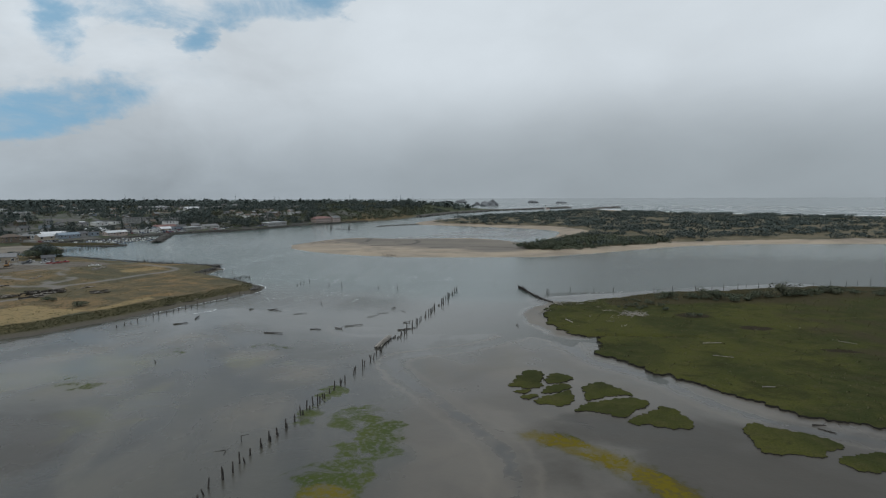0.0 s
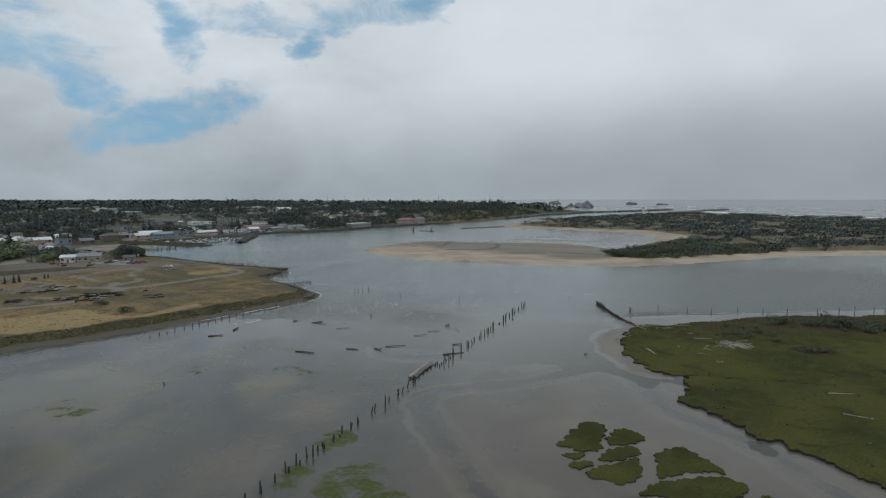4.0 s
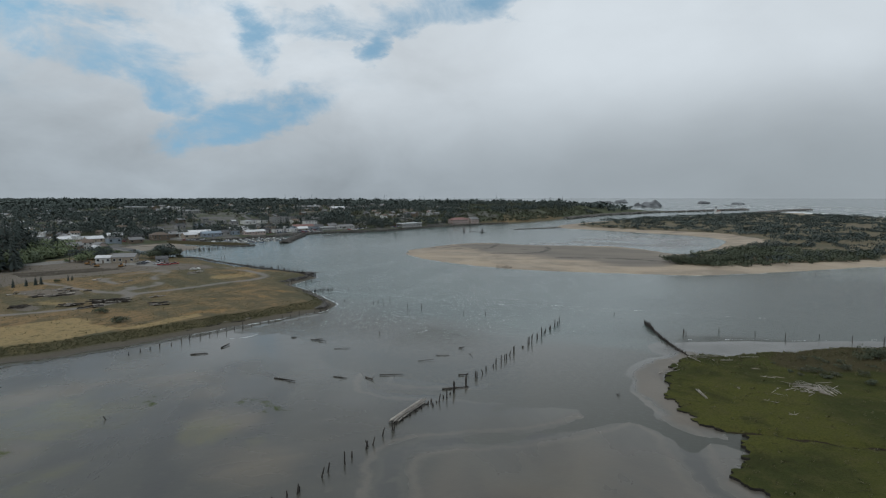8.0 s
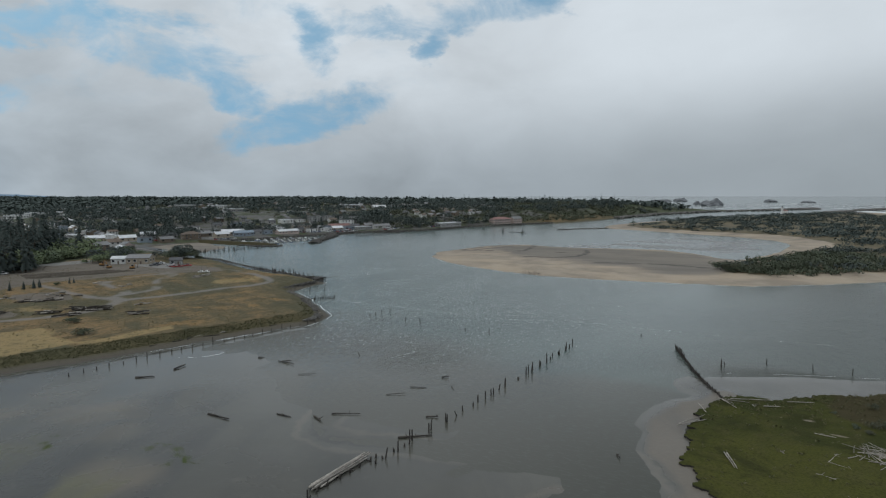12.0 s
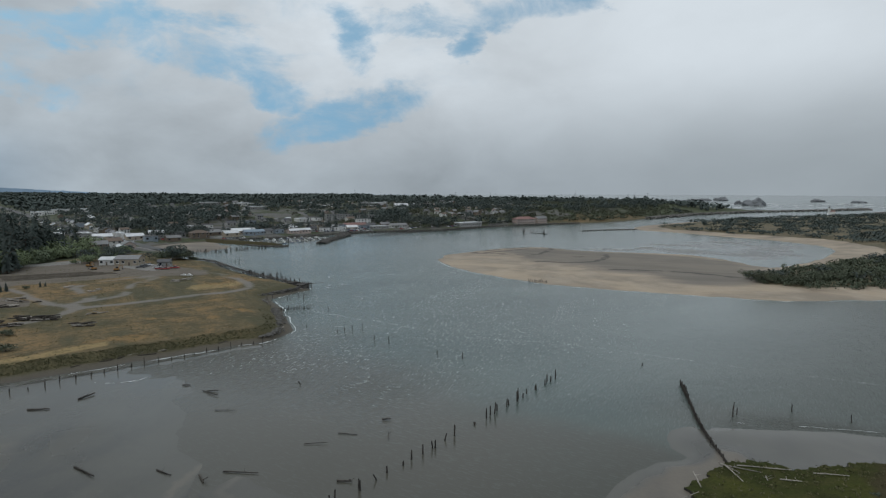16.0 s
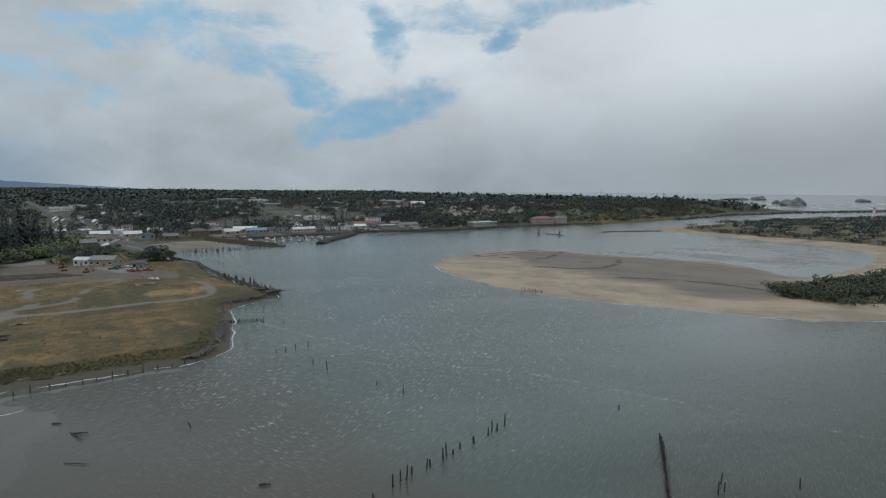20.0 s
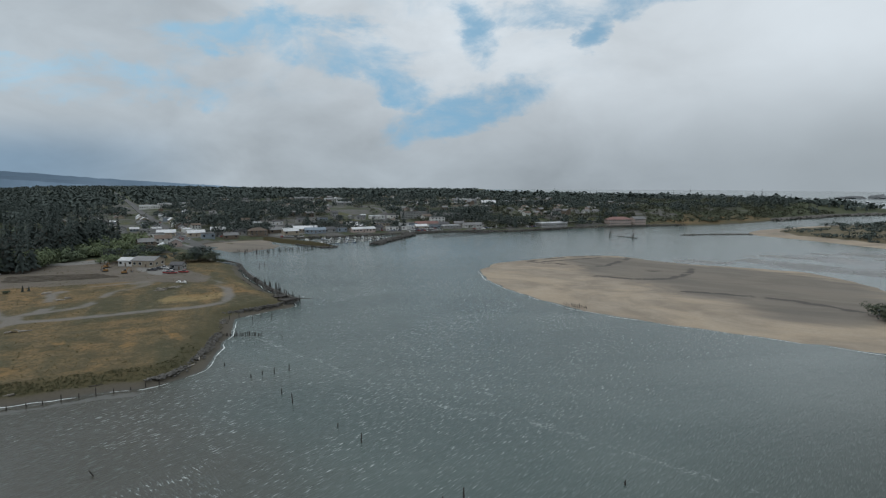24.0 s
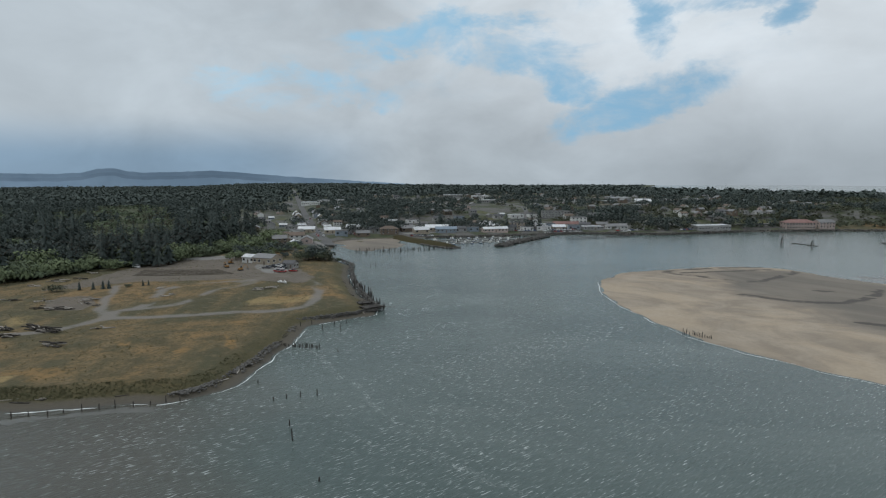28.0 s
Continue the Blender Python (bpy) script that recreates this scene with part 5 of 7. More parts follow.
SHRUBS = [tree_proto("shore_shrub", "dark green low shore shrub", bush_tpl(260 + k, w, h, 14, 44, 0.22), SCRUB, h * 0.6, 0.08, 5, 360 + k) for k, (w, h) in enumerate([(4, 2.4), (3, 1.7), (5.5, 3.4)])]
PROTOS = FIRS + PINES + WILLOWS + SHRUBS


def plant(kind_, x, y, s=1.0, z=None, group=""):
    ob = copy_thing(kind_, pose(x, y, (ground_z(x, y) if z is None else z) - 0.1, 0, 0, U(-180, 180)))
    ob.scale = (s * U(0.9, 1.1), s * U(0.9, 1.1), s * U(0.85, 1.15))
    return tagged(ob, group=group)


pick = lambda some: some[int(RNG.integers(len(some)))]  # noqa: E731

# the band of willows behind the field, conifers behind it
EDGE = np.array([(-330, 60), (-341, 130), (-356, 162), (-374, 182), (-388, 207), (-408, 236), (-438, 271), (-462, 300)], float)
for n in range(215):
    t = U(0, len(EDGE) - 1.001)
    i = int(t)
    p = EDGE[i] + (EDGE[i + 1] - EDGE[i]) * (t - i) + np.array((-0.87, 0.5)) * (abs(RNG.normal(0, 45)) + 2 + 9 * noise.noise((t * 2.6, 4.0, 0)))
    plant(pick(WILLOWS), *p, U(0.6, 1.45), group="willows behind the field")
for n in range(190):
    t = U(0, len(EDGE) - 1.001)
    i = int(t)
    p = EDGE[i] + (EDGE[i + 1] - EDGE[i]) * (t - i) + np.array((-0.87, 0.5)) * U(22, 150)
    if p[1] < 296 and noise.noise((p[0] / 30, p[1] / 30, 9.0)) > 0.10:
        plant(pick(FIRS), *p, U(0.8, 1.45), group="conifers behind the field")
for x, y, s in [(-404, 206, 1.1), (-398, 213, 1.2), (-396, 220, 1.05), (-397, 226, 1.15), (-393, 231, 1.0), (-401, 236, 1.2), (-409, 214, 1.25), (-408, 224, 1.1), (-412, 231, 1.2), (-418, 208, 1.1), (-425, 219, 1.2), (-437, 196, 1.1), (-440, 248, 1.15), (-447, 256, 1.25)]:
    plant(FIRS[2], x, y, s, group="tall conifers at the edge of the field")
for x, y, s in [(-323.3, 199.4, 0.36), (-322.9, 205, 0.34), (-322.4, 209.1, 0.38), (-322.2, 211.5, 0.36), (-324.3, 225.7, 0.25), (-325.1, 228.1, 0.25)]:
    plant(FIRS[3], x, y, s, group="small conifers in the field")
for x, y, s in [(-323.6, 190.3, 1.3), (-323.4, 219.7, 0.7), (-225.5, 184.7, 0.75), (-202.1, 179.2, 1.0), (-223, 186, 0.6), (-384, 336.5, 1.0), (-378, 331, 0.9)]:
    plant(SHRUBS[0], x, y, s, group="shrubs in the field")
for x, y, s in [(-382, 317, 0.95), (-379.5, 321.5, 1.05), (-378.5, 326.5, 0.9), (-386, 322, 0.9), (-398, 312, 0.6), (-403, 306, 0.55)]:
    plant(pick(PINES), x, y, s, group="dark trees by the inlet")

for n in range(10):
    x, y = -382 + U(-7, 7), 321 + U(-7, 9)
    plant(SHRUBS[2], x, y, U(1.1, 1.9), group="shrubs by the inlet")

# far woods
near_fir = [fir_tpl(400 + k, h, r, 19, 13, 0.5) for k, (h, r) in enumerate([(16, 3.6), (13, 3.4), (20, 4.2)])]
near_round = [bush_tpl(410 + k, w, h, 11, 22, 0.58) for k, (w, h) in enumerate([(10, 10), (12, 9), (9, 12)])]
far_fir = [fir_tpl(400 + k, h, r, 11, 8) for k, (h, r) in enumerate([(16, 3.6), (13, 3.4), (20, 4.2)])]
far_round = [bush_tpl(420 + k, w, h, 7, 13, 0.85) for k, (w, h) in enumerate([(10, 10), (12, 9), (9, 12)])]
far_bush = [bush_tpl(430 + k, w, h, 6, 12, 0.80) for k, (w, h) in enumerate([(8, 5), (10, 6), (7, 4)])]
tiny = [bush_tpl(440 + k, 26, h, 6, 5, 3.2) for k, h in enumerate((8, 10, 12.5))]
EYE_XY = np.array((0.0, 220.0))


def in_main(p, margin):
    ok = inside(p, MAIN_LINE)
    return ok & (far_from(p, MAIN_LINE[::3]) > margin)


def ring_points(r0, r1, a0, a1, base, grow):
    out, r = [], r0
    while r < r1:
        s = base + grow * r
        n = max(1, int(radians(a1 - a0) * r / s))
        az = np.radians(np.linspace(a0, a1, n, endpoint=False) + RNG.uniform(0, 1, n) * (a1 - a0) / n)
        rr = r + RNG.uniform(-0.5, 0.5, n) * s
        out.append(np.column_stack([EYE_XY[0] - np.sin(az) * rr, EYE_XY[1] + np.cos(az) * rr]))
        r += s
    return np.concatenate(out)


TALL = [(-490, 262, 42, 24), (-540, 285, 50, 30), (-562, 132, 44, 40), (-665, 452, 52, 40), (-690, 490, 40, 40), (-560, 700, 30, 50), (-450, 765, 24, 18), (-655, 862, 60, 30)]
LOW = [(-560, 215, 60, 30), (-650, 232, 66, 36), (-770, 215, 90, 44), (-900, 200, 110, 52), (-1050, 190, 100, 52), (-640, 60, 70, 40), (-850, 360, 90, 26)]


def stand(x, y):
    """Where trees stand close: high in the midst of a clump."""
    lean = 0.45 * float(np.clip(blot(x, y, TALL), 0, 1)) - 0.75 * float(np.clip(blot(x, y, LOW), 0, 0.8))
    return lean + noise.noise((x / 95, y / 95, 6.0)) + 0.55 * noise.noise((x / 36, y / 36, 2.0))


def clear_of_town(p):
    town = town_area(p[:, 0], p[:, 1])
    st = near_lines(p[:, 0], p[:, 1], STREETS) > 8
    lots = np.array([noise.noise((x / 70, y / 70, 2.0)) for x, y in p])
    meadow = blot(p[:, 0], p[:, 1], [(-600, 574, 46, 20), (-672, 596, 34, 14), (-560, 320, 30, 10), (-540, 990, 60, 30), (-516, 815, 20, 34), (-462, 822, 16, 30), (-690, 345, 70, 14), (-820, 363, 60, 14), (-719, 685, 60, 9), (-590, 584, 22, 14), (-560, 255, 45, 10), (-700, 300, 60, 12), (-860, 330, 110, 16), (-620, 170, 50, 12), (-760, 120, 60, 14)]) < 0.3
    clump = np.array([stand(x, y) for x, y in p])
    wood = (town == 1) & (clump > -0.72)
    city = (town == 2) & (clump > 0.00) & (p[:, 0] < -545 + 0.2 * (p[:, 1] - 400))
    bluff = (town == 2) & (p[:, 1] > 640) & (clump > -0.12) & (lots > -0.45)
    return (wood | city | bluff) & st & meadow


pts = ring_points(430, 1250, 18, 112, 4.2, 0.0085)
pts = pts[in_main(pts, 12) & clear_of_town(pts)]
back = -350 - 0.62 * (pts[:, 1] - 160)
pts = pts[(pts[:, 0] < back - 40) | (pts[:, 1] > 300)]
firs, rounds, leafy, willows = [], [], [], []
for x, y in pts:
    k, dice, z = stand(x, y), U(0, 1), ground_z(x, y) - 0.3
    if y > 330:  # trees of the town stand in dark clumps between the houses
        if k > 0.10:
            (firs if dice < 0.22 else rounds).append((x, y, z, U(0.75, 1.25) * (1 + 0.3 * k)))
        elif dice < 0.55:
            leafy.append((x, y, z, U(0.45, 0.95)))
        else:
            willows.append((x, y, z, U(0.5, 1.0)))
    elif k > 0.13 or (x < -900 and k > -0.05 and dice < 0.7):
        (firs if dice < 0.7 else rounds).append((x, y, z, U(0.85, 1.45) * (1.05 + 0.5 * max(k, 0))))
    elif dice < 0.35:
        leafy.append((x, y, z, U(0.5, 0.85)))
    else:
        willows.append((x, y, z, U(0.7, 1.25)))
near_eye = lambda q: math.hypot(q[0], q[1] - 240) < 690  # noqa: E731
scatter("conifer_wood", near_fir, [q for q in firs if near_eye(q)], FIR, "tall dark conifers standing close behind the field", "woods")
scatter("pine_wood", near_round, [q for q in rounds if near_eye(q)], FIR, "dark round-topped pines in clumps between the houses", "woods")
scatter("far_conifer_wood", far_fir, [q for q in firs if not near_eye(q)], FIR, "dense dark conifer wood behind the field and town", "woods")
scatter("far_pine_wood", far_round, [q for q in rounds if not near_eye(q)], FIR, "dark round-topped pines in clumps on the rise behind the town", "woods")
scatter("far_leafy_wood", far_round, leafy, SCRUB, "mixed green leafy trees between the houses", "woods")
scatter("willow_thicket", far_bush, willows, BUSH, "pale green willow thickets among the dark woods", "woods")
pts = ring_points(1250, 4700, 14, 112, 10.0, 0.0125)
pts = pts[in_main(pts, 40) & (near_lines(pts[:, 0], pts[:, 1], [HIGHWAY]) > 14)]
scatter("distant_woods", tiny, [(x, y, ground_z(x, y) - 1, U(0.7, 1.2)) for x, y in pts], FIR, "distant dark woods reaching to the skyline", "woods")

pts = np.column_stack([U(-620, -330, 3000), U(640, 1330, 3000)])
pts = pts[in_main(pts, 14) & (near_lines(pts[:, 0], pts[:, 1], STREETS) > 6)]
pts = pts[[noise.noise((x / 42, y / 42, 8.0)) > -0.22 for x, y in pts]]
scatter("bluff_scrub", [bush_tpl(450 + k, 8, h, 5, 9, 0.95) for k, h in enumerate((4, 5, 6))], [(x, y, ground_z(x, y) - 0.4, U(0.5, 1.1)) for x, y in pts], SCRUB, "dark scrub and small trees over the bluff by the river mouth", "scrub")
for n in range(34):
    t = U(0, 1)
    x, y = -402 - 52 * t + U(-9, 9), 276 + 46 * t + U(-7, 7)
    if math.hypot(x + 384, y - 288) > 16:
        plant(pick(WILLOWS if n % 4 else PINES), x, y, U(0.45, 0.85), group="bushes behind the workshop")

# scrub on the spit, marsh and banks
from mathutils.bvhtree import BVHTree


def over(ob):
    me = ob.data
    t = BVHTree.FromPolygons([v.co for v in me.vertices], [tuple(p.vertices) for p in me.polygons])

    def z(x, y):
        hit = t.ray_cast(Vector((x, y, 300)), Vector((0, 0, -1)))[0]
        return hit.z if hit else 0.0
    return z


spit_z, marsh_z = over(spit), over(marsh)
CRACKS = []
while len(CRACKS) < 64:
    x, y = U(-22, 75), U(124, 236)
    if inside(np.array([(x, y)]), edge)[0] and (y - 0.55 * x) < 225:
        a, l = U(0, 6.28), U(0.8, 2.6)
        c = [(x, y), (x + l * math.cos(a), y + l * math.sin(a)), (x + l * math.cos(a) + l * math.cos(a + 0.8), y + l * math.sin(a) + l * math.sin(a + 0.8))]
        if inside(np.array(c), edge).all() and (far_from(np.array(c), edge) > 0.6).all():
            CRACKS.append(c)
# dark ditches cut in the turf
for k, d in enumerate([[(-4.5, 185.3), (-2, 186.2), (2, 187.2), (5, 186.9), (9, 187.8), (15.4, 188.3), (21, 189.6), (28, 189.2)], [(36.7, 141), (39, 143.5), (42, 143.8), (46, 141), (47.5, 137), (47, 133), (44, 130), (42, 124.5)], [(26.5, 181.2), (30, 182.4), (34, 182.6)], [(27, 167.4), (31, 167.6)], [(29, 159), (31.5, 160.6), (34, 160.8)], [(42, 152.6), (46.5, 154.6)], [(-21, 214), (-17, 214.4), (-13, 213.4)], [(-22.4, 210.6), (-18, 210.2)], [(-19.5, 205.8), (-16, 206)], [(3, 173), (5, 174.5), (8, 174.2), (10, 176)], [(12, 166), (15, 168), (20, 167)], [(18, 155), (21, 157.5), (25, 157)], [(8, 200.5), (13, 199.8)]] + CRACKS):
    p = ragged(curve_pts(d, 0.6, False), 0.8, 1.3, 40.0 + k)[1:-1]
    vs, fs = [], []
    for i, (x, y) in enumerate(p):
        t = p[min(i + 1, len(p) - 1)] - p[max(i - 1, 0)]
        nrm = np.array((-t[1], t[0])) / max(np.linalg.norm(t), 1e-6) * U(0.10, 0.26) * (1.9 if k == 0 else 1.0)
        z = marsh_z(x, y) + 0.02
        vs += [(x - nrm[0], y - nrm[1], z), (x + nrm[0], y + nrm[1], z), (x, y, z - 0.45)]
        if i:
            o = 3 * i
            fs += [(o - 3, o, o + 2, o - 1), (o - 2, o - 1, o + 2, o + 1)]
    tagged(part("marsh_ditch", Geo().put(vs, fs), PEAT), "narrow dark drainage ditch cut in the marsh turf", "ditch", "marsh ditches", "structure")

low_scrub = [bush_tpl(460 + k, w, h, 7, 14, 0.50) for k, (w, h) in enumerate([(7, 3.6), (9, 4.6), (6, 2.8)])]
p = np.column_stack([U(-275, 420, 9000), U(440, 1420, 9000)])
v = veg_in(p[:, 0], p[:, 1])
cl = np.array([noise.noise((x / 55, y / 40, 4.0)) + 0.5 * noise.noise((x / 18, y / 18, 1.0)) for x, y in p])
keep = (v > 5) & ((cl > -0.07) | ((v < 30) & (cl > -0.16) & (p[:, 1] < 560)))
p = p[keep][:4600]
far_scrub = [bush_tpl(470 + k, w, h, 6, 8, 0.78) for k, (w, h) in enumerate([(7, 3.6), (9, 4.6), (6, 2.8)])]
scatter("spit_scrub", low_scrub, [(x, y, spit_z(x, y) - 0.3, U(0.6, 1.25)) for x, y in p if y < 640], FIR, "dark low pine scrub covering the head of the sand spit", "scrub")
scatter("far_spit_scrub", far_scrub, [(x, y, spit_z(x, y) - 0.3, U(0.6, 1.25)) for x, y in p if y >= 640], FIR, "dark low pine scrub along the sand spit", "scrub")
for n in range(40):
    t = n / 39
    x, y = -64 + 70 * t + U(-4, 4), 480 - 22 * math.sin(math.pi * min(1, 2.2 * t)) + 45 * t * t + U(0, 9)
    plant(SHRUBS[2], x, y, U(0.9, 1.5), z=spit_z(x, y), group="dark pines at the head of the spit")
q = np.column_stack([U(-66, 60, 1500), U(452, 600, 1500)])
v = veg_in(q[:, 0], q[:, 1])
q = q[(v > 2) & (v < 45)][:420]
scatter("spit_head_scrub", low_scrub, [(x, y, spit_z(x, y) - 0.3, U(0.45, 1.0)) for x, y in q], SCRUB, "dark green scrub at the edge of the spit", "scrub")
tuft = [leaf_tpl(crown_pts(np.random.default_rng(480 + k), [(0, 0, 0.15, 0.42)], 7, 0.9), 0.22, np.random.default_rng(490 + k), 0.45) for k in range(3)]
p = np.column_stack([U(-22, 130, 26000), U(122, 300, 26000)])
hi = smooth(p[:, 1] - 0.55 * p[:, 0], 228, 262)
p = p[inside(p, edge) & (RNG.uniform(0, 1, len(p)) < 0.06 + 0.94 * hi)]
scatter("marsh_grass", tuft, [(x, y, marsh_z(x, y), U(0.45, 1.1)) for x, y in p], GRASS, "rank tufts of brown-green marsh grass", "grass")
for x, y, s in [(26.7, 260.8, 0.7), (36, 263, 0.6), (43.8, 261.6, 1.1), (47, 264, 0.9), (54.6, 266.8, 0.7), (74.9, 277, 1.25), (78, 279, 1.0), (83, 280, 0.8), (97.5, 291, 1.3), (100, 290, 1.0), (117, 288, 0.7), (124, 291, 0.7), (7.9, 237, 0.4), (29.3, 221, 0.5), (21.5, 239, 0.45), (33, 222.5, 0.45), (4.9, 234.8, 0.4), (7.1, 232.4, 0.35), (11.1, 236.9, 0.5), (13, 233, 0.55), (15, 236, 0.5), (8.3, 249.8, 0.4), (1, 241.9, 0.3), (13.5, 249.9, 0.45), (18, 244, 0.5), (22, 232, 0.5), (62, 268, 0.6), (69, 272, 0.6), (90, 285, 0.7), (108, 290, 0.6)]:
    plant(pick(SHRUBS), x, y, s * (1.35 if x > 24 and y > 250 else 1.0), z=marsh_z(x, y), group="shrubs on the marsh")
HEDGE = curve_pts([(14, 251), (28, 259), (48, 268), (72, 280), (95, 292), (118, 300), (150, 312)], 1.0, False)
q = HEDGE[RNG.integers(0, len(HEDGE), 230)] + RNG.normal(0, 1, (230, 2)) * (4.5, 3.0)
scatter("marsh_hedge", low_scrub, [(x, y, marsh_z(x, y) - 0.1, U(0.16, 0.42)) for x, y in q if noise.noise((x / 9, y / 9, 2.0)) > -0.15], SCRUB, "dark green low shrubs along the river side of the marsh", "scrub")
bank = MAIN_LINE[k_near & (MAIN_LINE[:, 1] > 110) & (MAIN_LINE[:, 1] < 335) & (MAIN_LINE[:, 0] > -340)]
p = np.column_stack([U(-215, -158, 60000), U(100, 262, 60000)])
d = far_from(p, bank, False)
p, d = p[inside(p, MAIN_LINE) & (d > 5.0) & (d < 10.5)], d[inside(p, MAIN_LINE) & (d > 5.0) & (d < 10.5)]
rows_ = [(x, y, ground_z(x, y) - 0.05, U(0.35, 0.85)) for x, y in p[:11000] if U(0, 1) < 0.9 - max(0, y - 205) / 70 + 0.5 * noise.noise((x / 6, y / 6, 1.0))]
scatter("bank_grass", tuft, rows_, GRASS, "rank dark green grass along the field bank", "grass")
p = np.column_stack([U(-420, -165, 11000), U(120, 330, 11000)])
p = p[inside(p, MAIN_LINE) & (far_from(p, MAIN_LINE[k_near], False) > 12) & (near_lines(p[:, 0], p[:, 1], TRACK_LINES) > 4.5) & (town_area(p[:, 0], p[:, 1]) == 0)]
DRY = m_leaf("dry_field_grass", (0.12, 0.095, 0.040), (0.18, 0.138, 0.065), (0.105, 0.092, 0.045))
scatter("field_grass", tuft, [(x, y, ground_z(x, y) - 0.05, U(0.3, 0.8)) for x, y in p if noise.noise((x / 14, y / 14, 5.0)) > -0.15], DRY, "tufts of dry brown grass over the field", "grass")


# ---- rocks ----
def rock_heap(name, line_, n, wide, size, label, z=0.0, up=1.2):
    p = np.asarray(line_, float)
    geo = Geo()
    for _ in range(n):
        i = int(RNG.integers(len(p) - 1))
        c = p[i] + (p[i + 1] - p[i]) * U(0, 1)
        t = p[i + 1] - p[i]
        nr = np.array((-t[1], t[0])) / np.linalg.norm(t)
        k = RNG.normal(0, 0.4)
        c = c + nr * k * wide
        geo.blob((c[0], c[1], z + up * max(0.0, 1 - abs(k) * 0.9) * U(0.5, 1)), (size * U(0.5, 1.2), size * U(0.5, 1.2), size * U(0.4, 0.8)), 0.28)
    return tagged(part(name, geo, ROCK), label, "rocks", kind="stuff")


rock_heap("riprap", [(-224, 268), (-227, 276), (-229, 285), (-230, 296), (-232, 306), (-236, 315)], 700, 2.0, 0.5, "grey riprap boulders along the old wharf", 0.2, 1.9)
rock_heap("riprap", [(-236, 316), (-254, 318), (-275, 320), (-309, 326), (-344, 334), (-366, 341), (-388, 339)], 900, 2.2, 0.5, "grey riprap boulders along the river bank", 0.3, 1.6)
rock_heap("shore_rocks", [(-163, 239), (-166, 247), (-173, 252), (-181, 259), (-191, 265), (-201, 270)], 460, 2.6, 0.42, "dark rocks and debris at the foot of the bank", 0.9, 0.5)
rock_heap("shore_rocks", [(-207, 268), (-213, 274), (-220, 279)], 110, 3.0, 0.4, "dark rocks on the beach by the old wharf", 0.7, 0.6)
rock_heap("rock_breakwater", [(-418, 475), (-430, 492), (-442, 509), (-456, 532), (-470, 555), (-486, 560)], 700, 5.5, 1.3, "grey rubble breakwater at the marina mouth", 0.0, 2.6)
rock_heap("town_seawall", TOWN_SHORE[10:22], 1100, 4.0, 1.1, "grey rubble along the town waterfront", 0.3, 2.0)
rock_heap("south_jetty", [(-340, 1098), (-328, 1280), (-268, 1494), (-150, 1700), (-100, 1800), (-85, 1830)], 900, 10, 2.8, "dark rubble jetty at the river mouth", 0.3, 3.2)
rock_heap("north_jetty", [(-60, 1520), (-30, 1610), (10, 1740), (62, 1890)], 500, 9, 2.8, "dark rubble jetty at the river mouth", 0.3, 3.4)
rock_heap("rubble_bar", [(-262, 838), (-275, 822), (-290, 800), (-305, 770)], 160, 4, 1.2, "low dark rubble bar at the tip of the spit", -0.2, 0.9)
for k in range(60):
    t = U(0, 1)
    i = min(int(t * (len(near_shore) - 2)), len(near_shore) - 3)
    a = near_shore[i + 1] - near_shore[i]
    nr = np.array((-a[1], a[0])) / max(np.linalg.norm(a), 1e-6)
    c = near_shore[i] + nr * U(4.2, 6.5)
    d = a / max(np.linalg.norm(a), 1e-6) * U(0.8, 2.6) + nr * U(-0.6, 0.6)
    stray_log(c[0] - d[0], c[1] - d[1], c[0] + d[0], c[1] + d[1], U(0.12, 0.24), DRIFT if U(0, 1) < 0.3 else DARKWOOD, 0.6 + ground_z(*c) * 0.25, "drift log stranded at the foot of the grassy bank", "drift logs below the bank", 1)

# sea stacks and hills
STACK = plain("dark_sea_rock", (0.150, 0.158, 0.165), (0.115, 0.122, 0.128), 0.05, 0.95)


def sea_stack(az, dist, wide, high, seed, eye=(2.9, 136.9)):
    x, y = eye[0] - math.sin(radians(az)) * dist, eye[1] + math.cos(radians(az)) * dist
    bm = bmesh.new()
    bmesh.ops.create_icosphere(bm, subdivisions=4, radius=1.0)
    for v in bm.verts:
        n = 1 + 0.26 * noise.fractal(v.co * 1.6 + Vector((seed, 0, 0)), 1.0, 2.0, 4)
        v.co = Vector((v.co.x * wide / 2 * n, v.co.y * wide / 2.6 * n, max(-2, v.co.z * high * n * (0.75 + 0.45 * noise.noise(Vector((v.co.x * 2.3, seed, v.co.y)))))))
    me = bpy.data.meshes.new("sea_stack")
    bm.to_mesh(me)
    bm.free()
    me.materials.append(STACK)
    ob = new("sea_stack", me)
    ob.location = (x, y, 0)
    tagged(ob, "dark rock stack standing in the misty surf", "sea stack", "sea stacks")


for k, s in enumerate([(10.9, 1960, 66, 25), (13.6, 2700, 60, 17), (6.3, 2600, 50, 13), (3.6, 2500, 44, 10), (12.2, 2100, 24, 14), (15.2, 2650, 90, 12)]):
    sea_stack(*s, 3.3 * k)

# distance haze is put into the hills' blue base colour
HAZE = plain("haze_blue_hills", (0.25, 0.335, 0.43), (0.20, 0.275, 0.36), 0.003, 1.0, bumps=0, spec=0.0)


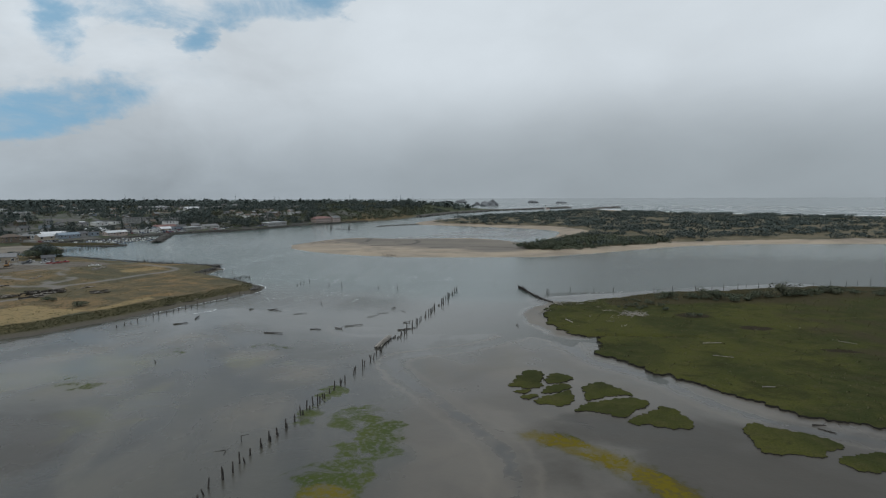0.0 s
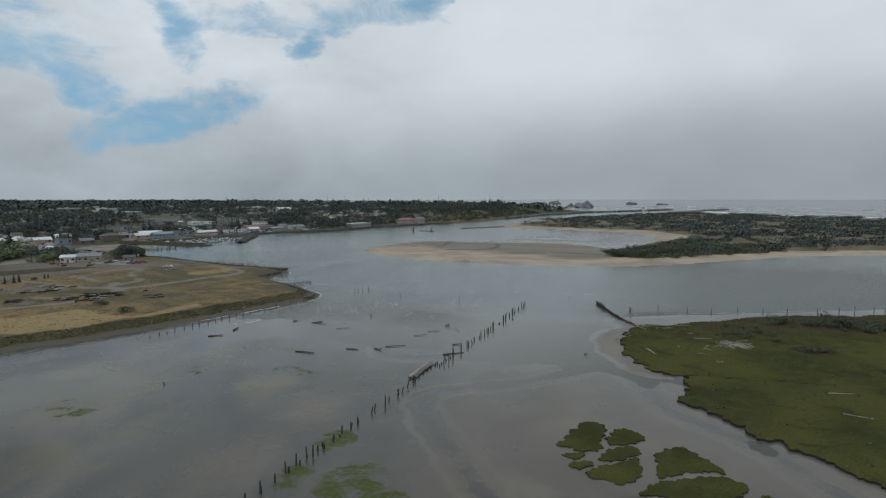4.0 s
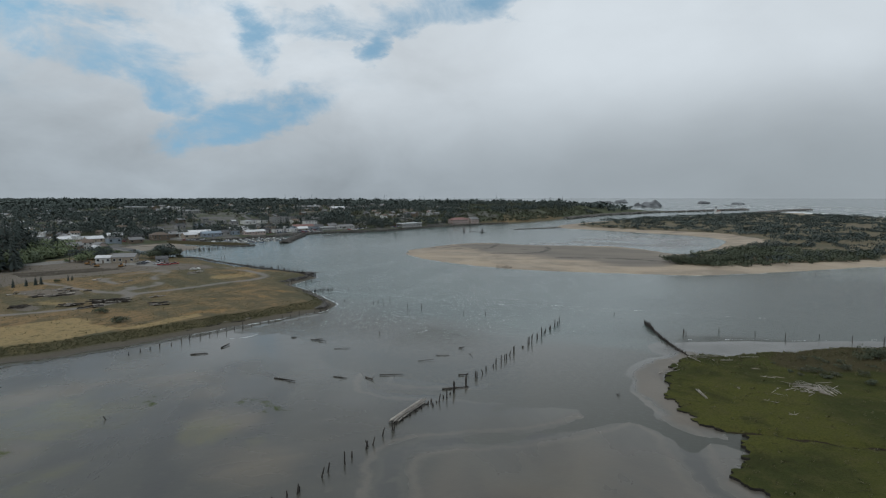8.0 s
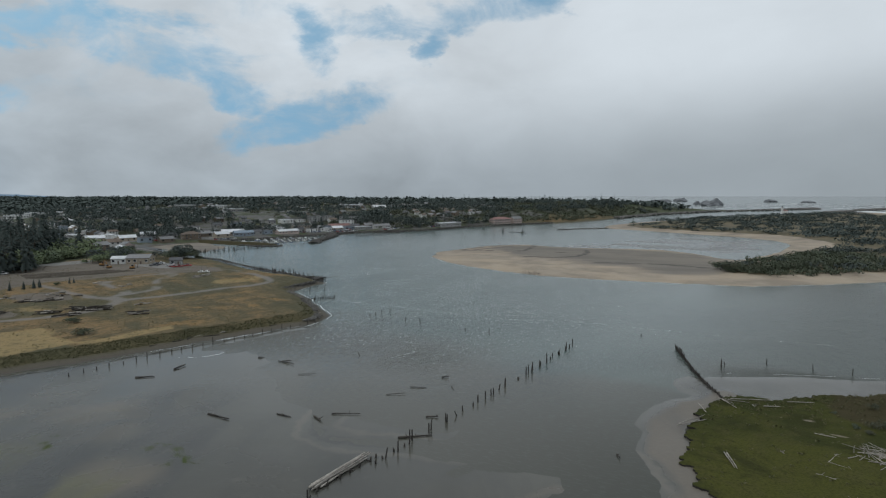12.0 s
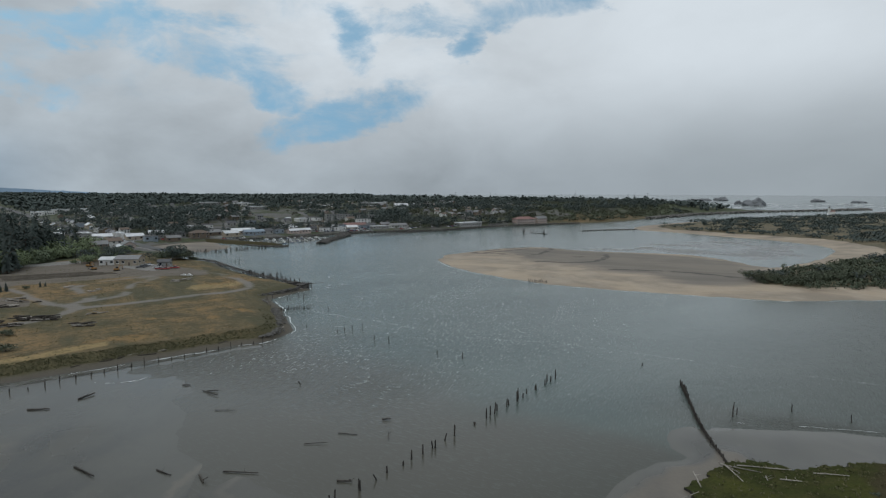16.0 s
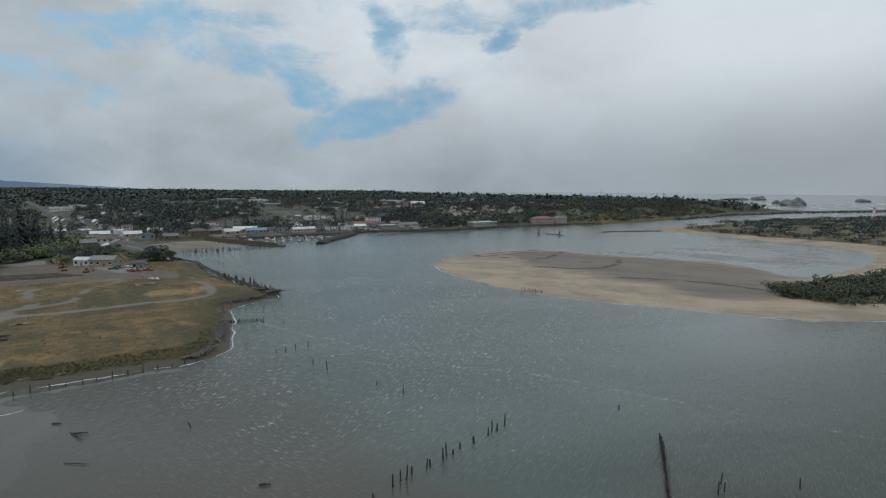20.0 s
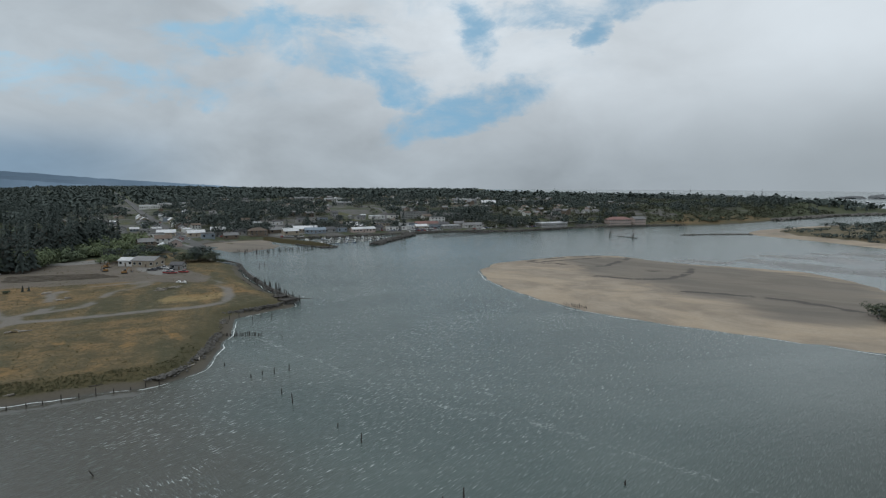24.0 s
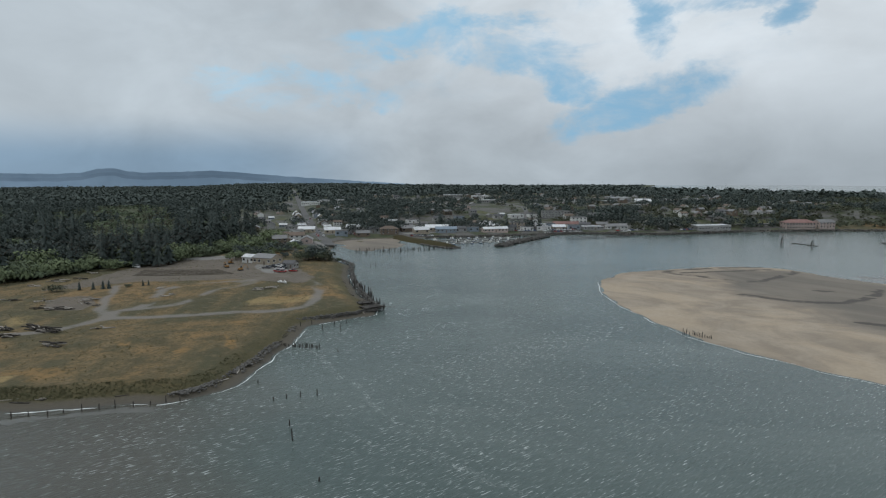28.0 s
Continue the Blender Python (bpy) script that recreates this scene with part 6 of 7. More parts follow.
def ridge(name, r, crest, seed, low=0.0):
    """Far hills. crest: bearing and height in degrees; low: degrees taken off."""
    geo = Geo()
    az0, el0 = [c[0] for c in crest], [c[1] for c in crest]
    n = 220
    for i in range(n + 1):
        deg = az0[0] + (az0[-1] - az0[0]) * i / n
        az = radians(deg)
        h = 53 + r * math.tan(radians(np.interp(deg, az0, el0) - low + 0.05 * noise.noise((deg * 1.1, seed, 0)) + 0.03 * noise.noise((deg * 3.2, seed, 4))))
        x, y = EYE_XY[0] - math.sin(az) * r, EYE_XY[1] + math.cos(az) * r
        geo.v += [(x, y, -5), (x * 1.01, y * 1.01, max(h, -4))]
        if i:
            o = 2 * i
            geo.f.append((o - 2, o, o + 1, o - 1))
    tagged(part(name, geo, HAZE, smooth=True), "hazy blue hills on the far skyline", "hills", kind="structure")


SKYLINE = [(66, -0.6), (73.7, -0.12), (78, 0.16), (82, 0.45), (85, 0.72), (86.9, 0.84), (89.2, 0.74), (92.4, 0.64), (93.7, 0.75), (94.6, 1.02), (95.8, 0.95), (97, 0.62), (98.9, 0.52), (102.6, 0.56), (110, 0.7), (122, 0.5)]
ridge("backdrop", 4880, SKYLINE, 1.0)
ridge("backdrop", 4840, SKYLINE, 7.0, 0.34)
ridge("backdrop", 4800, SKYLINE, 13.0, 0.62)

# the first of each kind of plant takes a place of its own
for k, ob in enumerate(PROTOS):
    x, y = [(-420, 225), (-432, 240), (-425, 205), (-446, 262), (-640, 480), (-652, 500), (-630, 520), (-372, 172), (-385, 190), (-398, 215), (52, 258), (58, 262), (66, 270)][k]
    ob.matrix_basis = pose(x, y, marsh_z(x, y) - 0.1 if x > 0 else ground_z(x, y) - 0.1, 0, 0, 40 * k)


# ---- buildings ----
def paint(name, c, rough=0.75):
    return plain(name, c, tuple(v * 0.82 for v in c), 0.8, rough, vary=0.12, bumps=0.1)


W_WHITE, W_GREY, W_TAN, W_BROWN, W_BLUE, W_PINK = paint("white_siding", (0.62, 0.62, 0.60)), paint("grey_siding", (0.30, 0.30, 0.29)), paint("tan_siding", (0.36, 0.31, 0.24)), paint("brown_shingle", (0.15, 0.115, 0.085)), paint("blue_grey_siding", (0.22, 0.26, 0.30)), paint("pinkish_siding", (0.46, 0.37, 0.33))
R_GREY, R_DARK, R_BROWN, R_WHITE, R_RED, R_BLUE = paint("grey_shingle_roof", (0.185, 0.185, 0.185)), paint("charcoal_roof", (0.085, 0.085, 0.09)), paint("brown_shingle_roof", (0.14, 0.105, 0.08)), paint("white_metal_roof", (0.60, 0.61, 0.62), 0.5), paint("red_roof", (0.21, 0.115, 0.10)), paint("blue_grey_metal_roof", (0.22, 0.28, 0.34), 0.5)
TRIM = paint("white_trim", (0.70, 0.70, 0.68))
GLASS, gg, gi = material("window_glass", 0.08)
gi["Base Color"].default_value = (0.02, 0.025, 0.03, 1)
CONCRETE = plain("worn_concrete", (0.30, 0.29, 0.27), (0.21, 0.20, 0.185), 0.7, 0.9)


def gable_roof(w, d, h, rise, over_=0.45, thick=0.22):
    a, b = w / 2 + over_, d / 2 + over_
    drop = rise * over_ / (d / 2)
    geo = Geo()
    for s in (-1, 1):
        lo, hi = Vector((0, s * b, h - drop)), Vector((0, 0, h + rise))
        up = Vector((0, s * rise, d / 2)).normalized() * thick
        vs = [Vector((x, p.y, p.z)) + q for q in (Vector(), up) for p in (lo, hi) for x in (-a, a)]
        geo.put(vs, [(0, 1, 3, 2), (4, 6, 7, 5), (0, 4, 5, 1), (2, 3, 7, 6), (0, 2, 6, 4), (1, 5, 7, 3)])
    return geo


def hip_roof(w, d, h, rise, over_=0.5):
    a, b, r = w / 2 + over_, d / 2 + over_, max(0.2, (w - d) / 2)
    return Geo().put([(-a, -b, h), (a, -b, h), (a, b, h), (-a, b, h), (-r, 0, h + rise), (r, 0, h + rise), (-a, -b, h - 0.2), (a, -b, h - 0.2), (a, b, h - 0.2), (-a, b, h - 0.2)], [(0, 1, 5, 4), (1, 2, 5), (2, 3, 4, 5), (3, 0, 4), (6, 7, 1, 0), (7, 8, 2, 1), (8, 9, 3, 2), (9, 6, 0, 3), (9, 8, 7, 6)])


def flat_roof(w, d, h):
    geo = Geo().box(-w / 2 - 0.15, -d / 2 - 0.15, h, w / 2 + 0.15, d / 2 + 0.15, h + 0.25)
    for x0, y0, x1, y1 in ((-w / 2 - 0.15, -d / 2 - 0.15, w / 2 + 0.15, -d / 2 + 0.1), (-w / 2 - 0.15, d / 2 - 0.1, w / 2 + 0.15, d / 2 + 0.15)):
        geo.box(x0, y0, h + 0.254, x1, y1, h + 0.6)
    return geo.box(-w * 0.2, -d * 0.15, h + 0.254, -w * 0.05, d * 0.1, h + 1.1)


def building(name, label, w, d, h, roof, wall, roofm, storeys=1, rise=None, bays=None, door=True, chimney=False, group="", sills=False, panes=True):
    """A house or shed at the origin, its ridge along x."""
    b = root(name, label, "building" if name != "house" else "house", group)
    rise = rise or d * 0.26
    geo = Geo().box(-w / 2, -d / 2, -1.5, w / 2, d / 2, h)
    if roof == "gable":
        for s in (-1, 1):
            x = s * w / 2
            geo.put([(x, -d / 2, h), (x, d / 2, h), (x, 0, h + rise * 0.97)], [(0, 1, 2) if s > 0 else (2, 1, 0)])
    part("wall", geo, wall, b)
    part("roof", gable_roof(w, d, h, rise) if roof == "gable" else hip_roof(w, d, h, rise) if roof == "hip" else flat_roof(w, d, h), roofm, b)
    sh = h / storeys
    bays = bays or max(2, int(w / 3.4))
    ww, wh = min(1.5, w / bays * 0.5), min(1.35, sh * 0.45)

    def window(m):
        f = Geo().box(-ww / 2 - 0.1, -0.05, -0.1, ww / 2 + 0.1, 0.0, wh + 0.1)
        fr = part("window", f, TRIM if panes else GLASS, b)
        fr.matrix_basis = m
        if not panes:
            return
        part("pane", Geo().box(-ww / 2, -0.08, 0, ww / 2, -0.051, wh), GLASS, fr)
        if sills:
            part("sill", Geo().box(-ww / 2 - 0.15, -0.16, -0.2, ww / 2 + 0.15, -0.003, -0.104), TRIM, fr)
    for st in range(storeys):
        z = st * sh + sh * 0.4
        for k in range(bays):
            x = -w / 2 + (k + 0.5) * w / bays
            if not (door and st == 0 and k == bays // 2):
                window(pose(x, -d / 2 - 0.003, z))
            if k % 2 == 0 and name != "house":
                window(pose(x, d / 2 + 0.003, z, 0, 0, 180))
        for s in (-1, 1) if panes else ():
            for y in ((-d / 4, d / 4) if name != "house" else (0,)):
                window(pose(s * (w / 2 + 0.003), y, z, 0, 0, 90 * s))
    if door:
        x = -w / 2 + (bays // 2 + 0.5) * w / bays
        dr = part("door", Geo().box(x - 0.5, -d / 2 - 0.07, 0, x + 0.5, -d / 2 - 0.004, 2.05), R_BROWN, b)
        part("handle", Geo().box(x + 0.32, -d / 2 - 0.12, 1.0, x + 0.4, -d / 2 - 0.072, 1.08), GLASS, dr)
    if chimney:
        part("chimney", Geo().box(w * 0.2, -0.4, h, w * 0.2 + 0.7, 0.4, h + rise + 0.9), R_RED if wall is W_BROWN else CONCRETE, b)
    return b


def set_down(b, x, y, rz, sink=0.0):
    b.matrix_basis = pose(x, y, ground_z(x, y) - sink, 0, 0, rz)
    return b


def along(name, label, x0, y0, x1, y1, d, *args, **kw):
    """A building whose front runs from the first to the second place and which stands back from the water."""
    w = max(6.0, math.hypot(x1 - x0, y1 - y0))
    a = math.atan2(y1 - y0, x1 - x0)
    nx, ny = -math.sin(a), math.cos(a)
    b = building(name, label, w, d, *args, **kw)
    return set_down(b, (x0 + x1) / 2 + nx * d / 2, (y0 + y1) / 2 + ny * d / 2, math.degrees(a))


# the works building at the back of the field
set_down(building("workshop_building", "beige metal-clad workshop with a shallow grey gable roof", 14, 11, 4.0, "gable", W_TAN, R_GREY, 1, 1.9, 4, sills=True), -379.5, 291.5, 43)
set_down(building("workshop_annex", "low annex with a bright white metal roof", 9, 8, 3.5, "gable", W_WHITE, R_WHITE, 1, 1.4, 3), -389.5, 283.5, 43)
set_down(building("field_shed", "small dark grey shed with a gable roof", 7, 5.5, 2.9, "gable", W_GREY, R_DARK, 1, 1.4, 2), -354, 301, 48)

# waterfront and main street
along("store_building", "long low grey roadside store", -621, 341, -612, 360, 10, 3.6, "flat", W_GREY, R_GREY)
along("store_building", "low roadside store with a white metal roof", -583, 347, -578, 362, 9, 3.4, "gable", W_TAN, R_WHITE)
along("office_building", "grey two-storey office with a white gable", -566, 390, -561, 402, 9, 5.2, "gable", W_GREY, R_WHITE, 2)
along("hotel_building", "big brown shingled two-storey lodge by the inlet", -531, 414, -528, 430, 10, 5.2, "hip", W_BROWN, R_BROWN, 2)
along("store_building", "long low waterfront store with a white roof", -542, 463, -533, 484, 10, 3.8, "gable", W_TAN, R_WHITE)
along("store_building", "long waterfront shed with a blue-grey roof", -527, 468, -521, 487, 8, 3.4, "gable", W_BLUE, R_BLUE)
along("market_hall", "market hall under a broad white hipped roof", -551, 519, -535, 541, 16, 3.6, "hip", W_TAN, R_WHITE, 1, 4.2)
along("store_building", "long low white waterfront building", -510, 511, -507, 536, 7, 3.2, "gable", W_PINK, R_WHITE)
along("store_building", "beige flat-roofed shop block", -536, 556, -528, 575, 12, 6.0, "flat", W_TAN, R_GREY, 2)
along("store_building", "row of shops under a red roof", -530, 605, -518, 629, 9, 3.8, "gable", W_WHITE, R_RED)
along("hotel_building", "white three-storey inn with a flat roof", -538, 634, -531, 649, 10, 9.0, "flat", W_WHITE, R_GREY, 3)
along("store_building", "low grey shops along the quay", -493, 616, -487, 636, 8, 3.4, "flat", W_GREY, R_WHITE)
along("store_building", "low white shops along the quay", -486, 640, -479, 660, 8, 3.4, "gable", W_WHITE, R_GREY)
along("motel_building", "long grey motel with balconies on the slope", -606, 641, -590, 674, 11, 8.4, "flat", W_GREY, R_GREY, 3, bays=10)
along("motel_building", "long grey motel with balconies on the slope", -578, 670, -552, 690, 11, 8.4, "flat", W_GREY, R_GREY, 3, bays=10)
along("school_hall", "hall with a curved bright white roof on the hill", -666, 838, -654, 856, 14, 6.5, "gable", W_WHITE, R_WHITE, 1, 3.2)
along("warehouse", "long waterfront warehouse with a white roof", -440, 716, -434, 754, 12, 5.0, "flat", W_GREY, R_WHITE, 1)
along("hotel_building", "white waterfront hotel with a faded red roof", -419, 816, -407, 844, 12, 7.0, "hip", W_PINK, R_RED, 2, bays=10)
along("hotel_building", "pale pink waterfront annex", -405, 848, -401, 866, 11, 6.0, "gable", W_PINK, R_GREY, 2)
for k, (x0, y0, x1, y1) in enumerate([(-1024, 488, -1014, 520), (-975, 512, -965, 540), (-1040, 708, -1032, 742), (-976, 735, -966, 765), (-694, 800, -688, 828), (-770, 884, -760, 914), (-1058, 440, -1050, 470), (-1150, 600, -1140, 640), (-860, 690, -850, 716), (-1065, 470, -1058, 496), (-1100, 520, -1092, 548)]):
    along("store_building", "far commercial building with a pale flat roof", x0, y0, x1, y1, 16, 5.5, "flat", [W_WHITE, W_TAN, W_GREY][k % 3], R_WHITE, panes=False)

# houses
HOUSES, FAR_HOUSES = [], []
for k, (w, d, h, wall, roofm, st, words) in enumerate([
    (12, 8, 2.9, W_WHITE, R_GREY, 1, "white clapboard house with a grey gable roof"), (10, 8, 5.2, W_GREY, R_DARK, 2, "grey two-storey house with a charcoal roof"),
    (13, 8, 3.0, W_TAN, R_BROWN, 1, "tan bungalow with a brown shingle roof"), (11, 9, 5.0, W_BROWN, R_GREY, 2, "brown shingled two-storey house with a grey roof"),
    (9, 7, 2.8, W_BLUE, R_WHITE, 1, "blue-grey cottage with a white metal roof"), (14, 9, 3.1, W_PINK, R_GREY, 1, "pale pink bungalow with a grey roof"),
    (12, 9, 5.3, W_WHITE, R_BROWN, 2, "white two-storey house with a brown roof"), (10, 7, 2.9, W_GREY, R_GREY, 1, "small grey house with a grey gable roof")]):
    HOUSES.append(building("house", words, w, d, h, "gable", wall, roofm, st, None, 3, True, k % 2 == 0, "houses of the town"))
    FAR_HOUSES.append(building("house", words, w, d, h, "gable", wall, roofm, st, None, 3, False, k % 2 == 0, "houses of the town", panes=False))
spots = [(-523, 316), (-508, 312), (-497, 321), (-486, 315), (-470, 324), (-488, 337), (-503, 332), (-520, 334), (-541, 322), (-553, 330), (-456, 318), (-538, 340)]
spots += [(-498 + U(-4, 4), 758), (-500, 776), (-496, 792), (-493, 806), (-489, 820), (-486, 836), (-480, 850), (-474, 864), (-520, 770), (-516, 800), (-512, 830), (-505, 858), (-498, 885)]
tries = np.column_stack([U(-1120, -535, 9000), U(290, 1080, 9000)])
st_d = near_lines(tries[:, 0], tries[:, 1], STREETS)
keep = (st_d > 14) & (town_area(tries[:, 0], tries[:, 1]) == 2) & (far_from(tries, MAIN_LINE[::2]) > 30) & (RNG.uniform(0, 1, 9000) < np.clip(1.25 - (-tries[:, 0] - 540) / 700, 0.15, 1))
taken = [np.array(s) for s in spots] + [np.array((o.location.x, o.location.y)) for o in scene.objects if o.parent is None and o.type == "EMPTY" and "building" in o.get("category", "")]
for q in tries[keep]:
    if len(spots) >= 285:
        break
    if min(np.hypot(*(q - t)) for t in taken) > 13.5:
        spots.append(tuple(q))
        taken.append(q)
for n, (x, y) in enumerate(spots):
    rz = -8.7 + (90 if n % 3 == 0 else 0) + U(-6, 6)
    if n < len(HOUSES):
        set_down(HOUSES[n], x, y, rz)
    elif x < -610 and any(b.location.length < 1 for b in FAR_HOUSES):
        set_down(next(b for b in FAR_HOUSES if b.location.length < 1), x, y, rz)
    else:
        b = copy_thing(pick(HOUSES if x > -610 else FAR_HOUSES), pose(x, y, ground_z(x, y), 0, 0, rz))
        b.scale = (U(0.68, 0.98),) * 3

# small shops and sheds close along the waterfront street and the highway
SHOPS = [building("store_building", words, w, d, h, roof, wall, roofm, 1, None, 3, True, False, "shops of the waterfront", panes=False) for words, w, d, h, roof, wall, roofm in (
    ("small white shop with a grey flat roof", 13, 10, 3.8, "flat", W_WHITE, R_GREY), ("low tan shop with a pale metal roof", 15, 9, 3.4, "gable", W_TAN, R_WHITE), ("grey boarded shed with a dark roof", 12, 8, 3.6, "gable", W_GREY, R_DARK),
    ("blue-grey shop with a flat roof", 11, 9, 4.4, "flat", W_BLUE, R_GREY), ("brown shingled shop with a grey roof", 14, 9, 3.5, "gable", W_BROWN, R_GREY), ("low white store with a bright flat roof", 18, 10, 3.6, "flat", W_WHITE, R_WHITE))]
shop_spots = []
for street, side, step_, stop in ((STREETS[1], 13, 17, 330), (STREETS[1], -13, 18, 330), (HIGHWAY, 13, 21, 420), (HIGHWAY, -13, 20, 420), (STREETS[3], 12, 24, 300)):
    p = curve_pts(street, 1.0, False)[::step_]
    for i in range(1, min(len(p) - 1, stop // step_ + 1)):
        t = p[i + 1] - p[i - 1]
        q = p[i] + np.array((-t[1], t[0])) / np.linalg.norm(t) * side + RNG.uniform(-2, 2, 2)
        if min(np.hypot(*(q - c)) for c in taken) > 12.5 and far_from(q[None], MAIN_LINE)[0] > 9 and inside(q[None], MAIN_LINE)[0] and near_lines(q[:1], q[1:], STREETS)[0] > 8:
            taken.append(q)
            shop_spots.append((*q, math.degrees(math.atan2(t[1], t[0])) + (180 if side < 0 else 0)))
for n, (x, y, rz) in enumerate(shop_spots):
    if n < len(SHOPS):
        set_down(SHOPS[n], x, y, rz)
    else:
        b = copy_thing(pick(SHOPS), pose(x, y, ground_z(x, y), 0, 0, rz))
        b.scale = (U(0.75, 1.05), U(0.75, 1.05), U(0.85, 1.1))

# the lighthouse beyond the spit
lh = root("lighthouse", "small white lighthouse with a round tower by the jetty", "lighthouse", at=(-122, 1425, 3), rz=20)
part("tower", Geo().tube([(0, 0, -1), (0, 0, 6), (0, 0, 11)], [2.6, 2.2, 1.9], 12), W_WHITE, lh)
part("lantern", Geo().tube([(0, 0, 11), (0, 0, 13), (0, 0, 14.6)], [1.5, 1.5, 0.2], 10), R_DARK, lh)
part("signal_house", Geo().box(1.8, -3, -1, 9, 3, 4.5), W_WHITE, lh)
part("roof", Geo().put([(1.4, -3.4, 4.5), (9.4, -3.4, 4.5), (9.4, 3.4, 4.5), (1.4, 3.4, 4.5), (2.5, 0, 6.8), (8.3, 0, 6.8)], [(0, 1, 5, 4), (1, 2, 5), (2, 3, 4, 5), (3, 0, 4), (3, 2, 1, 0)]), R_RED, lh)


# ---- vehicles and boats ----
def tinted(name, c, rough=0.35):
    return plain(name, c, tuple(v * 0.9 for v in c), 0.5, rough, vary=0.1, bumps=0)


CAR_PAINT = [tinted("white_car_paint", (0.66, 0.66, 0.66)), tinted("silver_car_paint", (0.36, 0.37, 0.38)), tinted("dark_car_paint", (0.03, 0.033, 0.04)), tinted("red_car_paint", (0.27, 0.022, 0.018)), tinted("blue_car_paint", (0.045, 0.085, 0.18))]
TYRE = plain("black_rubber", (0.02, 0.02, 0.02), (0.03, 0.03, 0.03), 3, 0.9)
YELLOW = tinted("worn_yellow_paint", (0.24, 0.12, 0.03), 0.55)
STEEL = plain("dull_steel", (0.22, 0.22, 0.22), (0.12, 0.11, 0.10), 1.5, 0.5, 0.6)


def tapered(x0, x1, y, z0, z1, inx, iny):
    """A box that narrows towards its top."""
    return Geo().put([(x0, -y, z0), (x1, -y, z0), (x1, y, z0), (x0, y, z0), (x0 + inx, -y + iny, z1), (x1 - inx, -y + iny, z1), (x1 - inx, y - iny, z1), (x0 + inx, y - iny, z1)], [(3, 2, 1, 0), (4, 5, 6, 7), (0, 1, 5, 4), (1, 2, 6, 5), (2, 3, 7, 6), (3, 0, 4, 7)])


def car(name, label, pm, truck=False):
    c = root(name, label, "car", "parked cars")
    l = 5.4 if truck else 4.5
    body = tapered(-l / 2, l / 2, 0.92, 0.35, 0.98, 0.12, 0.08)
    part("body", body, pm, c)
    x0, x1 = (-0.5, 1.3) if truck else (-1.7, 1.0)
    cab = part("cabin", tapered(x0, x1, 0.82, 0.983, 1.65, 0.42, 0.16), GLASS, c)
    part("roof", tapered(x0 + 0.42, x1 - 0.42, 0.66, 1.653, 1.72, 0.08, 0.06), pm, cab)
    if truck:
        part("cargo_bed", Geo().box(-l / 2 + 0.1, -0.9, 0.985, -0.6, 0.9, 1.12), STEEL, c)
    for x in (-l * 0.31, l * 0.31):
        for y in (-0.85, 0.85):
            wh = part("wheel", Geo().tube([(x, y - 0.11, 0.33), (x, y + 0.11, 0.33)], [0.33, 0.33], 10), TYRE, c)
            part("rim", Geo().tube([(x, y - 0.125, 0.33), (x, y + 0.125, 0.33)], [0.18, 0.18], 8), STEEL, wh)
    for y in (-0.6, 0.6):
        part("headlight", Geo().box(l / 2 - 0.1, y - 0.15, 0.62, l / 2 + 0.02, y + 0.15, 0.78), GLASS, c)
    return c


CARS = [car("car", w + " parked on gravel", m) for w, m in zip(("white hatchback", "silver saloon car", "black saloon car", "red saloon car", "blue saloon car"), CAR_PAINT)]
TRUCKS = [car("pickup_truck", w + " parked in the yard", CAR_PAINT[i], True) for w, i in (("white pickup truck", 0), ("dark pickup truck", 2), ("red pickup truck", 3))]
lots = [(-341.5, 291.9, 2), (-339.4, 299.6, 2), (-339, 293.5, 2), (-357, 287.9, 1), (-361, 292, 1), (-363, 295.5, 0), (-352, 296, 1), (-349, 294, 0), (-392, 219, 0)]
for k, (x, y, i) in enumerate(lots):
    m = pose(x, y, ground_z(x, y) + 0.05, 0, 0, U(30, 70))
    if k in (0, 3, 5):
        TRUCKS[i].matrix_basis = m
    else:
        copy_thing(TRUCKS[i], m)
n = 0
for row, (x0, y0, x1, y1, cnt) in enumerate([(-494, 572, -488, 612, 13), (-503, 575, -497, 612, 12), (-514, 545, -507, 570, 8), (-470, 662, -463, 690, 9), (-520, 440, -514, 462, 7), (-545, 385, -538, 405, 6), (-470, 640, -462, 660, 6), (-447, 700, -446, 716, 5)]):
    for k in range(cnt):
        t = k / cnt
        x, y = x0 + (x1 - x0) * t + U(-0.4, 0.4), y0 + (y1 - y0) * t
        m = pose(x, y, ground_z(x, y) + 0.05, 0, 0, -8 + U(-5, 5))
        i = n % len(CARS) if n < len(CARS) else int(RNG.integers(len(CARS)))
        if n < len(CARS):
            CARS[i].matrix_basis = m
        else:
            copy_thing(CARS[i], m)
        n += 1
for k in range(16):
    t = U(0.02, 0.5)
    i = min(int(t * 4), 3)
    p = HIGHWAY[i + 1] + (HIGHWAY[i + 2] - HIGHWAY[i + 1]) * U(0, 1) if i < 2 else HIGHWAY[2] + (HIGHWAY[3] - HIGHWAY[2]) * U(0, 1)
    s = 2.2 if k % 2 else -2.2
    copy_thing(pick(CARS), pose(p[0] + 0.15 * s, p[1] + s, ground_z(*p) + 0.05, 0, 0, 171 if k % 2 else -9))


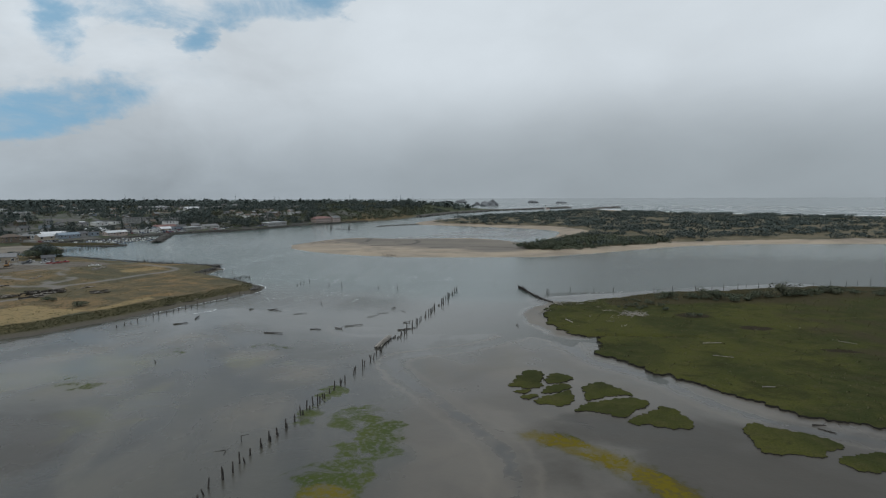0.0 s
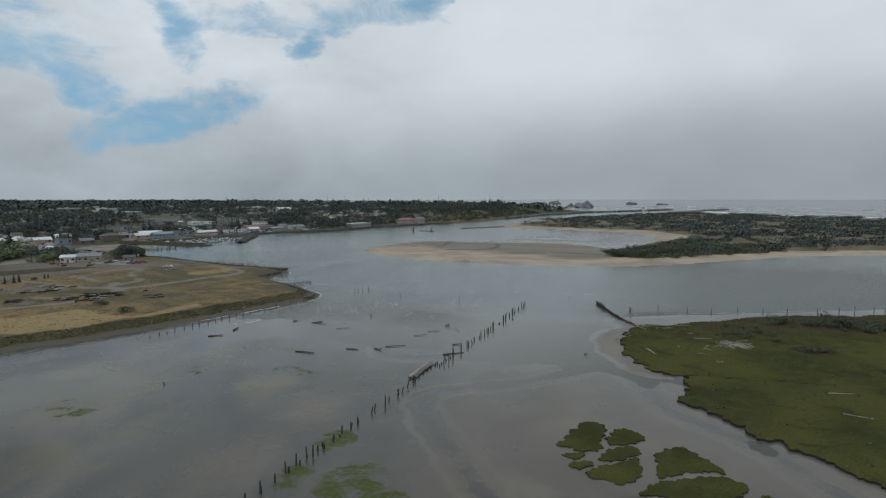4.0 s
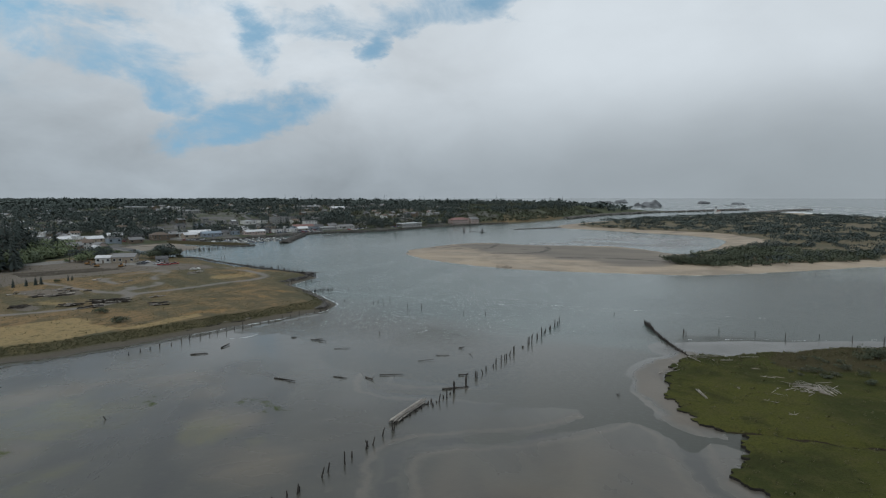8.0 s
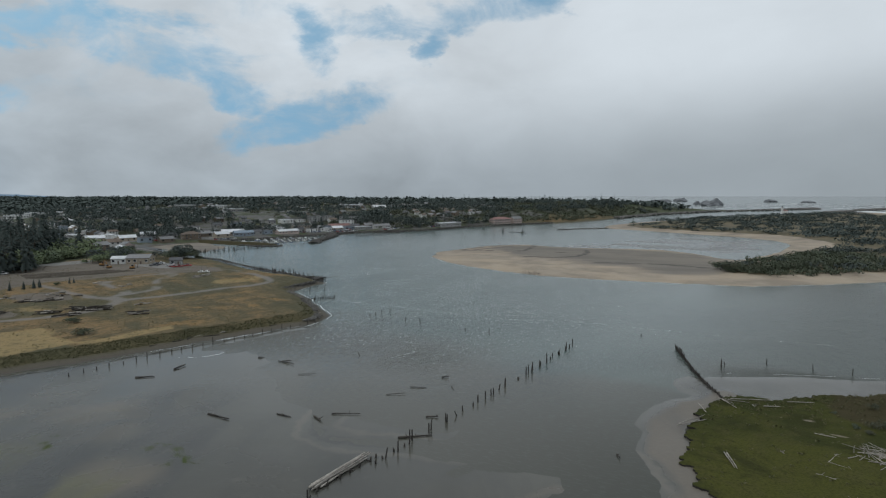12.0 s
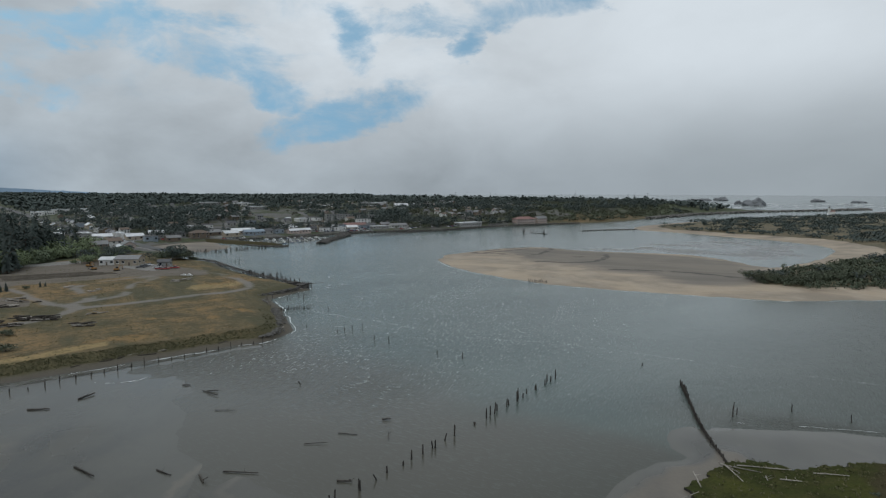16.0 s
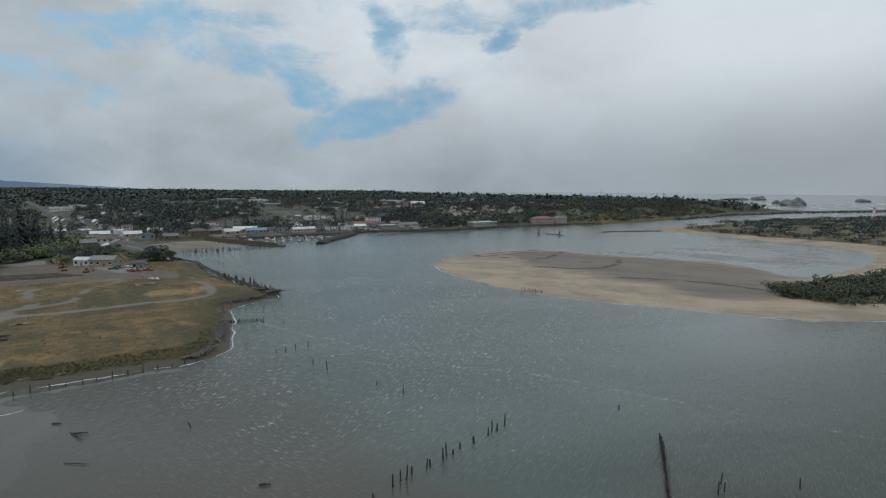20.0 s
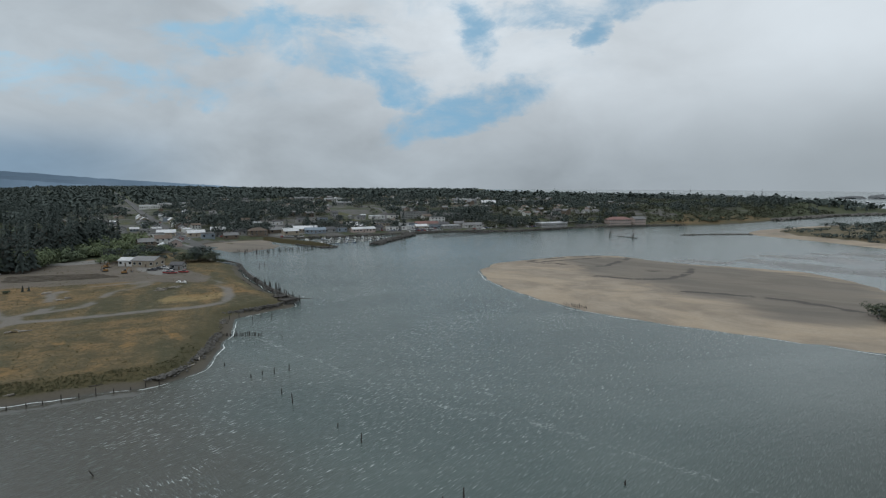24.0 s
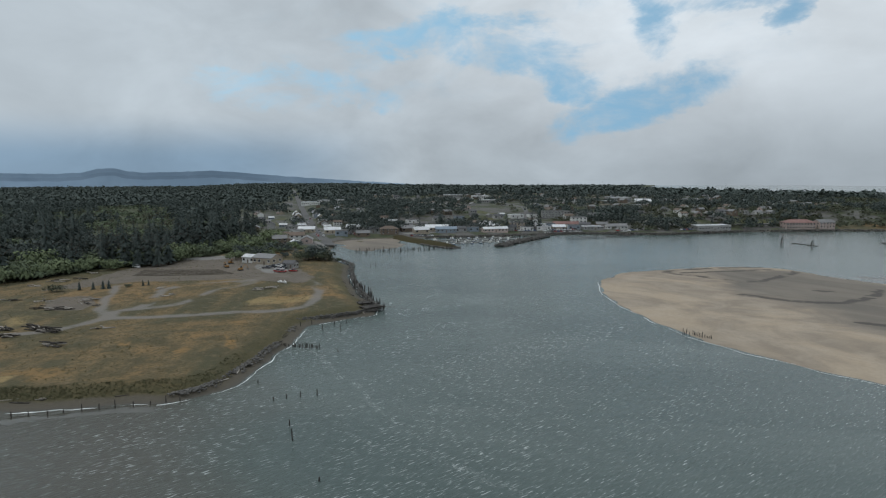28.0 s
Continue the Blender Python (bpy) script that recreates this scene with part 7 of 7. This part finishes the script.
def hull_geo(l, b, h):
    geo = Geo()
    for k, (t, w, z) in enumerate([(-0.5, 0.8, 0.05), (-0.2, 1.0, 0.0), (0.15, 0.95, 0.05), (0.38, 0.55, 0.2), (0.5, 0.05, 0.4)]):
        x = t * l
        geo.v += [(x, -b / 2 * w, h + z), (x, -b / 2 * w * 0.6, -0.3), (x, b / 2 * w * 0.6, -0.3), (x, b / 2 * w, h + z)]
        if k:
            o = 4 * k
            geo.f += [(o - 4, o, o + 1, o - 3), (o - 3, o + 1, o + 2, o - 2), (o - 2, o + 2, o + 3, o - 1), (o - 4, o - 1, o + 3, o)]
    geo.f += [(0, 1, 2, 3)]
    return geo


def boat(name, label, l, pm, mast):
    b = root(name, label, "boat", "moored boats")
    part("hull", hull_geo(l, l * 0.3, 0.9), pm, b)
    cab = part("cabin", tapered(-l * 0.2, l * 0.15, l * 0.1, 0.9, 2.6, 0.2, 0.12), TRIM, b)
    part("window", Geo().box(-l * 0.16, -l * 0.1 - 0.02, 1.75, l * 0.1, -l * 0.1 + 0.06, 2.2), GLASS, cab)
    part("mast", Geo().tube([(0, 0, 2.5), (0, 0, 2.5 + mast)], [0.09, 0.05], 6), STEEL, b)
    part("boom", Geo().tube([(0, 0, 3.4), (-l * 0.4, 0, 3.0 + mast * 0.2)], [0.06, 0.05], 6), STEEL, b)
    return b


BOATS = [boat("fishing_boat", "white fishing boat moored in the marina", 11, W_WHITE, 6), boat("fishing_boat", "blue-hulled fishing boat moored in the marina", 13, CAR_PAINT[4], 8), boat("sailing_boat", "small white boat with a tall bare mast", 9, W_WHITE, 10)]
n = 0
for j, x in enumerate((-482, -468, -455)):
    d = root("floating_dock", "long grey floating dock in the marina", "dock", "marina docks")
    for k in range(16):
        part("plank_section", Geo().box(x - 1.1, 446 + k * 5, 0.1, x + 1.1, 446 + k * 5 + 4.9, 0.5), CONCRETE, d)
    for k in range(9):
        for s in (-1, 1):
            if U(0, 1) < 0.72:
                m = pose(x + s * 6.4, 450 + k * 8.4, 0, 0, 0, 90 - 90 * s + U(-3, 3))
                if n < 3:
                    BOATS[n].matrix_basis = m @ Matrix.Scale(0.7, 4)
                else:
                    copy_thing(pick(BOATS), m @ Matrix.Scale(U(0.5, 0.75), 4))
                n += 1
for x, y, rz in [(-305.5, 287.8, 30), (-303, 289.5, 15)]:
    copy_thing(BOATS[0], pose(x, y, ground_z(x, y) + 0.3, 0, 0, rz) @ Matrix.Scale(0.55, 4))


def digger(x, y, rz):
    e = root("excavator", "yellow tracked excavator standing in the works yard", "excavator", "yard machines", (x, y, ground_z(x, y)), rz, 0.75)
    for s in (-1, 1):
        part("track", tapered(-1.8, 1.8, 0.3, 0.0, 0.8, 0.25, 0.02), TYRE, e).location = (0, s * 1.1, 0)
    part("body", tapered(-1.9, 1.2, 1.2, 0.85, 2.0, 0.1, 0.1), YELLOW, e)
    part("cab", tapered(0.1, 1.4, 0.55, 2.003, 3.0, 0.15, 0.08), GLASS, e).location = (0, 0.55, 0)
    boom = part("boom", Geo().tube([(1.0, -0.3, 1.6), (3.0, -0.3, 4.2), (5.0, -0.3, 3.4)], [0.28, 0.26, 0.2], 6), YELLOW, e)
    part("stick", Geo().tube([(5.0, -0.3, 3.4), (5.6, -0.3, 1.2)], [0.2, 0.14], 6), YELLOW, boom)
    part("bucket", tapered(-0.5, 0.5, 0.6, 0.0, 0.9, -0.15, 0), STEEL, e).location = (5.5, -0.3, 0.4)


for q in [(-386.8, 270.5, 20), (-370.6, 267.1, 200), (-355.3, 273.5, 110)]:
    digger(*q)
for x, y in [(-409.5, 271.5), (-405, 272.9), (-420, 258), (-300, 330)][:2]:
    tagged(part("utility_pole", Geo().tube([(x, y, ground_z(x, y) - 0.5), (x, y, ground_z(x, y) + 7.5)], [0.16, 0.12], 7), PILE), "bare wooden pole at the edge of the yard", "pole", "yard poles")


# ---- timber stacks and scrap in the field ----
def log_stack(x0, y0, x1, y1, n, mat, label, high=1.3, r=0.26):
    a = math.atan2(y1 - y0, x1 - x0)
    c = ((x0 + x1) / 2, (y0 + y1) / 2)
    s = root("log_stack", label, "log stack", "timber in the field", (c[0], c[1], ground_z(*c)), math.degrees(a))
    l = math.hypot(x1 - x0, y1 - y0)
    for k in range(n):
        t = RNG.normal(0, 0.7)
        z, y = U(0.15, 0.25 + (high - 0.2) * max(0.0, 1 - abs(t) / 1.5)), t
        h = U(0.7, 2.1)
        x = U(-l / 2, l / 2)
        d = h * RNG.normal(0, 0.3)
        part("log", bent((x - h, y - d, z), (x + h, y + d, max(0.15, z + U(-0.3, 0.3))), r * U(0.6, 1.2), r * 0.6, n=6, k=2), (DRIFT if mat is DARKWOOD else DARKWOOD) if U(0, 1) < 0.22 else mat, s)


for q in [(-248, 193.4, -237.4, 204.2, 62, DARKWOOD, "long dark stack of weathered logs", 2.0), (-251, 184.2, -246, 189.3, 24, DARKWOOD, "dark stack of weathered logs", 1.7), (-220.5, 203.4, -217, 208.2, 20, DARKWOOD, "short stack of grey logs", 1.6), (-284, 188, -282, 195, 8, DARKWOOD, "loose dark timbers on gravel"), (-279, 195, -277, 202, 12, DARKWOOD, "loose dark timbers on gravel"), (-300, 187.5, -298, 193, 6, DRIFT, "loose grey timbers on gravel"), (-294.5, 204, -293, 210, 9, DRIFT, "bleached scrap timbers on gravel"), (-306.5, 172, -305, 180, 9, DARKWOOD, "dark stack of long timbers"), (-238.5, 214.5, -236.5, 219.5, 4, DRIFT, "few pale logs beside the track"), (-240, 186, -236.5, 192.5, 16, DARKWOOD, "dark heap of logs in the field"), (-264.5, 172, -262.5, 178, 14, DARKWOOD, "dark heap of logs in the field"), (-291, 274, -290, 279, 10, DRIFT, "heap of bleached scrap wood"), (-293, 278, -291.5, 284, 10, DRIFT, "heap of bleached scrap wood"), (-345, 176, -343.5, 181, 5, DRIFT, "pale timbers along the yard edge"), (-358, 181, -357.5, 186, 5, DRIFT, "pale timbers along the yard edge"), (-354, 186, -352.5, 191, 5, DRIFT, "pale timbers along the yard edge"), (-358, 192, -357, 198.5, 7, DARKWOOD, "timbers along the yard edge"), (-378, 196, -377, 201, 4, DRIFT, "pale timbers along the yard edge"), (-291, 235, -289, 241, 5, DRIFT, "pale logs lying in dry grass"), (-312, 232, -311, 235, 3, DRIFT, "pale logs lying in dry grass"), (-290.5, 203, -278.5, 212, 10, DARKWOOD, "scattered timbers on gravel", 0.8)]:
    log_stack(*q)
SOIL = plain("dark_soil", (0.105, 0.088, 0.068), (0.075, 0.064, 0.050), 1.0, 0.95)
for k in range(5):
    a, b = Vector((-359 - 5.0 * k, 219 + 1.0 * k)), Vector((-343 - 5.0 * k, 269 - 1.5 * k))
    pts = [a.lerp(b, t / 40) + Vector((U(-0.3, 0.3), U(-0.3, 0.3))) for t in range(41)]
    berm = Geo().tube([(q.x, q.y, ground_z(q.x, q.y) + 0.02) for q in pts], [0.25] + [U(0.35, 0.6) for _ in range(39)] + [0.25], 7)
    tagged(part("soil_windrow", berm, SOIL, smooth=True), "low dark row of heaped soil in the yard", "soil heap", "soil rows")

# ---- ruined wharf ----
wharf = root("ruined_wharf", "collapsed dark timber wharf on leaning piles", "wharf")
for cx, cy, l, w, rz, z in [(-236.5, 313.5, 9, 4.5, 108, 2.1), (-246, 312.5, 7, 4, 98, 2.0)]:
    m = pose(cx, cy, z, 0, 2, rz)
    for k in range(int(l / 0.5)):
        if U(0, 1) < 0.85:
            part("plank", Geo().box(-l / 2 + k * 0.5, -w / 2 - U(0, 0.6), 0, -l / 2 + k * 0.5 + 0.42, w / 2 + U(0, 0.5), 0.12, m), PILE, wharf)
    for y in (-w / 2 + 0.3, 0, w / 2 - 0.3):
        part("beam", Geo().box(-l / 2 - 0.4, y - 0.18, -0.38, l / 2 + 0.8, y + 0.18, -0.004, m), PILE, wharf)
    for x in np.linspace(-l / 2 + 0.4, l / 2 - 0.2, 4):
        for y in (-w / 2 + 0.3, w / 2 - 0.3):
            p = m @ Vector((x, y, 0))
            part("post", Geo().tube([(p.x, p.y, -1), (p.x + U(-0.1, 0.1), p.y, z + U(-0.3, 0.9))], [0.2, 0.17], 7), PILE, wharf)
part("fallen_beam", bent((-234, 315, 2.2), (-230, 321.5, 2.4), 0.12, 0.08), PILE, wharf)

# ---- marina spit, town pier, channel markers ----
ms = land("marina_spit", ragged(curve_pts([(-548, 420), (-521, 419), (-490, 421), (-462, 425), (-436, 431), (-424, 436), (-426, 445), (-440, 448), (-462, 447), (-500, 439), (-545, 438)], 3), 0.8, 6, 2.0), [(-550, 415, -420, 452, 3)], lambda x, y, d: 2.3 * smooth(d, 0, 7) - 0.2, MARSH, skirt=-1, skirt_mat=ROCK, attrs={"high": lambda x, y: 0 * x + 0.9, "bare": lambda x, y: 0 * x - 1, "sandy": lambda x, y: 0 * x - 1})
tagged(ms, "grassy rubble spit sheltering the marina", "breakwater", kind="structure")
rock_heap("spit_rocks", [(-462, 425), (-436, 430), (-423, 436), (-425, 445)], 200, 2.5, 0.9, "dark rocks at the foot of the spit", 0.0, 0.8)
inlet = land("inlet_flat", ragged(curve_pts([(-522, 362), (-490, 362), (-452, 358), (-437, 366), (-437, 385), (-446, 404), (-470, 414), (-522, 424)], 3), 1.2, 8, 3.0), [(-525, 355, -430, 425, 4)], lambda x, y, d: 0.55 * smooth(d, 0, 20) + 0.12 * fbm(x, y, 14, 2.0) - 0.05, SAND, attrs={"veg": lambda x, y: blot(x, y, [(-500, 385, 18, 6)]) - 0.6, "damp": lambda x, y: 0.85 + 0.4 * fbm(x, y, 20, 4.0), "wrack": lambda x, y: 0 * x - 1})
tagged(inlet, "grey-brown mud and sand at the head of the inlet", "mudflat", kind="structure")
pier = root("town_pier", "low dark timber pier with railing posts along the quay", "pier")
for k in range(15):
    y = 561 + k * 4.8
    x = -442.8 + 0.03 * (y - 561)
    part("deck", Geo().box(x - 1.1, y, 0.8, x + 1.1, y + 4.7, 1.1), PILE, pier)
    part("post", Geo().tube([(x - 0.9, y, -1), (x - 0.9, y, 3.2)], [0.2, 0.18], 6), PILE, pier)
part("gangway", Geo().box(-472, 628.5, 1.0, -440, 631, 1.35), PILE, pier)
for x, y, h in [(-340.4, 702.4, 5.5), (-316.1, 704.6, 5.0)]:
    d = root("channel_dolphin", "dark cluster of lashed piles marking the channel", "dolphin", "channel markers", (x, y, 0))
    for k in range(5):
        a = k * 1.26
        part("pile", Geo().tube([(1.3 * math.cos(a), 1.3 * math.sin(a), -1), (0.35 * math.cos(a), 0.35 * math.sin(a), h - 0.3 * k)], [0.25, 0.2], 6), PILE, d)
boom = root("log_boom", "line of dark floating boom logs in the channel", "log boom")
for k in range(5):
    part("log", bent((-337 + k * 5, 711 - k * 1.0, 0.15), (-332.3 + k * 5, 710 - k * 1.0, 0.15), 0.35, 0.3), DARKWOOD, boom)

# ---- streets ----
TAR = plain("worn_asphalt", (0.115, 0.113, 0.11), (0.085, 0.084, 0.082), 0.5, 0.9)
for k, l in enumerate(STREETS):
    p = curve_pts(l, 9, False)
    p = p[p[:, 0] > -2400]
    geo, half = Geo(), (4.6 if k == 0 else 3.0)
    for i, (x, y) in enumerate(p):
        t = p[min(i + 1, len(p) - 1)] - p[max(i - 1, 0)]
        nr = np.array((-t[1], t[0])) / np.linalg.norm(t) * half
        z = max(ground_z(x, y), ground_z(x + nr[0], y + nr[1]), ground_z(x - nr[0], y - nr[1])) + 0.12
        geo.v += [(x - nr[0], y - nr[1], z), (x + nr[0], y + nr[1], z), (x - nr[0], y - nr[1], z - 1.5), (x + nr[0], y + nr[1], z - 1.5)]
        if i:
            o = 4 * i
            geo.f += [(o - 4, o, o + 1, o - 3), (o - 2, o + 2, o, o - 4), (o - 3, o + 1, o + 3, o - 1)]
    tagged(part("road", geo, TAR), "worn grey asphalt street through the town", "road", kind="structure")
